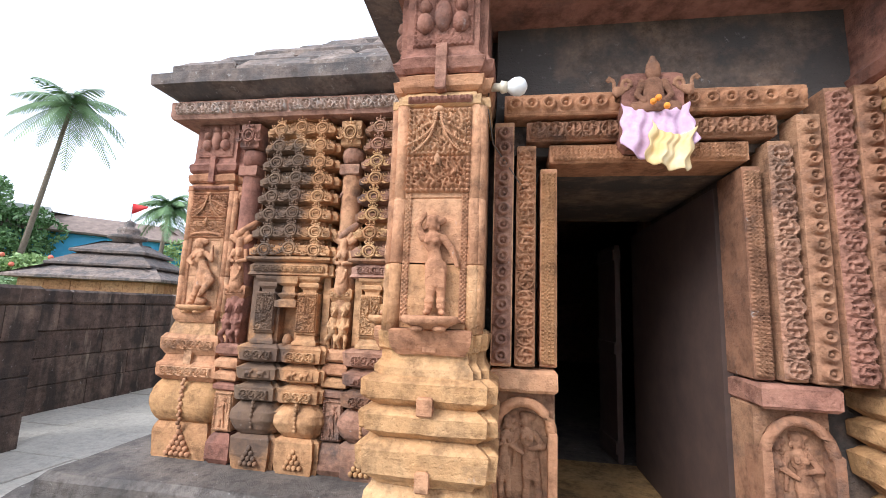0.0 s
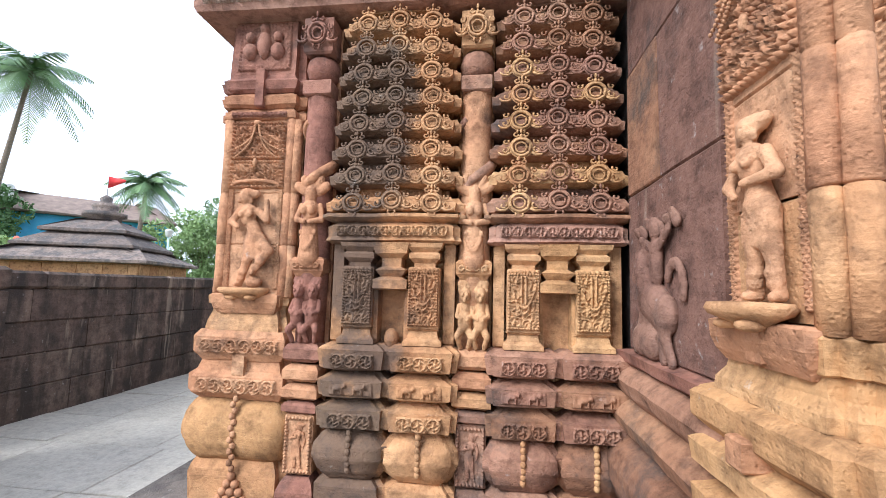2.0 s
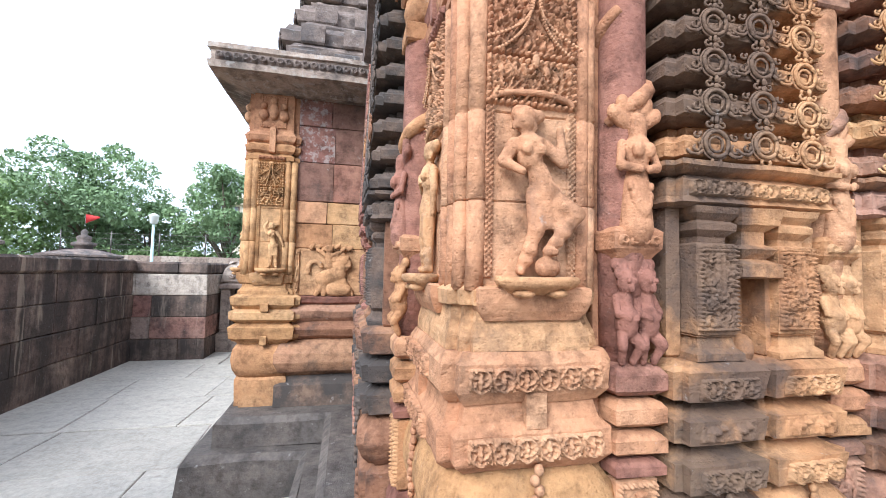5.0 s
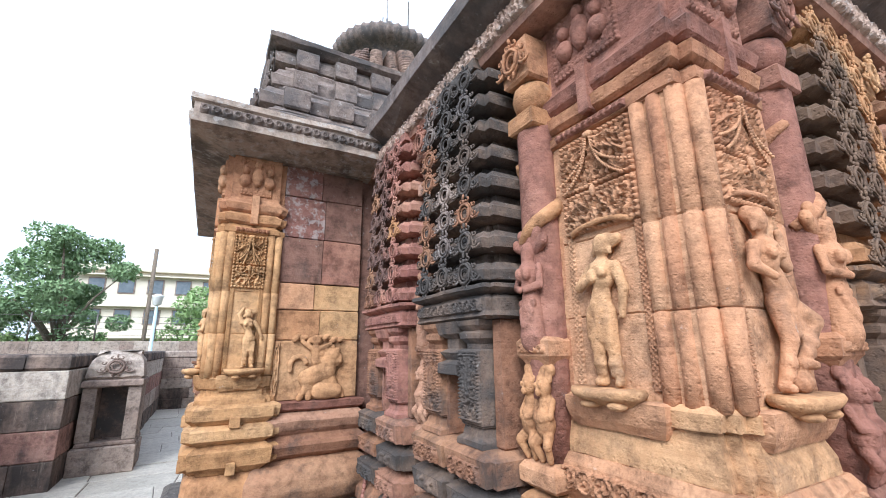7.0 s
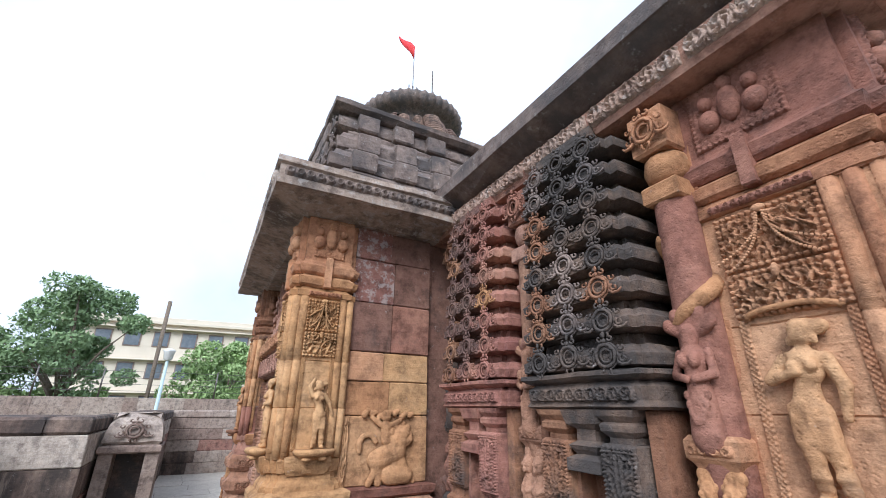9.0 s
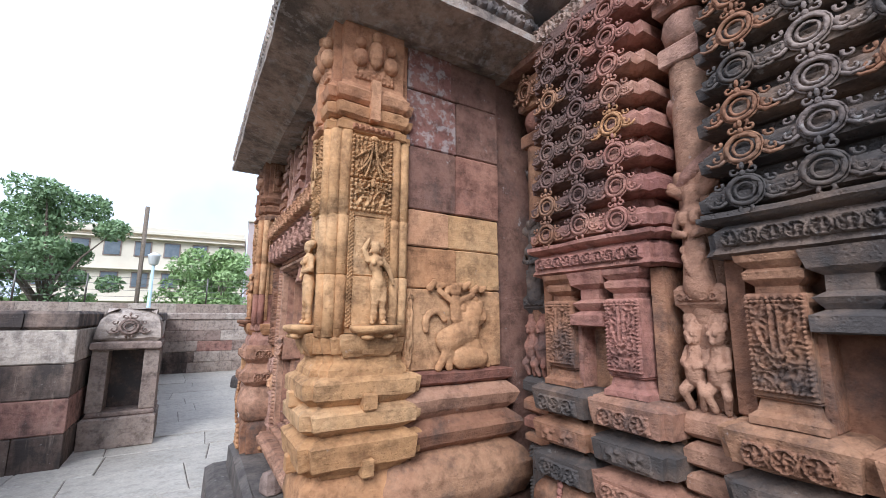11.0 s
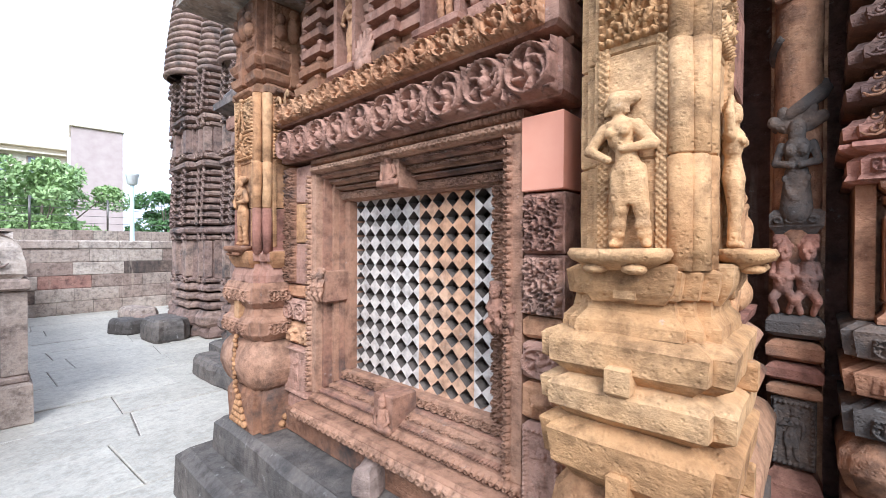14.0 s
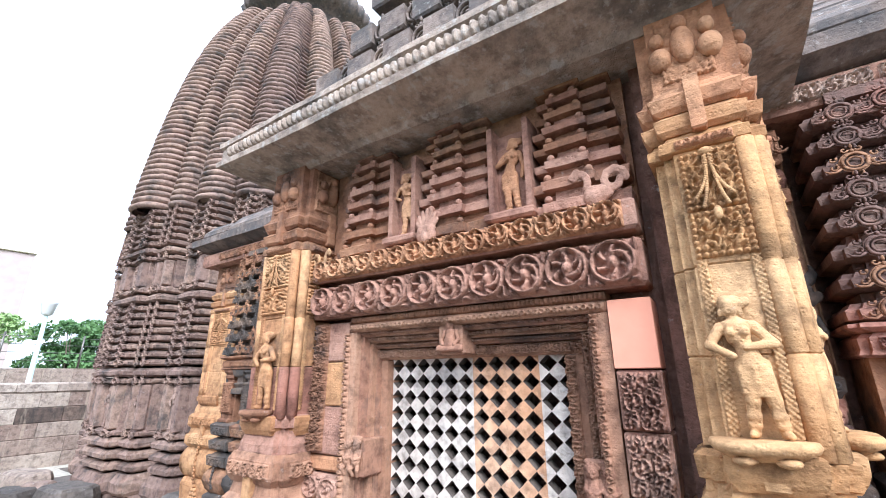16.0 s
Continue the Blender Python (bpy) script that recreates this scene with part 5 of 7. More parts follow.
def window_frames():
    t = thing("window_1", "pierced diamond lattice window of pale and rusty stone in carved frames", "window", kind="structure")
    lattice(t, JY0 + (JY1 - JY0) / 2, JY1, PALE, 6, 12)
    lattice(t, JY0 + (JY1 - JY0) / 6, JY0 + (JY1 - JY0) / 2, RUST, 4, 12)
    lattice(t, JY0, JY0 + (JY1 - JY0) / 6, PALE, 2, 12)
    for y0, y1, z0, z1, b, x, mat, fn in (
        (5.738, 6.832, 0.822, 1.848, 0.055, -3.212, CHESTNUT, vine),
        (5.714, 6.846, 0.797, 1.874, 0.026, -3.248, MOTTLED, lozenges),
        (5.682, 6.862, 0.777, 1.912, 0.036, -3.278, CHESTNUT, vine),
        (5.652, 6.880, 0.757, 1.938, 0.032, -3.322, MOTTLED, lozenges),
        (5.617, 6.912, 0.722, 1.972, 0.042, -3.362, CHESTNUT, pearls),
    ):
        for name, box in (("sill", (y0, y1, z0, z0 + b)), ("head", (y0, y1, z1 - b, z1)), ("jamb", (y0, y0 + b, z0 + b, z1 - b)), ("jamb", (y1 - b, y1, z0 + b, z1 - b))):
            a0, a1, c0, c1 = box
            part(name, Geo().box(x, -3.06, a0, a1, c0, c1, 0.006, seg=0.1), mat, t, worn=0.002)
            if fn:
                if a1 - a0 > c1 - c0:
                    carve("carved_band", fn, a1 - a0 - 0.01, b - 0.01, mat, t, face_west(x - 0.001, (a0 + a1) / 2, c0 + 0.005), 0.012, 0.0035)
                else:
                    carve("carved_band", fn, c1 - c0 - 0.01, b - 0.01, mat, t, face_west(x - 0.001, (a0 + a1) / 2 + (b - 0.01) / 2, (c0 + c1) / 2) @ pose(0, 0, 0, 0, -90, 0), 0.012, 0.0035)
    part("sill_step", Geo().box(BX - 0.10, BX + 0.1, 5.58, 6.95, 0.64, 0.718, 0.012, seg=0.1), CHESTNUT, t, worn=0.004)
    carve("carved_band", pearls, 1.36, 0.05, CHESTNUT, t, face_west(BX - 0.101, 6.265, 0.655), 0.010, 0.005)
    part("sill_base", Geo().box(BX - 0.04, BX + 0.2, 5.50, 7.17, 0.50, 0.637, 0.012, seg=0.15), BROWN, t, worn=0.005)


window_frames()
for y, z, out, kind in ((6.30, 1.80, -3.345, "seated"), (6.30, 0.735, -3.375, "seated"), (6.86, 1.25, -3.345, "dwarfs"), (5.70, 1.25, -3.345, "dwarfs")):
    b = tagged(link("bracket_block", Geo().box(-0.062, 0.062, 0.0, 0.14, 0.0, 0.17, 0.008).mesh("bracket_block", 0.003), MOTTLED, None, face_west(out, y, z)), "small projecting stone block on the window frame", "block", "window frame blocks", "structure")
    statue(kind, face_west(out - 0.004, y, z + 0.006), 0.17, MOTTLED, "small seated stone figure on the window frame", "window frame figures", 0.95, 0.8)

# -- beside and above the window


def bay_dressing():
    t = thing("window_surround", "dusky red carved panels and lintels round the lattice window", "wall carving", kind="structure")
    # panels between frame and pilasters
    for y0, y1 in ((5.466, 5.612), (6.918, 7.176)):
        yc, w = (y0 + y1) / 2, y1 - y0
        for z0, z1, mat, fn in ((0.60, 0.70, ROSE, None), (0.71, 0.99, ROSE, None), (1.0, 1.12, SALMON, beasts), (1.13, 1.25, ROSE, vine), (1.26, 1.33, SALMON, None)):
            part("panel_block", Geo().box(BX - 0.02, BX + 0.12, y0 + 0.002, y1 - 0.002, z0, z1, 0.012, seg=0.06), mat, t, worn=0.003)
            if fn:
                carve("carved_band", fn, w - 0.01, z1 - z0 - 0.02, mat, t, face_west(BX - 0.021, yc, z0 + 0.01), 0.012, 0.005)
        carve("carved_border", beads_frame, w - 0.02, 0.26, ROSE, t, face_west(BX - 0.021, yc, 0.72), 0.010, 0.005)
        statue_part(t, "lady", face_west(BX - 0.02, yc, 0.745), 0.21, ROSE)
    for z0, z1 in ((1.335, 1.528), (1.532, 1.725)):
        part("panel_block", Geo().box(BX - 0.015, BX + 0.12, 5.468, 5.610, z0, z1, 0.006), ROSE, t)
        carve("carved_panel", foliage, 0.13, z1 - z0 - 0.01, ROSE, t, face_west(BX - 0.016, 5.539, z0 + 0.005), 0.02, 0.005)
    part("new_slab", Geo().box(BX - 0.03, BX + 0.12, 5.468, 5.611, 1.73, 1.968, 0.003), NEWSLAB, t, "smooth plain salmon repair slab")
    for z0, z1, mat in ((1.335, 1.56, ROSE), (1.565, 1.78, OCHRE), (1.785, 1.985, ROSE)):
        part("panel_block", Geo().box(BX - 0.015, BX + 0.12, 6.92, 7.174, z0, z1, 0.006), mat, t)
    carve("carved_panel", foliage, 0.10, 0.64, BROWN, t, face_west(BX - 0.016, 7.115, 1.345), 0.018, 0.005)
    # dentilled strip, lion scroll lintel and the arched scroll with its mask
    part("dentil_strip", Geo().box(BX - 0.005, BX + 0.12, 5.62, 6.91, 1.974, 2.008, 0.004), BROWN, t)
    carve("carved_band", dentils, 1.28, 0.032, BROWN, t, face_west(BX - 0.006, 6.265, 1.975), 0.008, 0.005)
    part("lintel", Geo().box(BX - 0.045, BX + 0.12, 5.466, 7.176, 2.01, 2.185, 0.012, seg=0.12), ROSE, t, worn=0.004)
    carve("carved_lintel", vine, 1.68, 0.165, ROSE, t, face_west(BX - 0.046, 6.32, 2.015), 0.026, 0.006)
    part("upper_lintel", Geo().box(BX - 0.075, BX + 0.12, 5.466, 7.176, 2.21, 2.33, 0.012, seg=0.12), ROSE, t, worn=0.005)
    carve("carved_lintel", vine, 1.62, 0.105, SALMON, t, face_west(BX - 0.076, 6.32, 2.217), 0.022, 0.005)
    part("lintel_gap", Geo().box(BX + 0.03, BX + 0.12, 5.466, 7.176, 2.185, 2.21, 0.002), BROWN, t)
    # stepped stone between the niches above
    r = random.Random(9)
    z = 2.33
    while z < 2.93:
        h = max(0.058, 0.10 - 0.06 * (z - 2.33))
        for y0, y1 in ((5.48, 5.85), (6.05, 6.46), (6.64, 7.0)):
            d, inset = 0.06 - 0.07 * (z - 2.33) + r.uniform(-0.006, 0.006), 0.06 * (z - 2.33) + r.uniform(0.0, 0.015)
            mat, m = pick([BROWN, ROSE, ROSE, MOTTLED], r, 9), (y0 + y1) / 2 + 0.03
            course = [(z, -0.03), (z + 0.006, 0.012), (z + h * 0.45, 0.016), (z + h * 0.55, -0.002), (z + h * 0.62, -0.03), (z + h, -0.03)]
            part("stepped_stone", Geo().loft(rect(BX + 0.03 - d, BX + 0.12, y0 + inset, y1 - inset), course, seg=0.05), mat, t, worn=0.006)
            part("stepped_stone", Geo().loft(rect(BX - 0.002 - d, BX + 0.1, m - 0.10 + inset, m + 0.10 - inset), course, seg=0.05), mat, t, worn=0.006)
            for q in (-1, 1):
                part("stone_curl", Geo().ball((BX - 0.004 - d, m + q * (0.09 - inset), z + h * 0.6), (0.018, 0.018, 0.016), 7, 5), mat, t)
        z += h
    part("back_ground", Geo().box(BX + 0.07, BX + 0.12, 5.466, 7.176, 2.33, 3.0, 0.002), BROWN, t)
    for y, w in ((5.95, 0.20), (6.55, 0.17)):
        part("niche_back", Geo().box(BX - 0.005, BX + 0.1, y - w / 2 + 0.02, y + w / 2 - 0.02, 2.38, 2.79, 0.004), ROSE, t)
        for q in (-1, 1):
            part("niche_frame", Geo().box(BX - 0.06, BX + 0.1, y + q * (w / 2 - 0.012) - 0.013, y + q * (w / 2 - 0.012) + 0.013, 2.36, 2.82, 0.005), ROSE, t)
        part("niche_foot", Geo().box(BX - 0.09, BX + 0.1, y - w / 2 - 0.015, y + w / 2 + 0.015, 2.34, 2.385, 0.012), ROSE, t, worn=0.003)
        statue("lady" if y < 6.2 else "guardian", face_west(BX - 0.02, y, 2.39), 0.36, SALMON, "standing stone figure in a framed niche above the window", "niche figures", 1.0, 0.75)
    return t


bay_dressing()
statue("mask", face_west(BX - 0.075, 6.38, 2.25), 0.24, ROSE, "grinning stone lion mask over the window lintel", "lintel carvings", 0.75, 0.5, "lion_mask")
statue("bird", face_west(BX - 0.07, 5.60, 2.30), 0.22, ROSE, "stone goose with curling tail on the lintel end", "lintel carvings", 0.9, 0.45, "bird_carving")
statue("bird", face_west(BX - 0.075, 7.10, 2.25), 0.18, OCHRE, "small stone goose on the far lintel end", "lintel carvings", 0.8, 0.45, "bird_carving", True)

# -- bay eaves and roof stack


def bay_roof():
    t = thing("bay_roof", "blackened eaves and stacked carved roof of the window bay", "roof", kind="structure")
    plan = rect(-3.49, -2.3, 5.06, 7.56)
    part("eave_slab", Geo().loft(plan, [(2.93, 0.0), (2.95, 0.04), (2.985, 0.22), (2.99, 0.25), (3.03, 0.255), (3.035, 0.235), (3.12, 0.235), (3.13, 0.255), (3.165, 0.255), (3.17, 0.23), (3.20, 0.10)], seg=0.2), EAVE, t, worn=0.010)
    carve("carved_band", dentils, 2.8, 0.07, EAVE, t, face_west(-3.726, 6.305, 3.045), 0.014, 0.007)
    carve("carved_band", pearls, 1.3, 0.07, ROOF, t, pose(-3.05, 4.824, 3.045), 0.014, 0.007)
    r = random.Random(14)
    z = 3.20
    for i, (h, ix, iy) in enumerate(((0.20, 0.02, 0.05), (0.16, 0.10, 0.16), (0.22, 0.06, 0.22), (0.14, 0.16, 0.34), (0.24, 0.12, 0.42), (0.14, 0.20, 0.52), (0.22, 0.14, 0.56), (0.13, 0.10, 0.50))):
        h *= 0.9
        x, y0, y1 = -3.42 + ix * 1.5, 5.14 + iy * 1.15, 7.47 - iy * 1.15
        part("roof_tier", Geo().loft(rect(x, -1.6, y0, y1), stone_bevel([(z, -0.03), (z + 0.03, 0.02), (z + h * 0.6, 0.03), (z + h * 0.7, 0.0), (z + h, -0.03)]), seg=0.12), ROOF, t, worn=0.012)
        if i % 2 == 0:
            n = 7 - i // 2
            for k in range(n):
                y = y0 + (y1 - y0) * (k + 0.5) / n
                part("roof_carving", shared(MEDALLION, ROOF), None, t, m=face_west(x - 0.03, y, z + h * 0.42) @ Matrix.Diagonal((1.6, 2.2, 1.7, 1)))
                part("roof_block", Geo().box(-0.10, 0.10, -0.07, 0.1, 0.0, h * 0.9, 0.015), ROOF, t, m=face_west(x - 0.01, y + 0.17, z), worn=0.008)
            for k in range(3):
                part("roof_block", Geo().box(-0.10, 0.10, -0.07, 0.1, 0.0, h * 0.9, 0.015), ROOF, t, m=pose(x + 0.25 + 0.36 * k, y0 - 0.01, z), worn=0.008)
        z += h
    # pierced crest along the eave
    crest = Geo()
    for y in np.arange(4.95, 7.75, 0.075):
        crest.box(-3.66, -3.60, y, y + 0.05, 3.16, 3.215, 0.008)
    for x in np.arange(-3.62, -2.7, 0.075):
        crest.box(x, x + 0.05, 4.90, 4.96, 3.16, 3.215, 0.008)
    part("crest", crest, ROOF, t, worn=0.008)


bay_roof()

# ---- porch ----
# passage walls use DARK so that its colour supplies the dimness inside
t = thing("wall_porch", "stone walls of the door passage, interior shade put into their dark colour", "wall", kind="structure")
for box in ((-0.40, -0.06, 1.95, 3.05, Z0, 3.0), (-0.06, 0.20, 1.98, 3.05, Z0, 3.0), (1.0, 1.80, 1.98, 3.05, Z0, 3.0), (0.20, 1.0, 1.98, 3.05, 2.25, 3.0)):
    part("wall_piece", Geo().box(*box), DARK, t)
structure("ceiling_porch", Geo().box(-0.44, 1.76, 1.58, 3.05, 3.0, 3.1), ROOF)
structure("floor_porch", Geo().box(0.10, 1.0, 1.45, 3.40, Z0 - 0.1, Z0 + 0.006), FLOORY)

P_STONES = {"all": GOLD, "shaft": OCHRE, "shaft_top": SALMON, "head_block": RED, "upper_capital": RED, "lower_capital": SALMON, "foot": SALMON}
pilaster(-0.46, -0.09, 1.55, 1.93, "sw", TIER_PROFILE, P_STONES, "salmon and golden sandstone pilaster beside the porch door", step=0.026, wide=0.26)
pilaster(1.42, 1.79, 1.55, 1.93, "s", TIER_PROFILE, P_STONES, "sandstone pilaster on the far side of the porch door", step=0.026, wide=0.26)
ledge(pose(-0.275, 1.535, 1.555), 0.20, SALMON)
statue("raised", pose(-0.275, 1.525, 1.565), 0.38, SALMON, "stone woman with raised arm, worn salmon sandstone", "pilaster figures", 1.0, 0.8)
ledge(face_west(-0.475, 1.73, 1.545), 0.20, OCHRE)
statue("guardian", face_west(-0.485, 1.73, 1.555), 0.40, SALMON, "worn standing stone figure on the side of the porch pilaster", "pilaster figures", 1.0, 0.85)

t = cheek_mouldings(face_west(-0.44, 2.29, 0), 0.72, "red plastered cheek of the porch over long mouldings")
wall_blocks(t, ((1.34, 1.98, [PLASTERRED]), (1.98, 2.52, [BROWN, PLASTERRED]), (2.52, 3.0, [PLASTERRED])), -0.36, 0.36)
statue("lion", face_west(-0.455, 2.31, 1.33), 0.47, PLASTERRED, "stone lion with its rider carved on the porch cheek", "lion carvings", 0.95, 0.5, "lion_carving", True)


def door_surround():
    t = thing("door_1", "open temple doorway with three carved bands on each jamb", "doorway", kind="structure")
    for s, cx in ((-1, 0.21), (1, 0.945)):
        for k, (w, out, fn) in enumerate(((0.07, 0.0, lozenges), (0.082, 0.02, vine_up), (0.085, 0.045, pearl_up), (0.085, 0.06, vine_up), (0.09, 0.075, pearl_up))):
            if s < 0 and k > 2:
                continue
            x = cx + s * (0.035 + 0.097 * k)
            part("jamb_band", Geo().box(x - w / 2, x + w / 2, 1.80 - out, 2.0, 1.37, 2.22 + 0.10 * min(k, 3), 0.005), SALMON if s < 0 else BROWN, t)
            mat = (OCHRE, SALMON, MOTTLED)[k] if s < 0 else (BROWN, MOTTLED, BROWN, RED, BROWN)[k]
            carve("carved_jamb", fn, w - 0.006, 0.82 + 0.1 * min(k, 3), mat, t, pose(x, 1.799 - out, 1.38), 0.012, 0.005)
        # arched guardian niche at the foot of the jamb
        xm = cx + s * 0.135
        part("jamb_foot", Geo().box(xm - 0.135, xm + 0.135, 1.76, 2.0, 1.27, 1.36, 0.012, seg=0.05), SALMON if s < 0 else RED, t, worn=0.005)
        part("niche_back", Geo().box(xm - 0.13, xm + 0.13, 1.84, 2.0, Z0, 1.27, 0.006), BROWN, t)
        arch = Geo().tube([(xm + 0.115 * math.cos(a), 1.80, 1.10 + 0.13 * math.sin(a)) for a in np.linspace(0, math.pi, 14)], 0.022, 6)
        arch.box(xm - 0.135, xm - 0.10, 1.78, 1.9, Z0, 1.12, 0.006)
        arch.box(xm + 0.10, xm + 0.135, 1.78, 1.9, Z0, 1.12, 0.006)
        part("niche_arch", arch, SALMON if s < 0 else BROWN, t, worn=0.003)
        statue("guardian", pose(xm + 0.02, 1.835, 0.82), 0.36, BROWN, "stone doorkeeper in an arched niche at the jamb foot", "doorkeepers", 0.95, 0.6)
        statue("lady", pose(xm - 0.07, 1.835, 0.82), 0.34, BROWN, "stone attendant beside a doorkeeper in an arched niche", "doorkeepers", 0.8, 0.6)
    for k, (z0, h, out, fn, mat) in enumerate(((2.245, 0.085, 0.0, lozenges, SALMON), (2.34, 0.09, 0.02, vine, BROWN), (2.445, 0.10, 0.05, pearls, SALMON))):
        w = 0.80 + 0.20 * k
        part("lintel_band", Geo().box(0.578 - w / 2, 0.578 + w / 2, 1.80 - out, 2.0, z0, z0 + h, 0.006, seg=0.1), mat, t, worn=0.002)
        carve("carved_lintel", fn, w - 0.02, h - 0.015, mat, t, pose(0.578, 1.799 - out, z0 + 0.007), 0.012, 0.005)
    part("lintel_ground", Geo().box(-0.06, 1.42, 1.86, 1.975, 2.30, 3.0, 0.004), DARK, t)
    part("lintel_image", Geo().box(0.46, 0.70, 1.70, 1.9, 2.27, 2.60, 0.02, seg=0.05), RED, t, worn=0.006)
    return t


def vine_up(u, v, w, h):
    return vine(v, u, h, w)


def pearl_up(u, v, w, h):
    return pearls(v, u, h, w)


door_surround()
statue("seated", pose(0.58, 1.69, 2.40), 0.26, BROWN, "seated stone goddess over the doorway, garlanded", "lintel carvings", 0.9, 0.5)
for s in (-1, 1):
    statue("bird", pose(0.58 + s * 0.14, 1.70, 2.48), 0.12, BROWN, "small carved elephant head beside the seated goddess", "lintel carvings", 0.8, 0.5, flip=s > 0)

# upper wall, eave and roof over the porch
def porch_roof():
    t = thing("porch_roof", "blackened eaves and slabs over the porch", "roof", kind="structure")
    plan = rect(-0.47, 1.80, 1.56, 3.0)
    part("porch_frieze", Geo().loft(plan, stone_bevel([(2.94, 0.0), (2.95, 0.03), (3.0, 0.03), (3.02, 0.0)]), seg=0.2), RED, t, worn=0.004)
    part("eave_slab", Geo().loft(plan, [(3.02, 0.0), (3.03, 0.05), (3.06, 0.24), (3.15, 0.25), (3.16, 0.22), (3.20, 0.10)], seg=0.2), ROOF, t, worn=0.010)
    for i in range(6):
        part("roof_tier", Geo().loft(rect(-0.47 + 0.08 * i, 1.80 - 0.08 * i, 1.54 + 0.10 * i, 3.2 + 0.2 * i), stone_bevel([(3.2 + 0.2 * i, 0.0), (3.24 + 0.2 * i, 0.04), (3.32 + 0.2 * i, 0.04), (3.40 + 0.2 * i, -0.03)]), seg=0.2), ROOF, t, worn=0.012)


porch_roof()

WOOD = plain("dark_brown_painted_door", (0.06, 0.038, 0.032), (0.10, 0.062, 0.05), 9, 0.55, 0.1)
METAL = plain("tarnished_iron", (0.12, 0.11, 0.10), (0.2, 0.18, 0.16), 30, 0.45, 0.1, 0.8)


def door_leaf():
    t = thing("door_leaf", "dark brown wooden door leaf standing open in the passage", "door", pose(0.85, 3.38, Z0 + 0.012, 0, 0, 98))
    part("panel", Geo().box(0.0, 0.36, -0.02, 0.02, 0.0, 1.62, 0.004), WOOD, t)
    for z in (0.06, 0.78, 1.50):
        part("rail", Geo().box(0.01, 0.35, -0.03, 0.03, z, z + 0.09, 0.005), WOOD, t)
    part("handle", Geo().tube([(0.30, -0.03, 0.80), (0.30, -0.07, 0.82), (0.30, -0.07, 0.92), (0.30, -0.03, 0.94)], 0.007, 6), METAL, t, "dull metal pull handle")


door_leaf()
structure("trim_door", Geo().box(0.95, 0.995, 2.05, 3.36, Z0 + 0.008, 2.2, 0.004), WOOD)

# -- bulb on its bracket
LAMPWHITE = plain("white_lamp_plastic", (0.75, 0.75, 0.73), (0.8, 0.8, 0.78), 5, 0.35, 0.0)


def bulb_lamp():
    t = thing("bulb_lamp", "unlit white bulb lamp on a short white holder at the pilaster", "lamp", pose(-0.085, 1.60, 2.50))
    part("holder", Geo().tube([(0.0, 0, 0), (0.045, 0, 0.0), (0.05, 0, 0.0), (0.075, 0, 0.0)], [0.016, 0.016, 0.026, 0.022], 12), plain("cream_plastic", (0.62, 0.55, 0.42), (0.68, 0.6, 0.46), 5, 0.4, 0.0), t, "cream plastic lamp holder")
    part("bulb", Geo().tube([(0.075, 0, 0), (0.09, 0, 0), (0.105, 0, 0.0), (0.125, 0, 0), (0.145, 0, 0), (0.155, 0, 0)], [0.018, 0.030, 0.037, 0.038, 0.028, 0.008], 16), LAMPWHITE, t, "frosted white bulb")
    part("cable", Geo().tube([(0.0, 0.0, 0.0), (0.0, -0.02, -0.10), (0.02, 0.05, -0.22), (0.06, 0.14, -0.25), (0.15, 0.17, -0.38)], 0.003, 5), METAL, t)


bulb_lamp()

# -- cloth hung on the lintel image
PINK = plain("pink_checked_cotton", (0.50, 0.30, 0.42), (0.60, 0.42, 0.53), 40, 0.85, 0.15)
CREAM = plain("cream_cotton_with_stain", (0.62, 0.52, 0.34), (0.60, 0.38, 0.13), 9, 0.85, 0.15)


def drape(w, h, seed, sag, flare):
    """A hanging cloth with folds and a ragged hem, with real thickness."""
    r = random.Random(seed)
    nx, nz = 30, 18
    g = Geo()
    verts = []
    for layer in (0.0, 0.005):
        for j in range(nz):
            for i in range(nx):
                u, v = i / (nx - 1) * 2 - 1, j / (nz - 1)
                hem = 1 + 0.10 * math.sin(2.3 * u + seed) + 0.03 * math.sin(9 * u)
                fold = 0.012 * math.sin(7 * u + 2 * v + seed) * (0.3 + v) + 0.004 * math.sin(19 * u + 5 * v)
                verts.append((u * w / 2 * (1 + flare * v) + 0.006 * math.sin(13 * v + u), fold + layer - 0.02 * v, -v * h * hem - sag * (1 - u * u) * 0.3 + 0.03 * abs(u) ** 3))
    n = nx * nz
    faces = []
    for j in range(nz - 1):
        for i in range(nx - 1):
            a = j * nx + i
            faces += [(a, a + nx, a + nx + 1, a + 1), (n + a, n + a + 1, n + a + nx + 1, n + a + nx)]
    rim = [i for i in range(nx)] + [j * nx + nx - 1 for j in range(1, nz)] + [(nz - 1) * nx + i for i in range(nx - 2, -1, -1)] + [j * nx for j in range(nz - 2, 0, -1)]
    faces += [(a, b, n + b, n + a) for a, b in zip(rim, rim[1:] + rim[:1])]
    g.add(verts, faces, True)
    return g


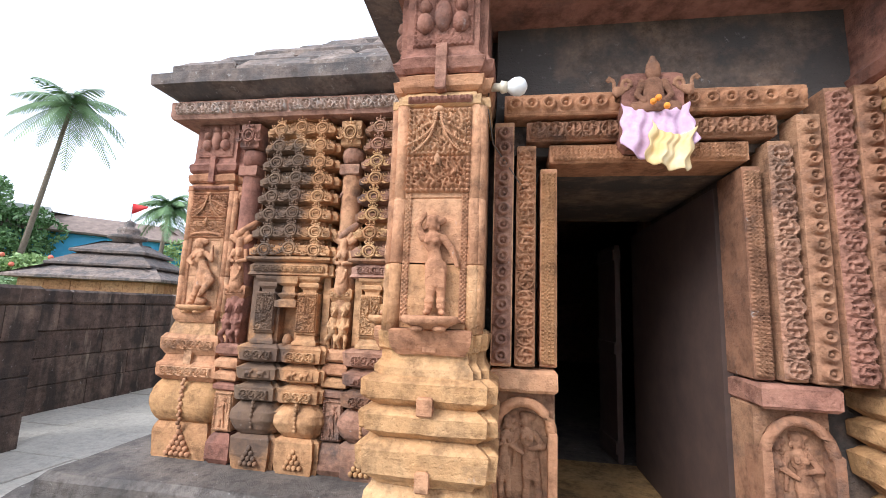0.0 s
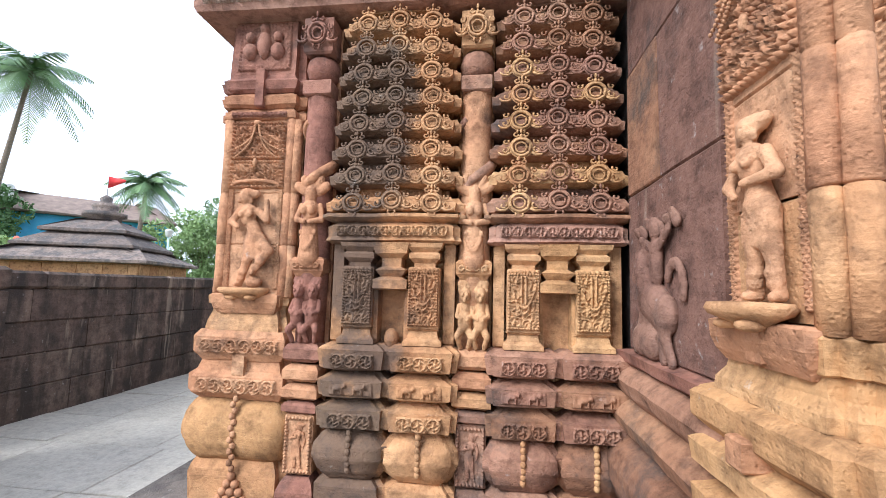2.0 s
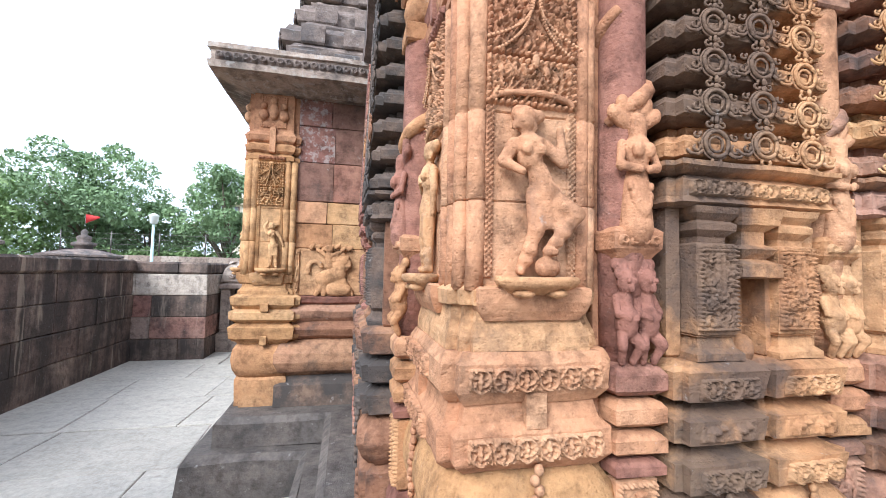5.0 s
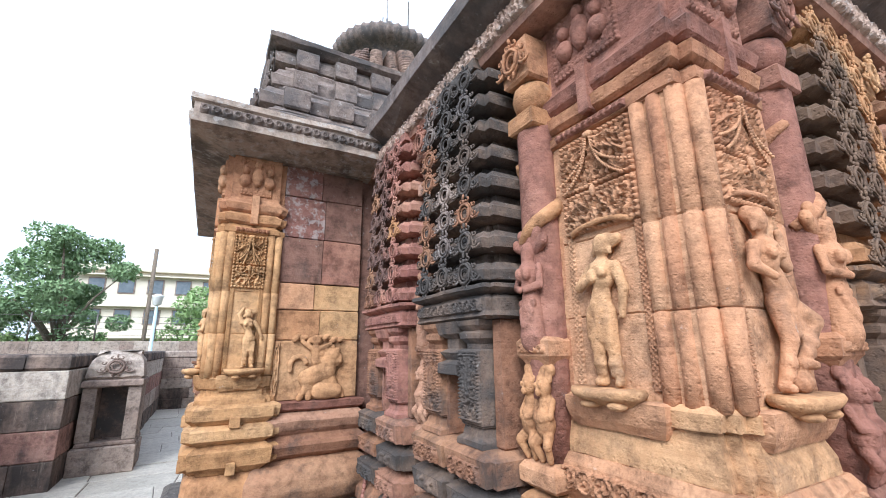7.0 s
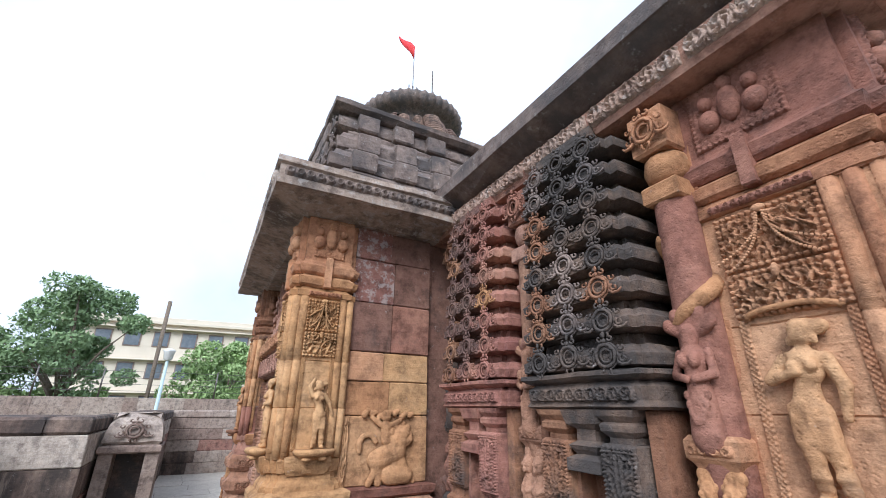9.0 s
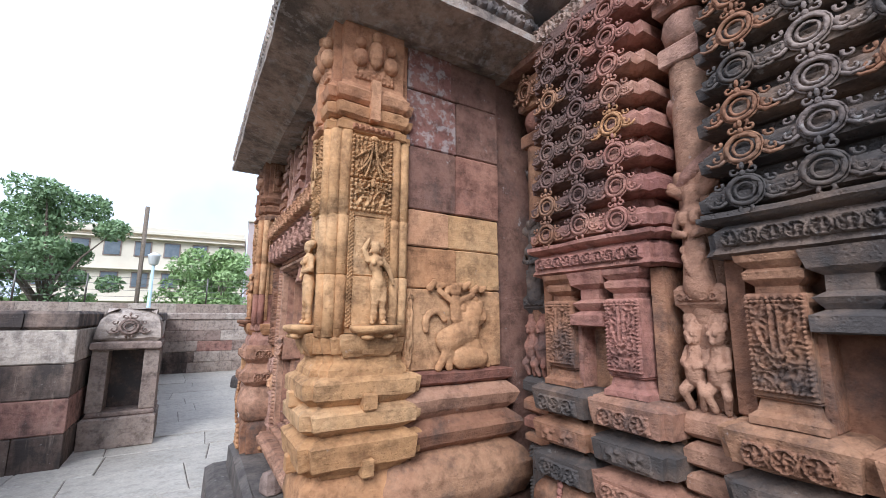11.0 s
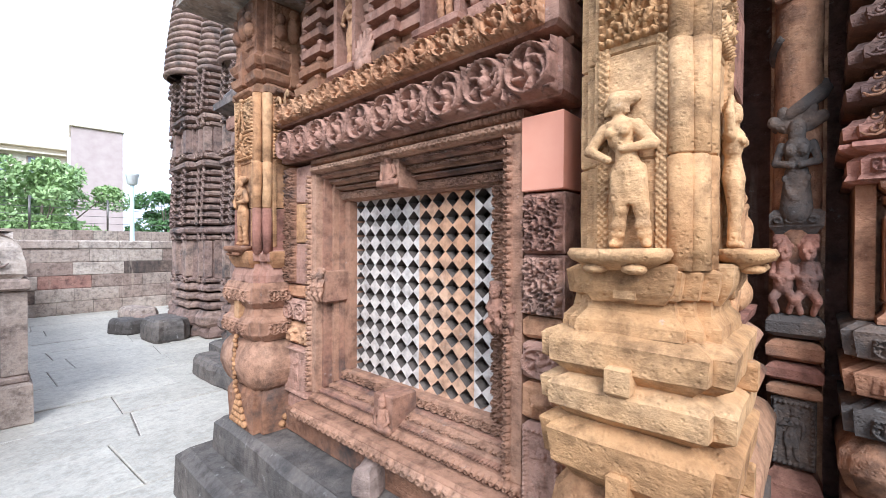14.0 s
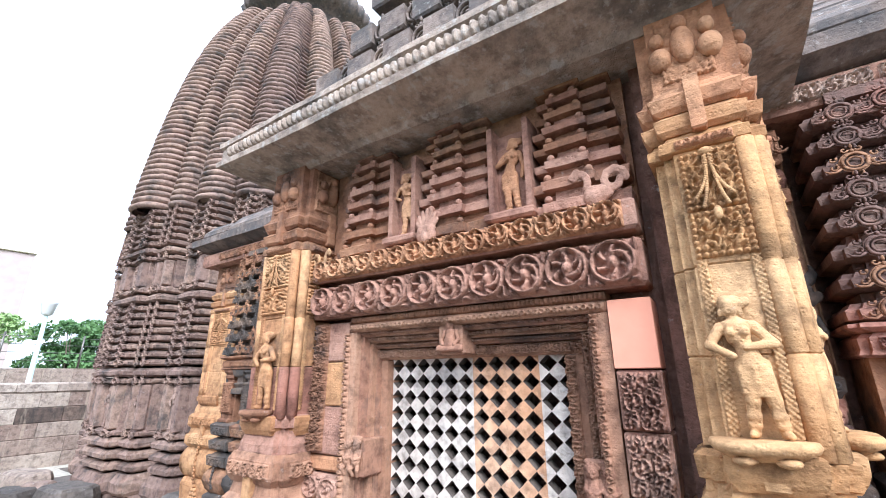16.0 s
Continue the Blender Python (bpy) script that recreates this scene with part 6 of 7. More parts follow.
def cloth():
    t = thing("hanging_cloth", "faded pink and cream cotton cloth draped over the lintel carving", "cloth", pose(0.58, 1.672, 2.42))
    part("pink_cloth", drape(0.25, 0.19, 2, 0.02, 0.12), PINK, t, "faded pink checked cotton")
    part("cream_cloth", drape(0.16, 0.16, 5, 0.06, 0.05), CREAM, t, "cream cotton with an orange stain", m=pose(0.05, -0.03, -0.10, 0, 12, 0))
    for x, z in ((0.0, 0.03), (0.03, -0.005), (-0.02, 0.015)):
        part("marigold", Geo().ball((x, -0.035, z), 0.013, 8, 6), plain("marigold_orange", (0.75, 0.22, 0.02), (0.8, 0.32, 0.04), 60, 0.8, 0.3), t, "orange marigold flower")


cloth()

# ---- the tower of the sanctuary behind the hall ----
DX, DY = 0.53, 13.0


def sanctuary():
    t = thing("sanctuary_tower", "tall ribbed sanctuary tower of dark weathered stone with a fluted disc", "temple tower", kind="structure")
    r = random.Random(31)
    # each side: seven upright strips of differing depth
    strips = ((-2.25, -1.75, 2.22), (-1.75, -1.60, 2.05), (-1.60, -1.0, 2.45), (-1.0, -0.85, 2.2), (-0.85, -0.45, 2.62), (-0.45, 0.45, 2.75), (0.45, 0.85, 2.62), (0.85, 1.0, 2.2), (1.0, 1.60, 2.45), (1.60, 1.75, 2.05), (1.75, 2.25, 2.22))
    part("core", Geo().loft(rect(DX - 2.0, DX + 2.0, DY - 2.0, DY + 2.0), [(0.0, 0), (4.6, 0), (6.5, -0.35), (8.2, -0.7), (9.3, -1.0), (9.8, -1.2)], seg=0.8), DARK, t)
    wall_courses = [(0.0, 0.2, 0.05), (0.2, 0.46, 0.10), (0.48, 0.60, 0.05), (0.63, 0.75, 0.07), (0.78, 0.90, 0.07), (0.92, 1.0, 0.02), (1.0, 1.62, -0.03), (1.62, 1.70, 0.02), (1.72, 1.84, 0.07), (1.87, 1.96, 0.05)]
    wall_courses += [(1.98 + 0.115 * i, 2.08 + 0.115 * i, 0.05 - 0.006 * i) for i in range(7)]
    wall_courses += [(2.80, 2.92, 0.08), (2.94, 3.04, 0.05), (3.04, 3.46, -0.03), (3.46, 3.55, 0.03), (3.57, 3.68, 0.07)]
    wall_courses += [(3.70 + 0.11 * i, 3.80 + 0.11 * i, 0.05 - 0.008 * i) for i in range(6)]

    def rounded(a, b, front, back, bulge):
        c, half = (a + b) / 2, (b - a) / 2
        arc = [(c + half * math.sin(q), -front - bulge * math.cos(q)) for q in np.linspace(-1.45, 1.45, 9)]
        return [(a, -front)] + arc + [(b, -front), (b, -back), (a, -back)]

    for side in (face_west(0, 0, 0), pose(0, 0, 0)):
        m = pose(DX, DY, 0) @ side
        for a, b, d in strips:
            w = b - a
            wide = w > 0.3
            for z0, z1, out in wall_courses:
                h = z1 - z0
                out = out if wide else out * 0.5 - 0.02
                jitter = r.uniform(-0.012, 0.012)
                plan = stepped(a + 0.02, b - 0.02, -d - out - jitter, -1.7, min(0.05, w * 0.12), 1)
                course = [(z0, -0.025), (z0 + 0.2 * h, 0.02), (z0 + 0.6 * h, 0.025), (z0 + 0.75 * h, 0.0), (z1, -0.03)] if h < 0.3 else [(z0, 0.0), (z1, 0.0)]
                part("wall_course", Geo().loft(plan, course, seg=0.16), DUSK, t, m=m, worn=0.012)
                if wide and h > 0.3:
                    # small pilasters and a figure in the niche zone
                    for q in (-1, 1):
                        part("small_pilaster", Geo().box((a + b) / 2 + q * w * 0.30 - w * 0.09, (a + b) / 2 + q * w * 0.30 + w * 0.09, -d - out - 0.09, -d + 0.05, z0 + 0.01, z1 - 0.01, 0.015, seg=0.2), DUSK, t, m=m, worn=0.008)
                    statue_part(t, "guardian", m @ pose((a + b) / 2, -d - out - 0.03, z0 + 0.02), h * 0.9, DUSK)
                elif wide and h < 0.105:
                    for q in (-0.28, 0.28):
                        part("wall_carving", shared(MEDALLION, DUSK), None, t, m=m @ pose((a + b) / 2 + q * w, -d - out - 0.03, z0 + h / 2) @ Matrix.Diagonal((w * 2.2, 2.4, 0.95, 1)))
            # curved upper tower: rounded ribbed shafts between deep grooves
            g = Geo()
            z, h = 4.36, 0.105
            while z < 9.7:
                q = (z - 3.9) / 5.8
                inset = 0.22 * q ** 0.8 + 0.60 * q ** 1.6 + 0.45 * q ** 5
                f = 1 - 0.10 * q - 0.34 * q ** 2.2
                gap = 0.03 if wide else 0.0
                g.loft(rounded(a * f + gap, b * f - gap, d - inset - (0.0 if wide else 0.1), 1.0, 0.34 * w * f if wide else 0.02), [(z, -0.035), (z + 0.25 * h, 0.02), (z + 0.6 * h, 0.02), (z + h, -0.035)], True, False)
                z += h
            part("ribbed_strip", g, DUSK, t, m=m, worn=0.010)
            if wide and abs(a + b) > 1.0:
                # a smaller tower leaning on the shaft
                c, k = (a + b) / 2, Geo()
                for i in range(11):
                    z = 4.36 + 0.11 * i
                    half = (w / 2 - 0.02) * (1 - 0.045 * i)
                    k.loft(rounded(c - half, c + half, d - 0.06 - 0.02 * i, 1.5, 0.12), [(z, -0.035), (z + 0.03, 0.02), (z + 0.07, 0.02), (z + 0.11, -0.035)], True, False)
                k.lathe(c, -d + 0.22, [(5.57, w * 0.18), (5.62, w * 0.36), (5.70, w * 0.38), (5.76, w * 0.2), (5.86, 0.05)], 14)
                part("leaning_tower", k, DUSK, t, m=m, worn=0.010)
    n = 40
    prof = [(9.5, 1.15), (10.0, 1.15), (10.12, 1.4), (10.22, 1.62), (10.4, 1.70), (10.58, 1.62), (10.72, 1.3), (10.82, 0.9), (10.9, 0.5), (11.0, 0.3), (11.08, 0.42), (11.2, 0.38), (11.35, 0.12)]
    g = Geo()
    ring = 160
    verts, faces = [], []
    for z, rad in prof:
        for i in range(ring):
            a = 2 * math.pi * i / ring
            flute = 1 - (0.05 * abs(math.sin(a * n / 2)) if 10.1 < z < 10.75 else 0)
            verts.append((DX + rad * flute * math.cos(a), DY + rad * flute * math.sin(a), z))
    for j in range(len(prof) - 1):
        faces += [(j * ring + i, j * ring + (i + 1) % ring, (j + 1) * ring + (i + 1) % ring, (j + 1) * ring + i) for i in range(ring)]
    g.add(verts, faces, True)
    part("fluted_disc", g, ROOF, t)
    part("trident", Geo().tube([(DX, DY, 11.3), (DX, DY, 12.1)], 0.03, 6).tube([(DX - 0.14, DY, 12.1), (DX - 0.14, DY, 11.8), (DX, DY, 11.72), (DX + 0.14, DY, 11.8), (DX + 0.14, DY, 12.1)], 0.02, 6), METAL, t)


sanctuary()
RED_CLOTH = plain("red_flag_cloth", (0.72, 0.03, 0.04), (0.8, 0.07, 0.06), 4, 0.8, 0.1)


def flag(x, y, z, tall, size, label, turn=0):
    t = thing("temple_flag", label, "flag", pose(x, y, z, 0, 0, turn), "red flags")
    part("pole", Geo().tube([(0, 0, 0), (0, 0, tall)], 0.02 * size, 6), METAL, t)
    g = Geo()
    verts = []
    for o in (0.0, 0.012):
        for i in range(9):
            u = i / 8
            for j in range(2):
                verts.append((u * size, 0.06 * size * math.sin(6 * u) + o, tall - size * 0.85 * j * (1 - u * 0.85) - 0.15 * u * size))
    faces = [(2 * i, 2 * i + 1, 2 * i + 3, 2 * i + 2) for i in range(8)] + [(18 + 2 * i, 20 + 2 * i, 21 + 2 * i, 19 + 2 * i) for i in range(8)]
    faces += [(2 * i, 2 * i + 2, 20 + 2 * i, 18 + 2 * i) for i in range(8)] + [(2 * i + 1, 19 + 2 * i, 21 + 2 * i, 2 * i + 3) for i in range(8)]
    g.add(verts, faces, True)
    part("flag_cloth", g, RED_CLOTH, t, "bright red flag cloth")


flag(DX, DY, 11.3, 2.6, 0.75, "small red flag flying from the top of the tower", 200)
tagged(link("lightning_rod", Geo().tube([(DX + 0.75, DY, 10.8), (DX + 0.75, DY, 13.1)], 0.025, 6).mesh("lightning_rod"), METAL), "thin dark metal lightning rod on the tower", "rod")

# ---- ground, paving and compound walls ----
ground = Geo()
ground.add([(-900, -900, -0.03), (900, -900, -0.03), (900, 900, -0.03), (-900, 900, -0.03)], [(0, 1, 2, 3)])
structure("ground", ground, EARTH)


LIMEWALL = stone("pale_limed_wall_stone", [(0.40, 0.33, 0.27), (0.56, 0.49, 0.41), (0.68, 0.62, 0.54)], 0.30, 0.35, streak=0.6)
REDWALL = stone("stained_red_wall_stone", [(0.24, 0.115, 0.095), (0.36, 0.19, 0.15), (0.46, 0.29, 0.23)], 0.4, 0.3, streak=0.4)


def compound_wall(name, x0, x1, y0, y1, top, material, seed, label, course=0.33, coping=True, bands=None):
    """A wall of squared stones over its inner body; stones show on all sides."""
    t = thing(name, label, "wall", kind="structure")
    r = random.Random(seed)
    stones = material if isinstance(material, list) else [material]
    material = stones[0]
    part("core", Geo().box(x0 + 0.05, x1 - 0.05, y0 + 0.05, y1 - 0.05, 0, top - 0.1), material, t)
    along_y = (y1 - y0) > (x1 - x0)
    a, b = (y0, y1) if along_y else (x0, x1)
    z = 0.0
    rows = max(1, round((top - (0.2 if coping else 0)) / course))
    h = (top - (0.2 if coping else 0)) / rows
    for row in range(rows + (1 if coping else 0)):
        hh = h if row < rows else 0.2
        p = a
        while p < b - 0.01:
            q = p + r.uniform(0.45, 0.95)
            if q > b - 0.3:
                q = b
            d = [r.uniform(-0.008, 0.010) + (0.02 if row == rows else 0) for _ in range(2)]
            lo, hi = (x0 - d[0], x1 + d[1]) if along_y else (y0 - d[0], y1 + d[1])
            box = (lo, hi, p + 0.003, q - 0.003) if along_y else (p + 0.003, q - 0.003, lo, hi)
            part("stone", Geo().box(*box, z + 0.002, z + hh - 0.002, 0.03 if row == rows else 0.012, seg=0.25), bands[min(row, len(bands) - 1)] if bands and r.random() < 0.85 else pick(stones, r, 60), t, worn=0.006)
            p = q
        z += hh
    return t


PATCHED = [GREYWALL, GREYWALL, WALLSTONE, GREYWALL, REDWALL, GREYWALL]
compound_wall("wall_compound_near", -5.45, -4.87, -4.0, 3.75, 1.66, WALLSTONE, 41, "dark water-stained stone compound wall, nearer stretch")
compound_wall("wall_compound_west", -6.65, -6.08, 3.2, 9.3, 1.64, WALLSTONE, 42, "dark water-stained stone compound wall")
compound_wall("wall_compound_jog", -6.65, -5.0, 9.3, 10.6, 1.62, PATCHED, 43, "stained compound wall with mixed grey and red stones", 0.36, True, (WALLSTONE, REDWALL, REDWALL, LIMEWALL, WALLSTONE))
compound_wall("wall_compound_north", -5.2, -4.55, 10.6, 17.2, 1.62, PATCHED, 44, "grey stained compound wall behind the little niche", 0.36, True, (WALLSTONE, GREYWALL, REDWALL, LIMEWALL, WALLSTONE))
compound_wall("wall_compound_end", -4.55, 7.0, 16.9, 17.5, 1.62, PATCHED, 45, "grey and red patched compound wall at the far end", 0.27)
compound_wall("wall_compound_south", -5.4, 7.0, -4.5, -4.0, 1.62, WALLSTONE, 46, "dark compound wall behind the entrance")
compound_wall("wall_compound_east", 7.0, 7.5, -4.5, 17.5, 1.62, WALLSTONE, 47, "dark compound wall along the far side", 0.5)


def paving():
    t = thing("pavement", "uneven grey stone paving slabs with dark joints", "pavement", kind="structure")
    part("bed", Geo().box(-6.1, 7.0, -4.0, 16.9, -0.2, 0.0, 0.002), PLINTH, t)
    r = random.Random(51)
    y = -2.0
    far = Geo()
    while y < 16.9:
        h = min(r.uniform(0.55, 1.05), 16.9 - y)
        x, k = -6.1, [0, 0]
        while x < -2.0:
            w = r.uniform(0.6, 1.35)
            k = [k[1], r.uniform(-0.03, 0.03)]
            z = 0.012 + r.uniform(-0.005, 0.006)
            b = 0.004
            quad = [(x + b + k[0], y + b), (x + w - b + k[1], y + b), (x + w - b - k[1], y + h - b), (x + b - k[0], y + h - b)]
            g = Geo().loft(quad, [(-0.04, 0.0), (z - 0.006, 0.0), (z, -0.008)], seg=0.3)
            part("slab", g, PAVING, t, worn=0.005)
            x += w
        y += h
    for i in range(16):
        for j in range(11):
            far.box(-2.0 + j * 0.82 + 0.006, -1.19 + j * 0.82, -4.0 + i * 0.4, -3.606 + i * 0.4, -0.04, 0.012, 0.006)
    tagged(part("slab_field", far, PAVING, t), kind="stuff")


paving()

# -- little niche in the wall


def wall_niche():
    t = thing("wall_niche", "small stone shrine niche with a dark opening and carved hood", "shrine", pose(-4.62, 9.98, 0))
    part("pedestal", Geo().box(-0.37, 0.37, -0.10, 0.6, 0.0, 0.36, 0.02, seg=0.1), GREYWALL, t, worn=0.008)
    part("ledge", Geo().box(-0.33, 0.35, -0.06, 0.6, 0.36, 0.42, 0.015, seg=0.1), GREYWALL, t, worn=0.006)
    for s in (-1, 1):
        part("post", Geo().box(s * 0.26 - 0.08, s * 0.26 + 0.08, -0.03, 0.5, 0.42, 1.15, 0.012, seg=0.1), GREYWALL, t, worn=0.005)
    part("back", Geo().box(-0.2, 0.2, 0.3, 0.55, 0.42, 1.15, 0.005), DARK, t)
    part("lintel", Geo().box(-0.36, 0.36, -0.09, 0.55, 1.15, 1.25, 0.02, seg=0.1), GREYWALL, t, worn=0.006)
    part("hood", Geo().loft(rect(-0.36, 0.36, -0.06, 0.5), [(1.25, -0.06), (1.29, -0.02), (1.40, -0.03), (1.52, -0.06), (1.60, -0.12), (1.66, -0.22)], seg=0.1), GREYWALL, t, worn=0.015)
    part("carved_crest", shared(MEDALLION, GREYWALL), None, t, m=pose(0, -0.05, 1.43) @ Matrix.Diagonal((2.4, 2.2, 2.2, 1)))


wall_niche()

# -- loose stones


def loose_stone(x, y, z, sx, sy, sz, turn, material, label, seed):
    g = Geo()
    r = random.Random(seed)
    pts = [(sx / 2 * math.copysign(abs(math.cos(a)) ** 0.5, math.cos(a)) * r.uniform(0.85, 1.08), sy / 2 * math.copysign(abs(math.sin(a)) ** 0.5, math.sin(a)) * r.uniform(0.85, 1.08)) for a in np.linspace(0, 2 * math.pi, 14, endpoint=False)]
    g.loft(pts, [(0, -0.02), (sz * 0.15, 0.0), (sz * 0.7, -0.005), (sz * 0.92, -0.03 * min(1, sx * 3)), (sz, -0.07 * min(1, sx * 3))], seg=0.08)
    ob = link("loose_stone", g.mesh("loose_stone", 0.012), material, None, pose(x, y, z, 0, 0, turn))
    tagged(ob, label, "stone", "loose stones")


loose_stone(-3.42, 6.32, 0.495, 0.20, 0.13, 0.14, 20, GREYWALL, "broken grey stone lying before the window sill", 1)
loose_stone(-2.55, 12.75, 0.0, 0.55, 0.80, 0.36, 4, PLINTH, "dark squared block lying beside the tower base", 3)
loose_stone(-2.85, 13.75, 0.0, 0.42, 0.62, 0.26, 30, PLINTH, "dark rough block lying on the paving", 2)
loose_stone(-2.55, 14.55, 0.0, 0.50, 0.85, 0.34, 12, GREYWALL, "grey broken slab lying on the paving", 4)
loose_stone(-2.60, 13.70, 0.0, 0.30, 0.45, 0.30, 50, GREYWALL, "small grey broken stone among the blocks", 7)
loose_stone(-2.72, 9.9, 0.0, 0.34, 1.25, 0.24, 2, PLINTH, "dark worn block at the foot of the wall", 5)
loose_stone(-2.72, 2.52, 0.0, 0.95, 0.75, 0.34, 12, PLINTH, "broad worn step stone at the hall corner", 6)

# ---- beyond the wall ----
LEAF = plain("leaf_green", (0.15, 0.23, 0.10), (0.28, 0.39, 0.19), 3, 0.55, 0.0)
LEAF_BRIGHT = plain("light_leaf_green", (0.22, 0.33, 0.11), (0.38, 0.50, 0.22), 3, 0.55, 0.0)
LEAF_DARK = plain("dark_leaf_green", (0.07, 0.15, 0.05), (0.15, 0.26, 0.09), 3, 0.55, 0.0)
PALM_GREEN = plain("palm_frond_green", (0.10, 0.19, 0.08), (0.20, 0.31, 0.13), 2, 0.5, 0.0)
BARK = plain("grey_brown_bark", (0.12, 0.09, 0.065), (0.24, 0.19, 0.14), 14, 0.9, 0.6)


def tree(x, y, tall, spread, seed, leaf, label, low=0.35, count=9000, size=0.14):
    """Tapered trunk and limbs with a crown of many small leaves gathered in clumps."""
    r = np.random.RandomState(seed)
    t = thing("tree", label, "tree", pose(x, y, -0.03))
    trunk = Geo()
    base = tall * low
    trunk.tube([(0, 0, 0), (0.05, 0.03, base * 0.5), (0.0, 0.08, base), (0.1, 0.0, tall * 0.7)], [0.035 * tall, 0.026 * tall, 0.02 * tall, 0.006 * tall], 9)
    clumps = []
    for i in range(46):
        a, q = r.uniform(0, 2 * np.pi), r.uniform(0, 1) ** 0.6
        z = base + (tall - base) * r.uniform(0.05, 0.97)
        e = (z - base) / (tall - base)
        rad = spread * q * math.sqrt(max(0.05, 1 - (2 * e - 0.9) ** 2 * 0.8))
        clumps.append((rad * math.cos(a), rad * math.sin(a), z, spread * r.uniform(0.16, 0.34)))
    for c in clumps[:14]:
        trunk.tube([(0.02, 0.03, base * r.uniform(0.7, 1.15)), (c[0] * 0.5, c[1] * 0.5, base + (c[2] - base) * 0.6), c[:3]], [0.012 * tall, 0.007 * tall, 0.002 * tall], 6)
    part("trunk", trunk, BARK, t, worn=0.02)
    cl = np.array(clumps)
    k = r.randint(0, len(cl), count)
    d = r.normal(size=(count, 3))
    d /= np.linalg.norm(d, axis=1)[:, None]
    c = cl[k, :3] + d * (cl[k, 3] * r.uniform(0.35, 1.0, count) ** 0.5)[:, None] * np.array([1, 1, 0.75])
    u = r.normal(size=(count, 3))
    u /= np.linalg.norm(u, axis=1)[:, None]
    v = np.cross(u, r.normal(size=(count, 3)))
    v /= np.linalg.norm(v, axis=1)[:, None]
    s = size * r.uniform(0.6, 1.3, count)[:, None]
    verts = np.stack([c - u * s, c - v * s * 0.45, c + u * s, c + v * s * 0.45], 1).reshape(-1, 3)
    me = bpy.data.meshes.new("crown")
    me.from_pydata(verts.tolist(), [], np.arange(count * 4).reshape(-1, 4).tolist())
    link("crown", me, leaf, t)
    return t


def palm(x, y, tall, seed, label, lean=(0.9, 0.2), fronds=22, reach=2.2):
    r = random.Random(seed)
    t = thing("palm_tree", label, "palm tree", pose(x, y, -0.03), "palms")
    pts = [(lean[0] * (q ** 0.7), lean[1] * q * q, tall * q) for q in np.linspace(0, 1, 12)]
    part("trunk", Geo().tube(pts, [0.17 - 0.08 * i / 11 for i in range(12)], 9), BARK, t)
    hx, hy, hz = pts[-1]
    for i in range(fronds):
        a, up = i * 2.4 + r.uniform(-0.2, 0.2), 1.15 - 1.7 * i / fronds
        L = reach * r.uniform(0.85, 1.1)
        spine = []
        for q in np.linspace(0, 1, 9):
            dist = L * q * math.cos(up * (1 - q * 0.4))
            z = hz + L * q * math.sin(up) - 0.75 * L * q * q * (0.7 + 0.3 * math.cos(up))
            spine.append(Vector((hx + dist * math.cos(a), hy + dist * math.sin(a), z)))
        g = Geo()
        g.tube(spine, [0.03 - 0.0025 * k for k in range(9)], 4)
        side = Vector((-math.sin(a), math.cos(a), 0))
        for q in np.linspace(0.1, 1.0, 30):
            f = q * 8
            k = min(7, int(f))
            p = spine[k].lerp(spine[k + 1], f - k)
            d = (spine[k + 1] - spine[k]).normalized()
            w = 0.62 * reach / 2.2 * math.sin(math.pi * min(1, 0.18 + q * 0.78)) + 0.08
            for s in (-1, 1):
                tip = p + side * s * w * 0.75 + d * w * 0.5 - Vector((0, 0, w * r.uniform(0.35, 0.7)))
                b = d * 0.035
                g.add([tuple(p - b), tuple(p + b), tuple(p.lerp(tip, 0.6) + b * 0.8), tuple(tip), tuple(p.lerp(tip, 0.6) - b * 0.8)], [(0, 1, 2, 3, 4)])
        part("frond", g, PALM_GREEN, t)


def hedge(x, y, w, d, h, turn, leaf, seed, label, flowers=False):
    r = np.random.RandomState(seed)
    t = thing("hedge", label, "hedge", pose(x, y, 0, 0, 0, turn))
    n = int(2600 * w * h / 6)
    c = np.stack([r.uniform(-w / 2, w / 2, n), r.uniform(-d / 2, d / 2, n), h * r.uniform(0, 1, n) ** 0.7], -1)
    c[:, 2] += 0.12 * np.sin(c[:, 0] * 3.1) + 0.08 * np.sin(c[:, 0] * 7.7)
    u = r.normal(size=(n, 3))
    u /= np.linalg.norm(u, axis=1)[:, None]
    v = np.cross(u, r.normal(size=(n, 3)))
    v /= np.linalg.norm(v, axis=1)[:, None]
    s = 0.12 * r.uniform(0.6, 1.3, n)[:, None]
    verts = np.stack([c - u * s, c - v * s * 0.5, c + u * s, c + v * s * 0.5], 1).reshape(-1, 3)
    me = bpy.data.meshes.new("leaves")
    me.from_pydata(verts.tolist(), [], np.arange(n * 4).reshape(-1, 4).tolist())
    tagged(link("leaves", me, leaf, t), kind="stuff")
    stems = Geo()
    for i in range(int(w * 2)):
        px = -w / 2 + (i + 0.5) / 2
        stems.tube([(px, 0, 0), (px + 0.1, 0.05, h * 0.8)], [0.03, 0.01], 5)
    part("stems", stems, BARK, t)
    if flowers:
        coral = plain("coral_flower", (0.7, 0.12, 0.08), (0.8, 0.25, 0.15), 9, 0.8, 0.0)
        for i in range(12):
            part("flower", Geo().ball((r.uniform(-w / 2, w / 2), -d / 2, h * r.uniform(0.6, 1.0)), 0.11, 7, 5), coral, t, "coral red flower cluster")


# -- low shrine with a stepped pyramid roof behind the wall


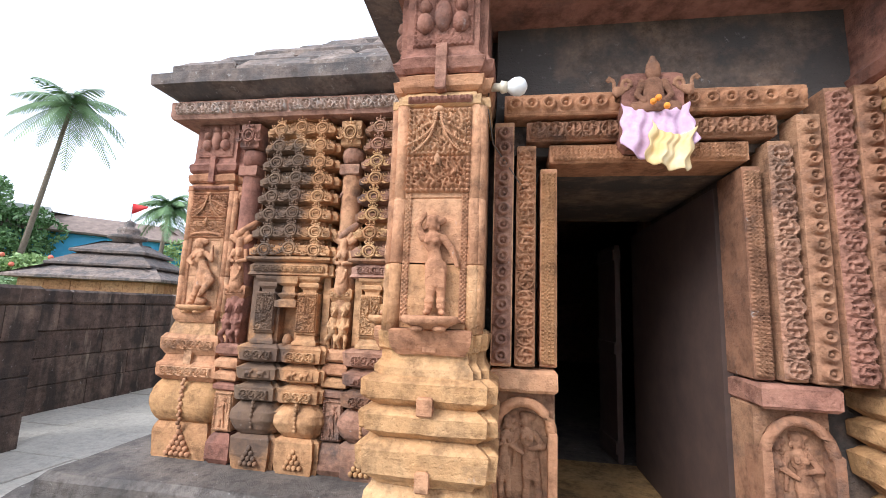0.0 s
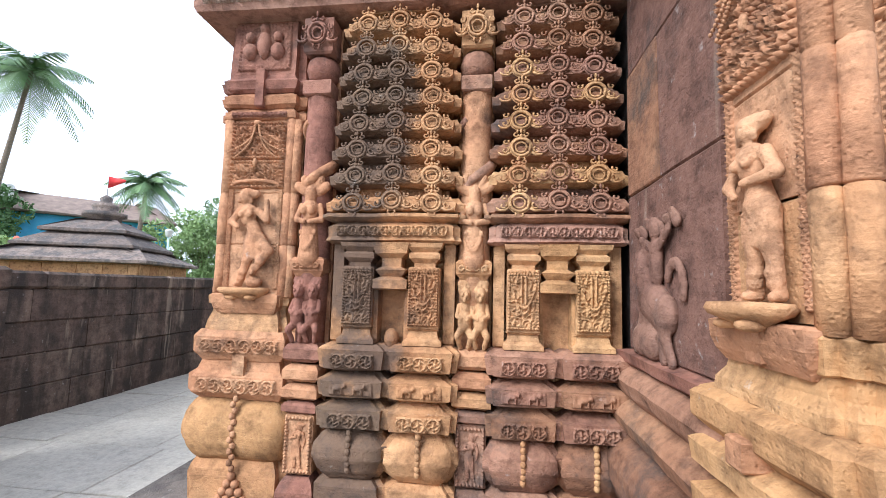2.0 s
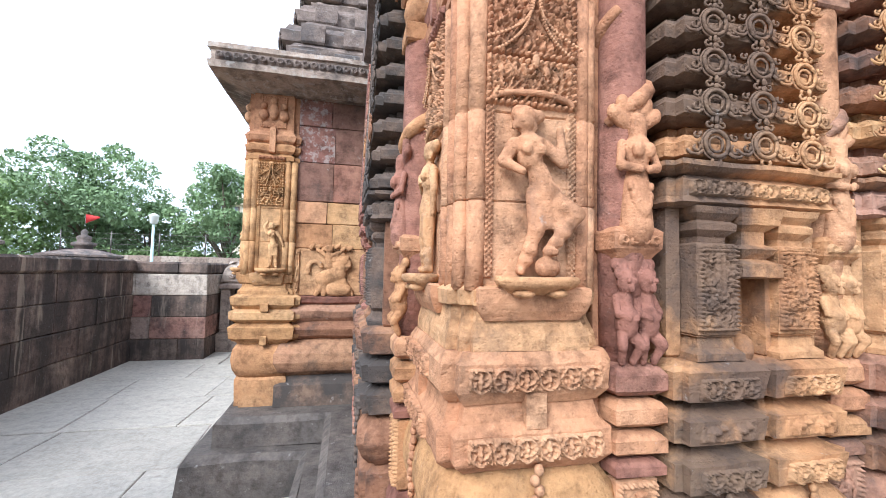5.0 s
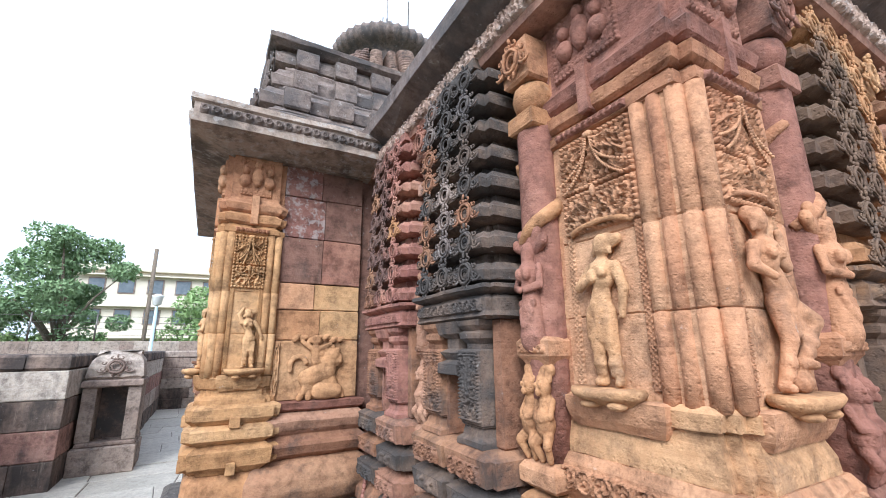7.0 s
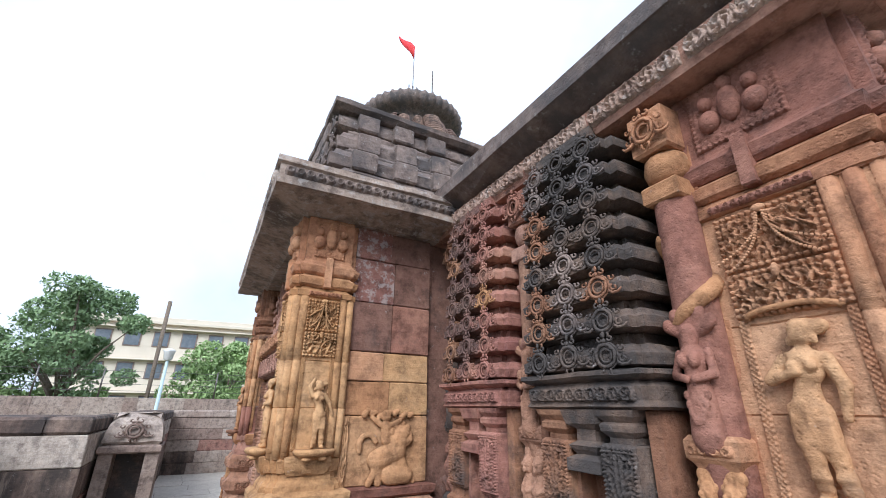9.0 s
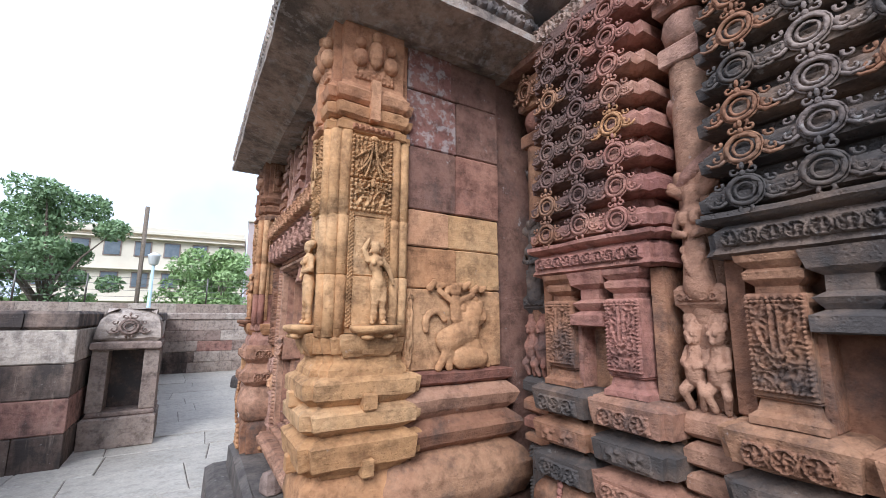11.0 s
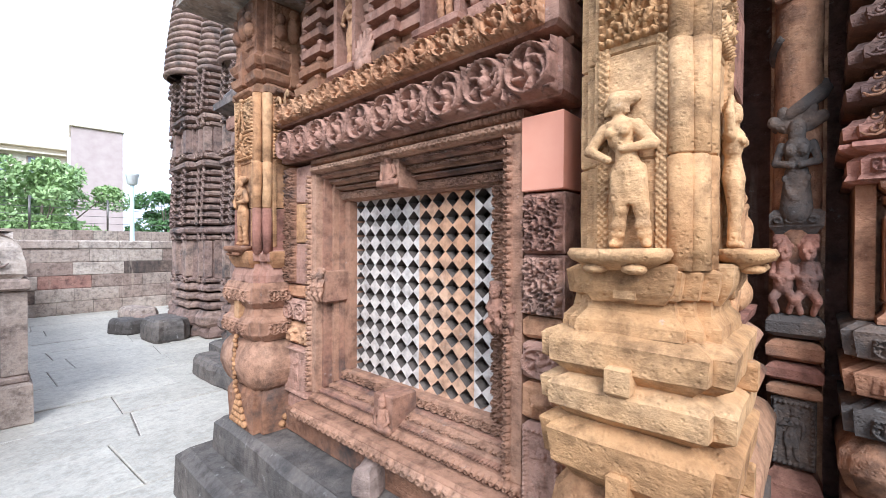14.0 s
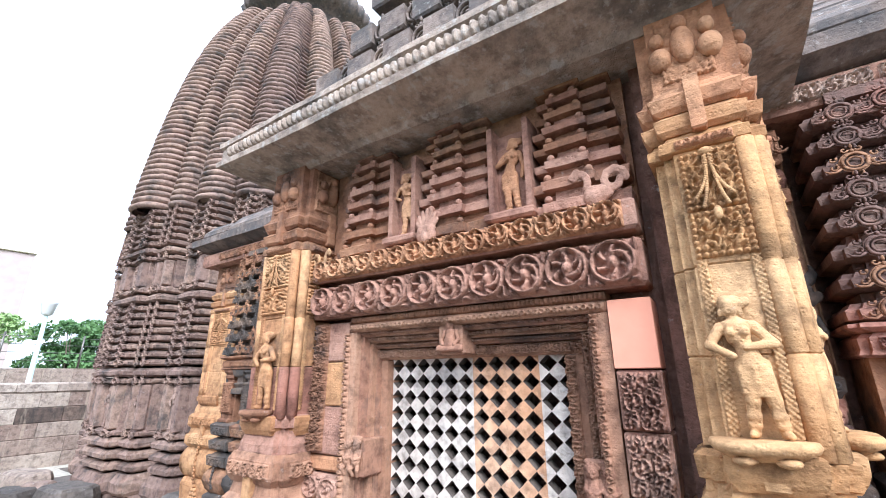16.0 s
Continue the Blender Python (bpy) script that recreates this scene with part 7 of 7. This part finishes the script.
def low_shrine(x, y, half, wall_top, tiers, rise, label, seed, turn=0):
    t = thing("low_shrine", label, "shrine", pose(x, y, 0, 0, 0, turn))
    r = random.Random(seed)
    part("wall", Geo().loft(rect(-half * 0.86, half * 0.86, -half * 0.86, half * 0.86), [(-0.03, 0.05), (0.3, 0.0), (wall_top, 0.0)], seg=0.5), OCHRE, t, worn=0.01)
    for side in range(4):
        p = -half * 0.86
        while p < half * 0.86 - 0.1:
            q = min(half * 0.86, p + r.uniform(0.45, 0.8))
            part("wall_stone", Geo().box(p + 0.01, q - 0.01, -half * 0.86 - 0.02, -half * 0.86 + 0.1, wall_top - 0.34, wall_top - 0.02, 0.015), OCHRE, t, m=pose(0, 0, 0, 0, 0, 90 * side), worn=0.006)
            p = q
    z, hw = wall_top, half
    for i in range(tiers):
        nxt = hw * (0.62 if i < tiers - 1 else 0.4)
        part("roof_tier", Geo().loft(rect(-hw, hw, -hw, hw), [(z, -0.05), (z + 0.02, 0.0), (z + 0.09, 0.0), (z + rise, -(hw - nxt))], seg=0.5), ROOF, t, worn=0.015)
        z += rise
        hw = nxt + 0.16
    part("crown", Geo().lathe(0, 0, [(z - 0.1, half * 0.22), (z + 0.1, half * 0.20), (z + 0.14, half * 0.27), (z + 0.24, half * 0.27), (z + 0.3, half * 0.14), (z + 0.42, half * 0.17), (z + 0.5, half * 0.15), (z + 0.55, half * 0.07), (z + 0.68, half * 0.08), (z + 0.78, 0.03)], 20), ROOF, t)
    flag(x, y, z + 0.6, 0.75, 0.42, "small red pennant on the low shrine", 30)


low_shrine(-12.2, 11.6, 1.95, 1.98, 3, 0.42, "low square shrine of ochre stone with a dark stepped roof", 61, 20)
low_shrine(-12.5, 20.0, 1.4, 1.5, 2, 0.3, "small far shrine with a dark stepped roof", 62, 10)

# -- trees, palms and hedges
palm(-27.0, 18.5, 12.2, 71, "tall leaning coconut palm behind the low shrine", (2.3, 0.3), 24, 2.7)
palm(-20.6, 21.5, 7.0, 72, "shorter coconut palm among green trees", (0.4, 0.2), 20, 2.0)
tree(-29.6, 18.6, 8.0, 3.3, 81, LEAF_DARK, "round dark green tree beside the blue house", 0.2, 12000, 0.16)
tree(-21.5, 28.0, 6.2, 3.6, 82, LEAF_BRIGHT, "bright green spreading tree behind the wall", 0.2, 13000, 0.13)
tree(-16.8, 29.0, 8.2, 3.9, 83, LEAF, "green spreading tree behind the wall", 0.25, 16000, 0.13)
tree(-25.5, 27.5, 5.6, 3.0, 84, LEAF_BRIGHT, "light green tree behind the low shrine", 0.2, 9000, 0.13)
tree(-9.6, 28.0, 7.4, 3.0, 85, LEAF, "tall leafy tree by the road", 0.3, 15000, 0.11)
tree(-2.9, 29.5, 4.9, 2.9, 86, LEAF_BRIGHT, "round light green tree before the yellow building", 0.15, 13000, 0.12)
tree(2.2, 31.0, 4.2, 2.2, 87, LEAF_DARK, "dark green tree beyond the far wall", 0.25, 9000, 0.12)
tree(-14.5, 30.0, 5.2, 2.4, 88, LEAF, "leafy tree far down the road", 0.3, 9000, 0.12)
hedge(-22.5, 15.8, 9.0, 1.6, 3.2, 38, LEAF_BRIGHT, 91, "bright green flowering hedge behind the wall", True)
hedge(-17.5, 12.0, 8.0, 1.4, 1.9, 38, LEAF, 92, "clipped green hedge behind the wall")
hedge(-7.0, 26.0, 22.0, 1.0, 1.6, 3, LEAF, 93, "green hedge along the road")
hedge(-12.5, 29.0, 9.0, 1.6, 2.4, 20, LEAF_BRIGHT, 94, "light green bushes behind the wall")

BLUE = plain("blue_wall_paint", (0.06, 0.36, 0.62), (0.10, 0.44, 0.70), 2, 0.7, 0.0)
YELLOW = plain("pale_yellow_wall_paint", (0.58, 0.51, 0.40), (0.66, 0.59, 0.47), 0.6, 0.8, 0.05)
PINKWALL = plain("dull_pink_brick_wall", (0.40, 0.31, 0.29), (0.47, 0.38, 0.355), 1.5, 0.85, 0.05)
GLASSDARK = plain("dark_window_glass", (0.10, 0.12, 0.14), (0.16, 0.18, 0.2), 3, 0.15, 0.0)
TILE = plain("weathered_roof_sheet", (0.18, 0.13, 0.11), (0.30, 0.22, 0.18), 3, 0.85, 0.2)


def house():
    t = thing("house", "low blue house with a dark sloping roof behind the hedge", "house", pose(-28.5, 25.0, 0, 0, 0, 48))
    part("wall", Geo().box(-5, 5, -3, 3, -0.03, 5.3, 0.02), BLUE, t)
    part("roof", Geo().loft(rect(-5.4, 5.4, -3.4, 3.4), [(5.3, 0), (5.42, 0.05), (6.7, -2.2)], seg=1.0), TILE, t, worn=0.03)
    for x in (-3, 0, 3):
        w = part("window", Geo().box(x - 0.6, x + 0.6, -3.06, -2.9, 2.2, 3.5, 0.02), YELLOW, t)
        part("pane", Geo().box(x - 0.5, x + 0.5, -3.09, -3.0, 2.3, 3.4, 0.01), GLASSDARK, w)
    part("upper_room", Geo().box(-4.8, -2.6, -2.4, 0.4, 5.3, 6.9, 0.02), plain("whitewash", (0.6, 0.6, 0.58), (0.7, 0.7, 0.68), 2, 0.8, 0.0), t)


def long_building():
    t = thing("apartment_building", "long pale yellow flat-roofed building with rows of windows", "building", pose(-4.0, 52.0, 0, 0, 0, -6))
    part("wall", Geo().box(-13, 4.3, 0, 8, -0.03, 9.2, 0.03), YELLOW, t)
    part("roof_slab", Geo().box(-13.4, 4.3, -0.5, 8.4, 9.2, 9.5, 0.03), YELLOW, t)
    part("parapet", Geo().box(-13.2, 4.2, -0.3, 0.0, 9.5, 9.9, 0.03), YELLOW, t)
    for z in (1.0, 4.0, 7.0):
        for i in range(7):
            x = -11.8 + i * 2.4
            w = part("window", Geo().box(x - 0.7, x + 0.7, -0.08, 0.1, z, z + 1.5, 0.02), TILE, t)
            part("pane", Geo().box(x - 0.6, x + 0.6, -0.12, -0.04, z + 0.1, z + 1.4, 0.01), GLASSDARK, w)
        part("sunshade", Geo().box(-13, 4.25, -0.6, 0.0, z + 1.7, z + 1.82, 0.02), YELLOW, t)
    b = thing("stair_block", "dull pink square stair block beside the yellow building", "building", pose(1.4, 50.5, 0, 0, 0, -6))
    part("wall", Geo().box(-1.0, 2.4, 0, 5, -0.03, 11.2, 0.03), PINKWALL, b)
    part("roof_slab", Geo().box(-1.1, 2.5, -0.2, 5.2, 11.2, 11.4, 0.03), YELLOW, b)


house()
long_building()
POLE = plain("pale_blue_grey_pole_paint", (0.42, 0.55, 0.56), (0.5, 0.62, 0.62), 5, 0.5, 0.0)


def street_lamp(x, y, tall, label):
    t = thing("street_lamp", label, "lamp post", pose(x, y, -0.03), "lamp posts")
    part("pole", Geo().lathe(0, 0, [(0, 0.09), (0.3, 0.07), (tall, 0.045)], 10), POLE, t)
    part("lantern", Geo().lathe(0, 0, [(tall, 0.06), (tall + 0.04, 0.13), (tall + 0.3, 0.17), (tall + 0.34, 0.2), (tall + 0.42, 0.06)], 10), LAMPWHITE, t)


street_lamp(-17.2, 20.0, 3.8, "pale green lamp post behind the low shrine")
street_lamp(-5.2, 20.0, 3.2, "pale blue lamp post beyond the compound wall")
street_lamp(-1.55, 20.0, 3.3, "pale blue lamp post by the road fence")
street_lamp(-10.2, 20.0, 3.2, "pale blue lamp post near the tall tree")
tagged(link("utility_pole", Geo().tube([(-6.2, 27, -0.03), (-6.2, 27, 6.6)], 0.09, 8).mesh("utility_pole"), BARK), "thin dark utility pole by the road", "pole")

# -- outer road wall and wire fence
compound_wall("wall_outer", -16.0, 8.0, 23.6, 24.0, 2.0, GREYWALL, 48, "long dark boundary wall beyond the compound", 0.6, False)


def wire_fence():
    t = thing("wire_fence", "wire fence on thin posts above the boundary wall", "fence", pose(0, 23.9, 2.0))
    for i in range(12):
        part("post", Geo().tube([(-15.5 + 2 * i, 0, 0), (-15.5 + 2 * i, 0, 1.1)], 0.03, 6), METAL, t)
    for z in (0.25, 0.5, 0.75, 1.0):
        part("wire", Geo().tube([(-15.5 + 2 * i, 0, z) for i in range(12)], 0.008, 4), METAL, t)


wire_fence()
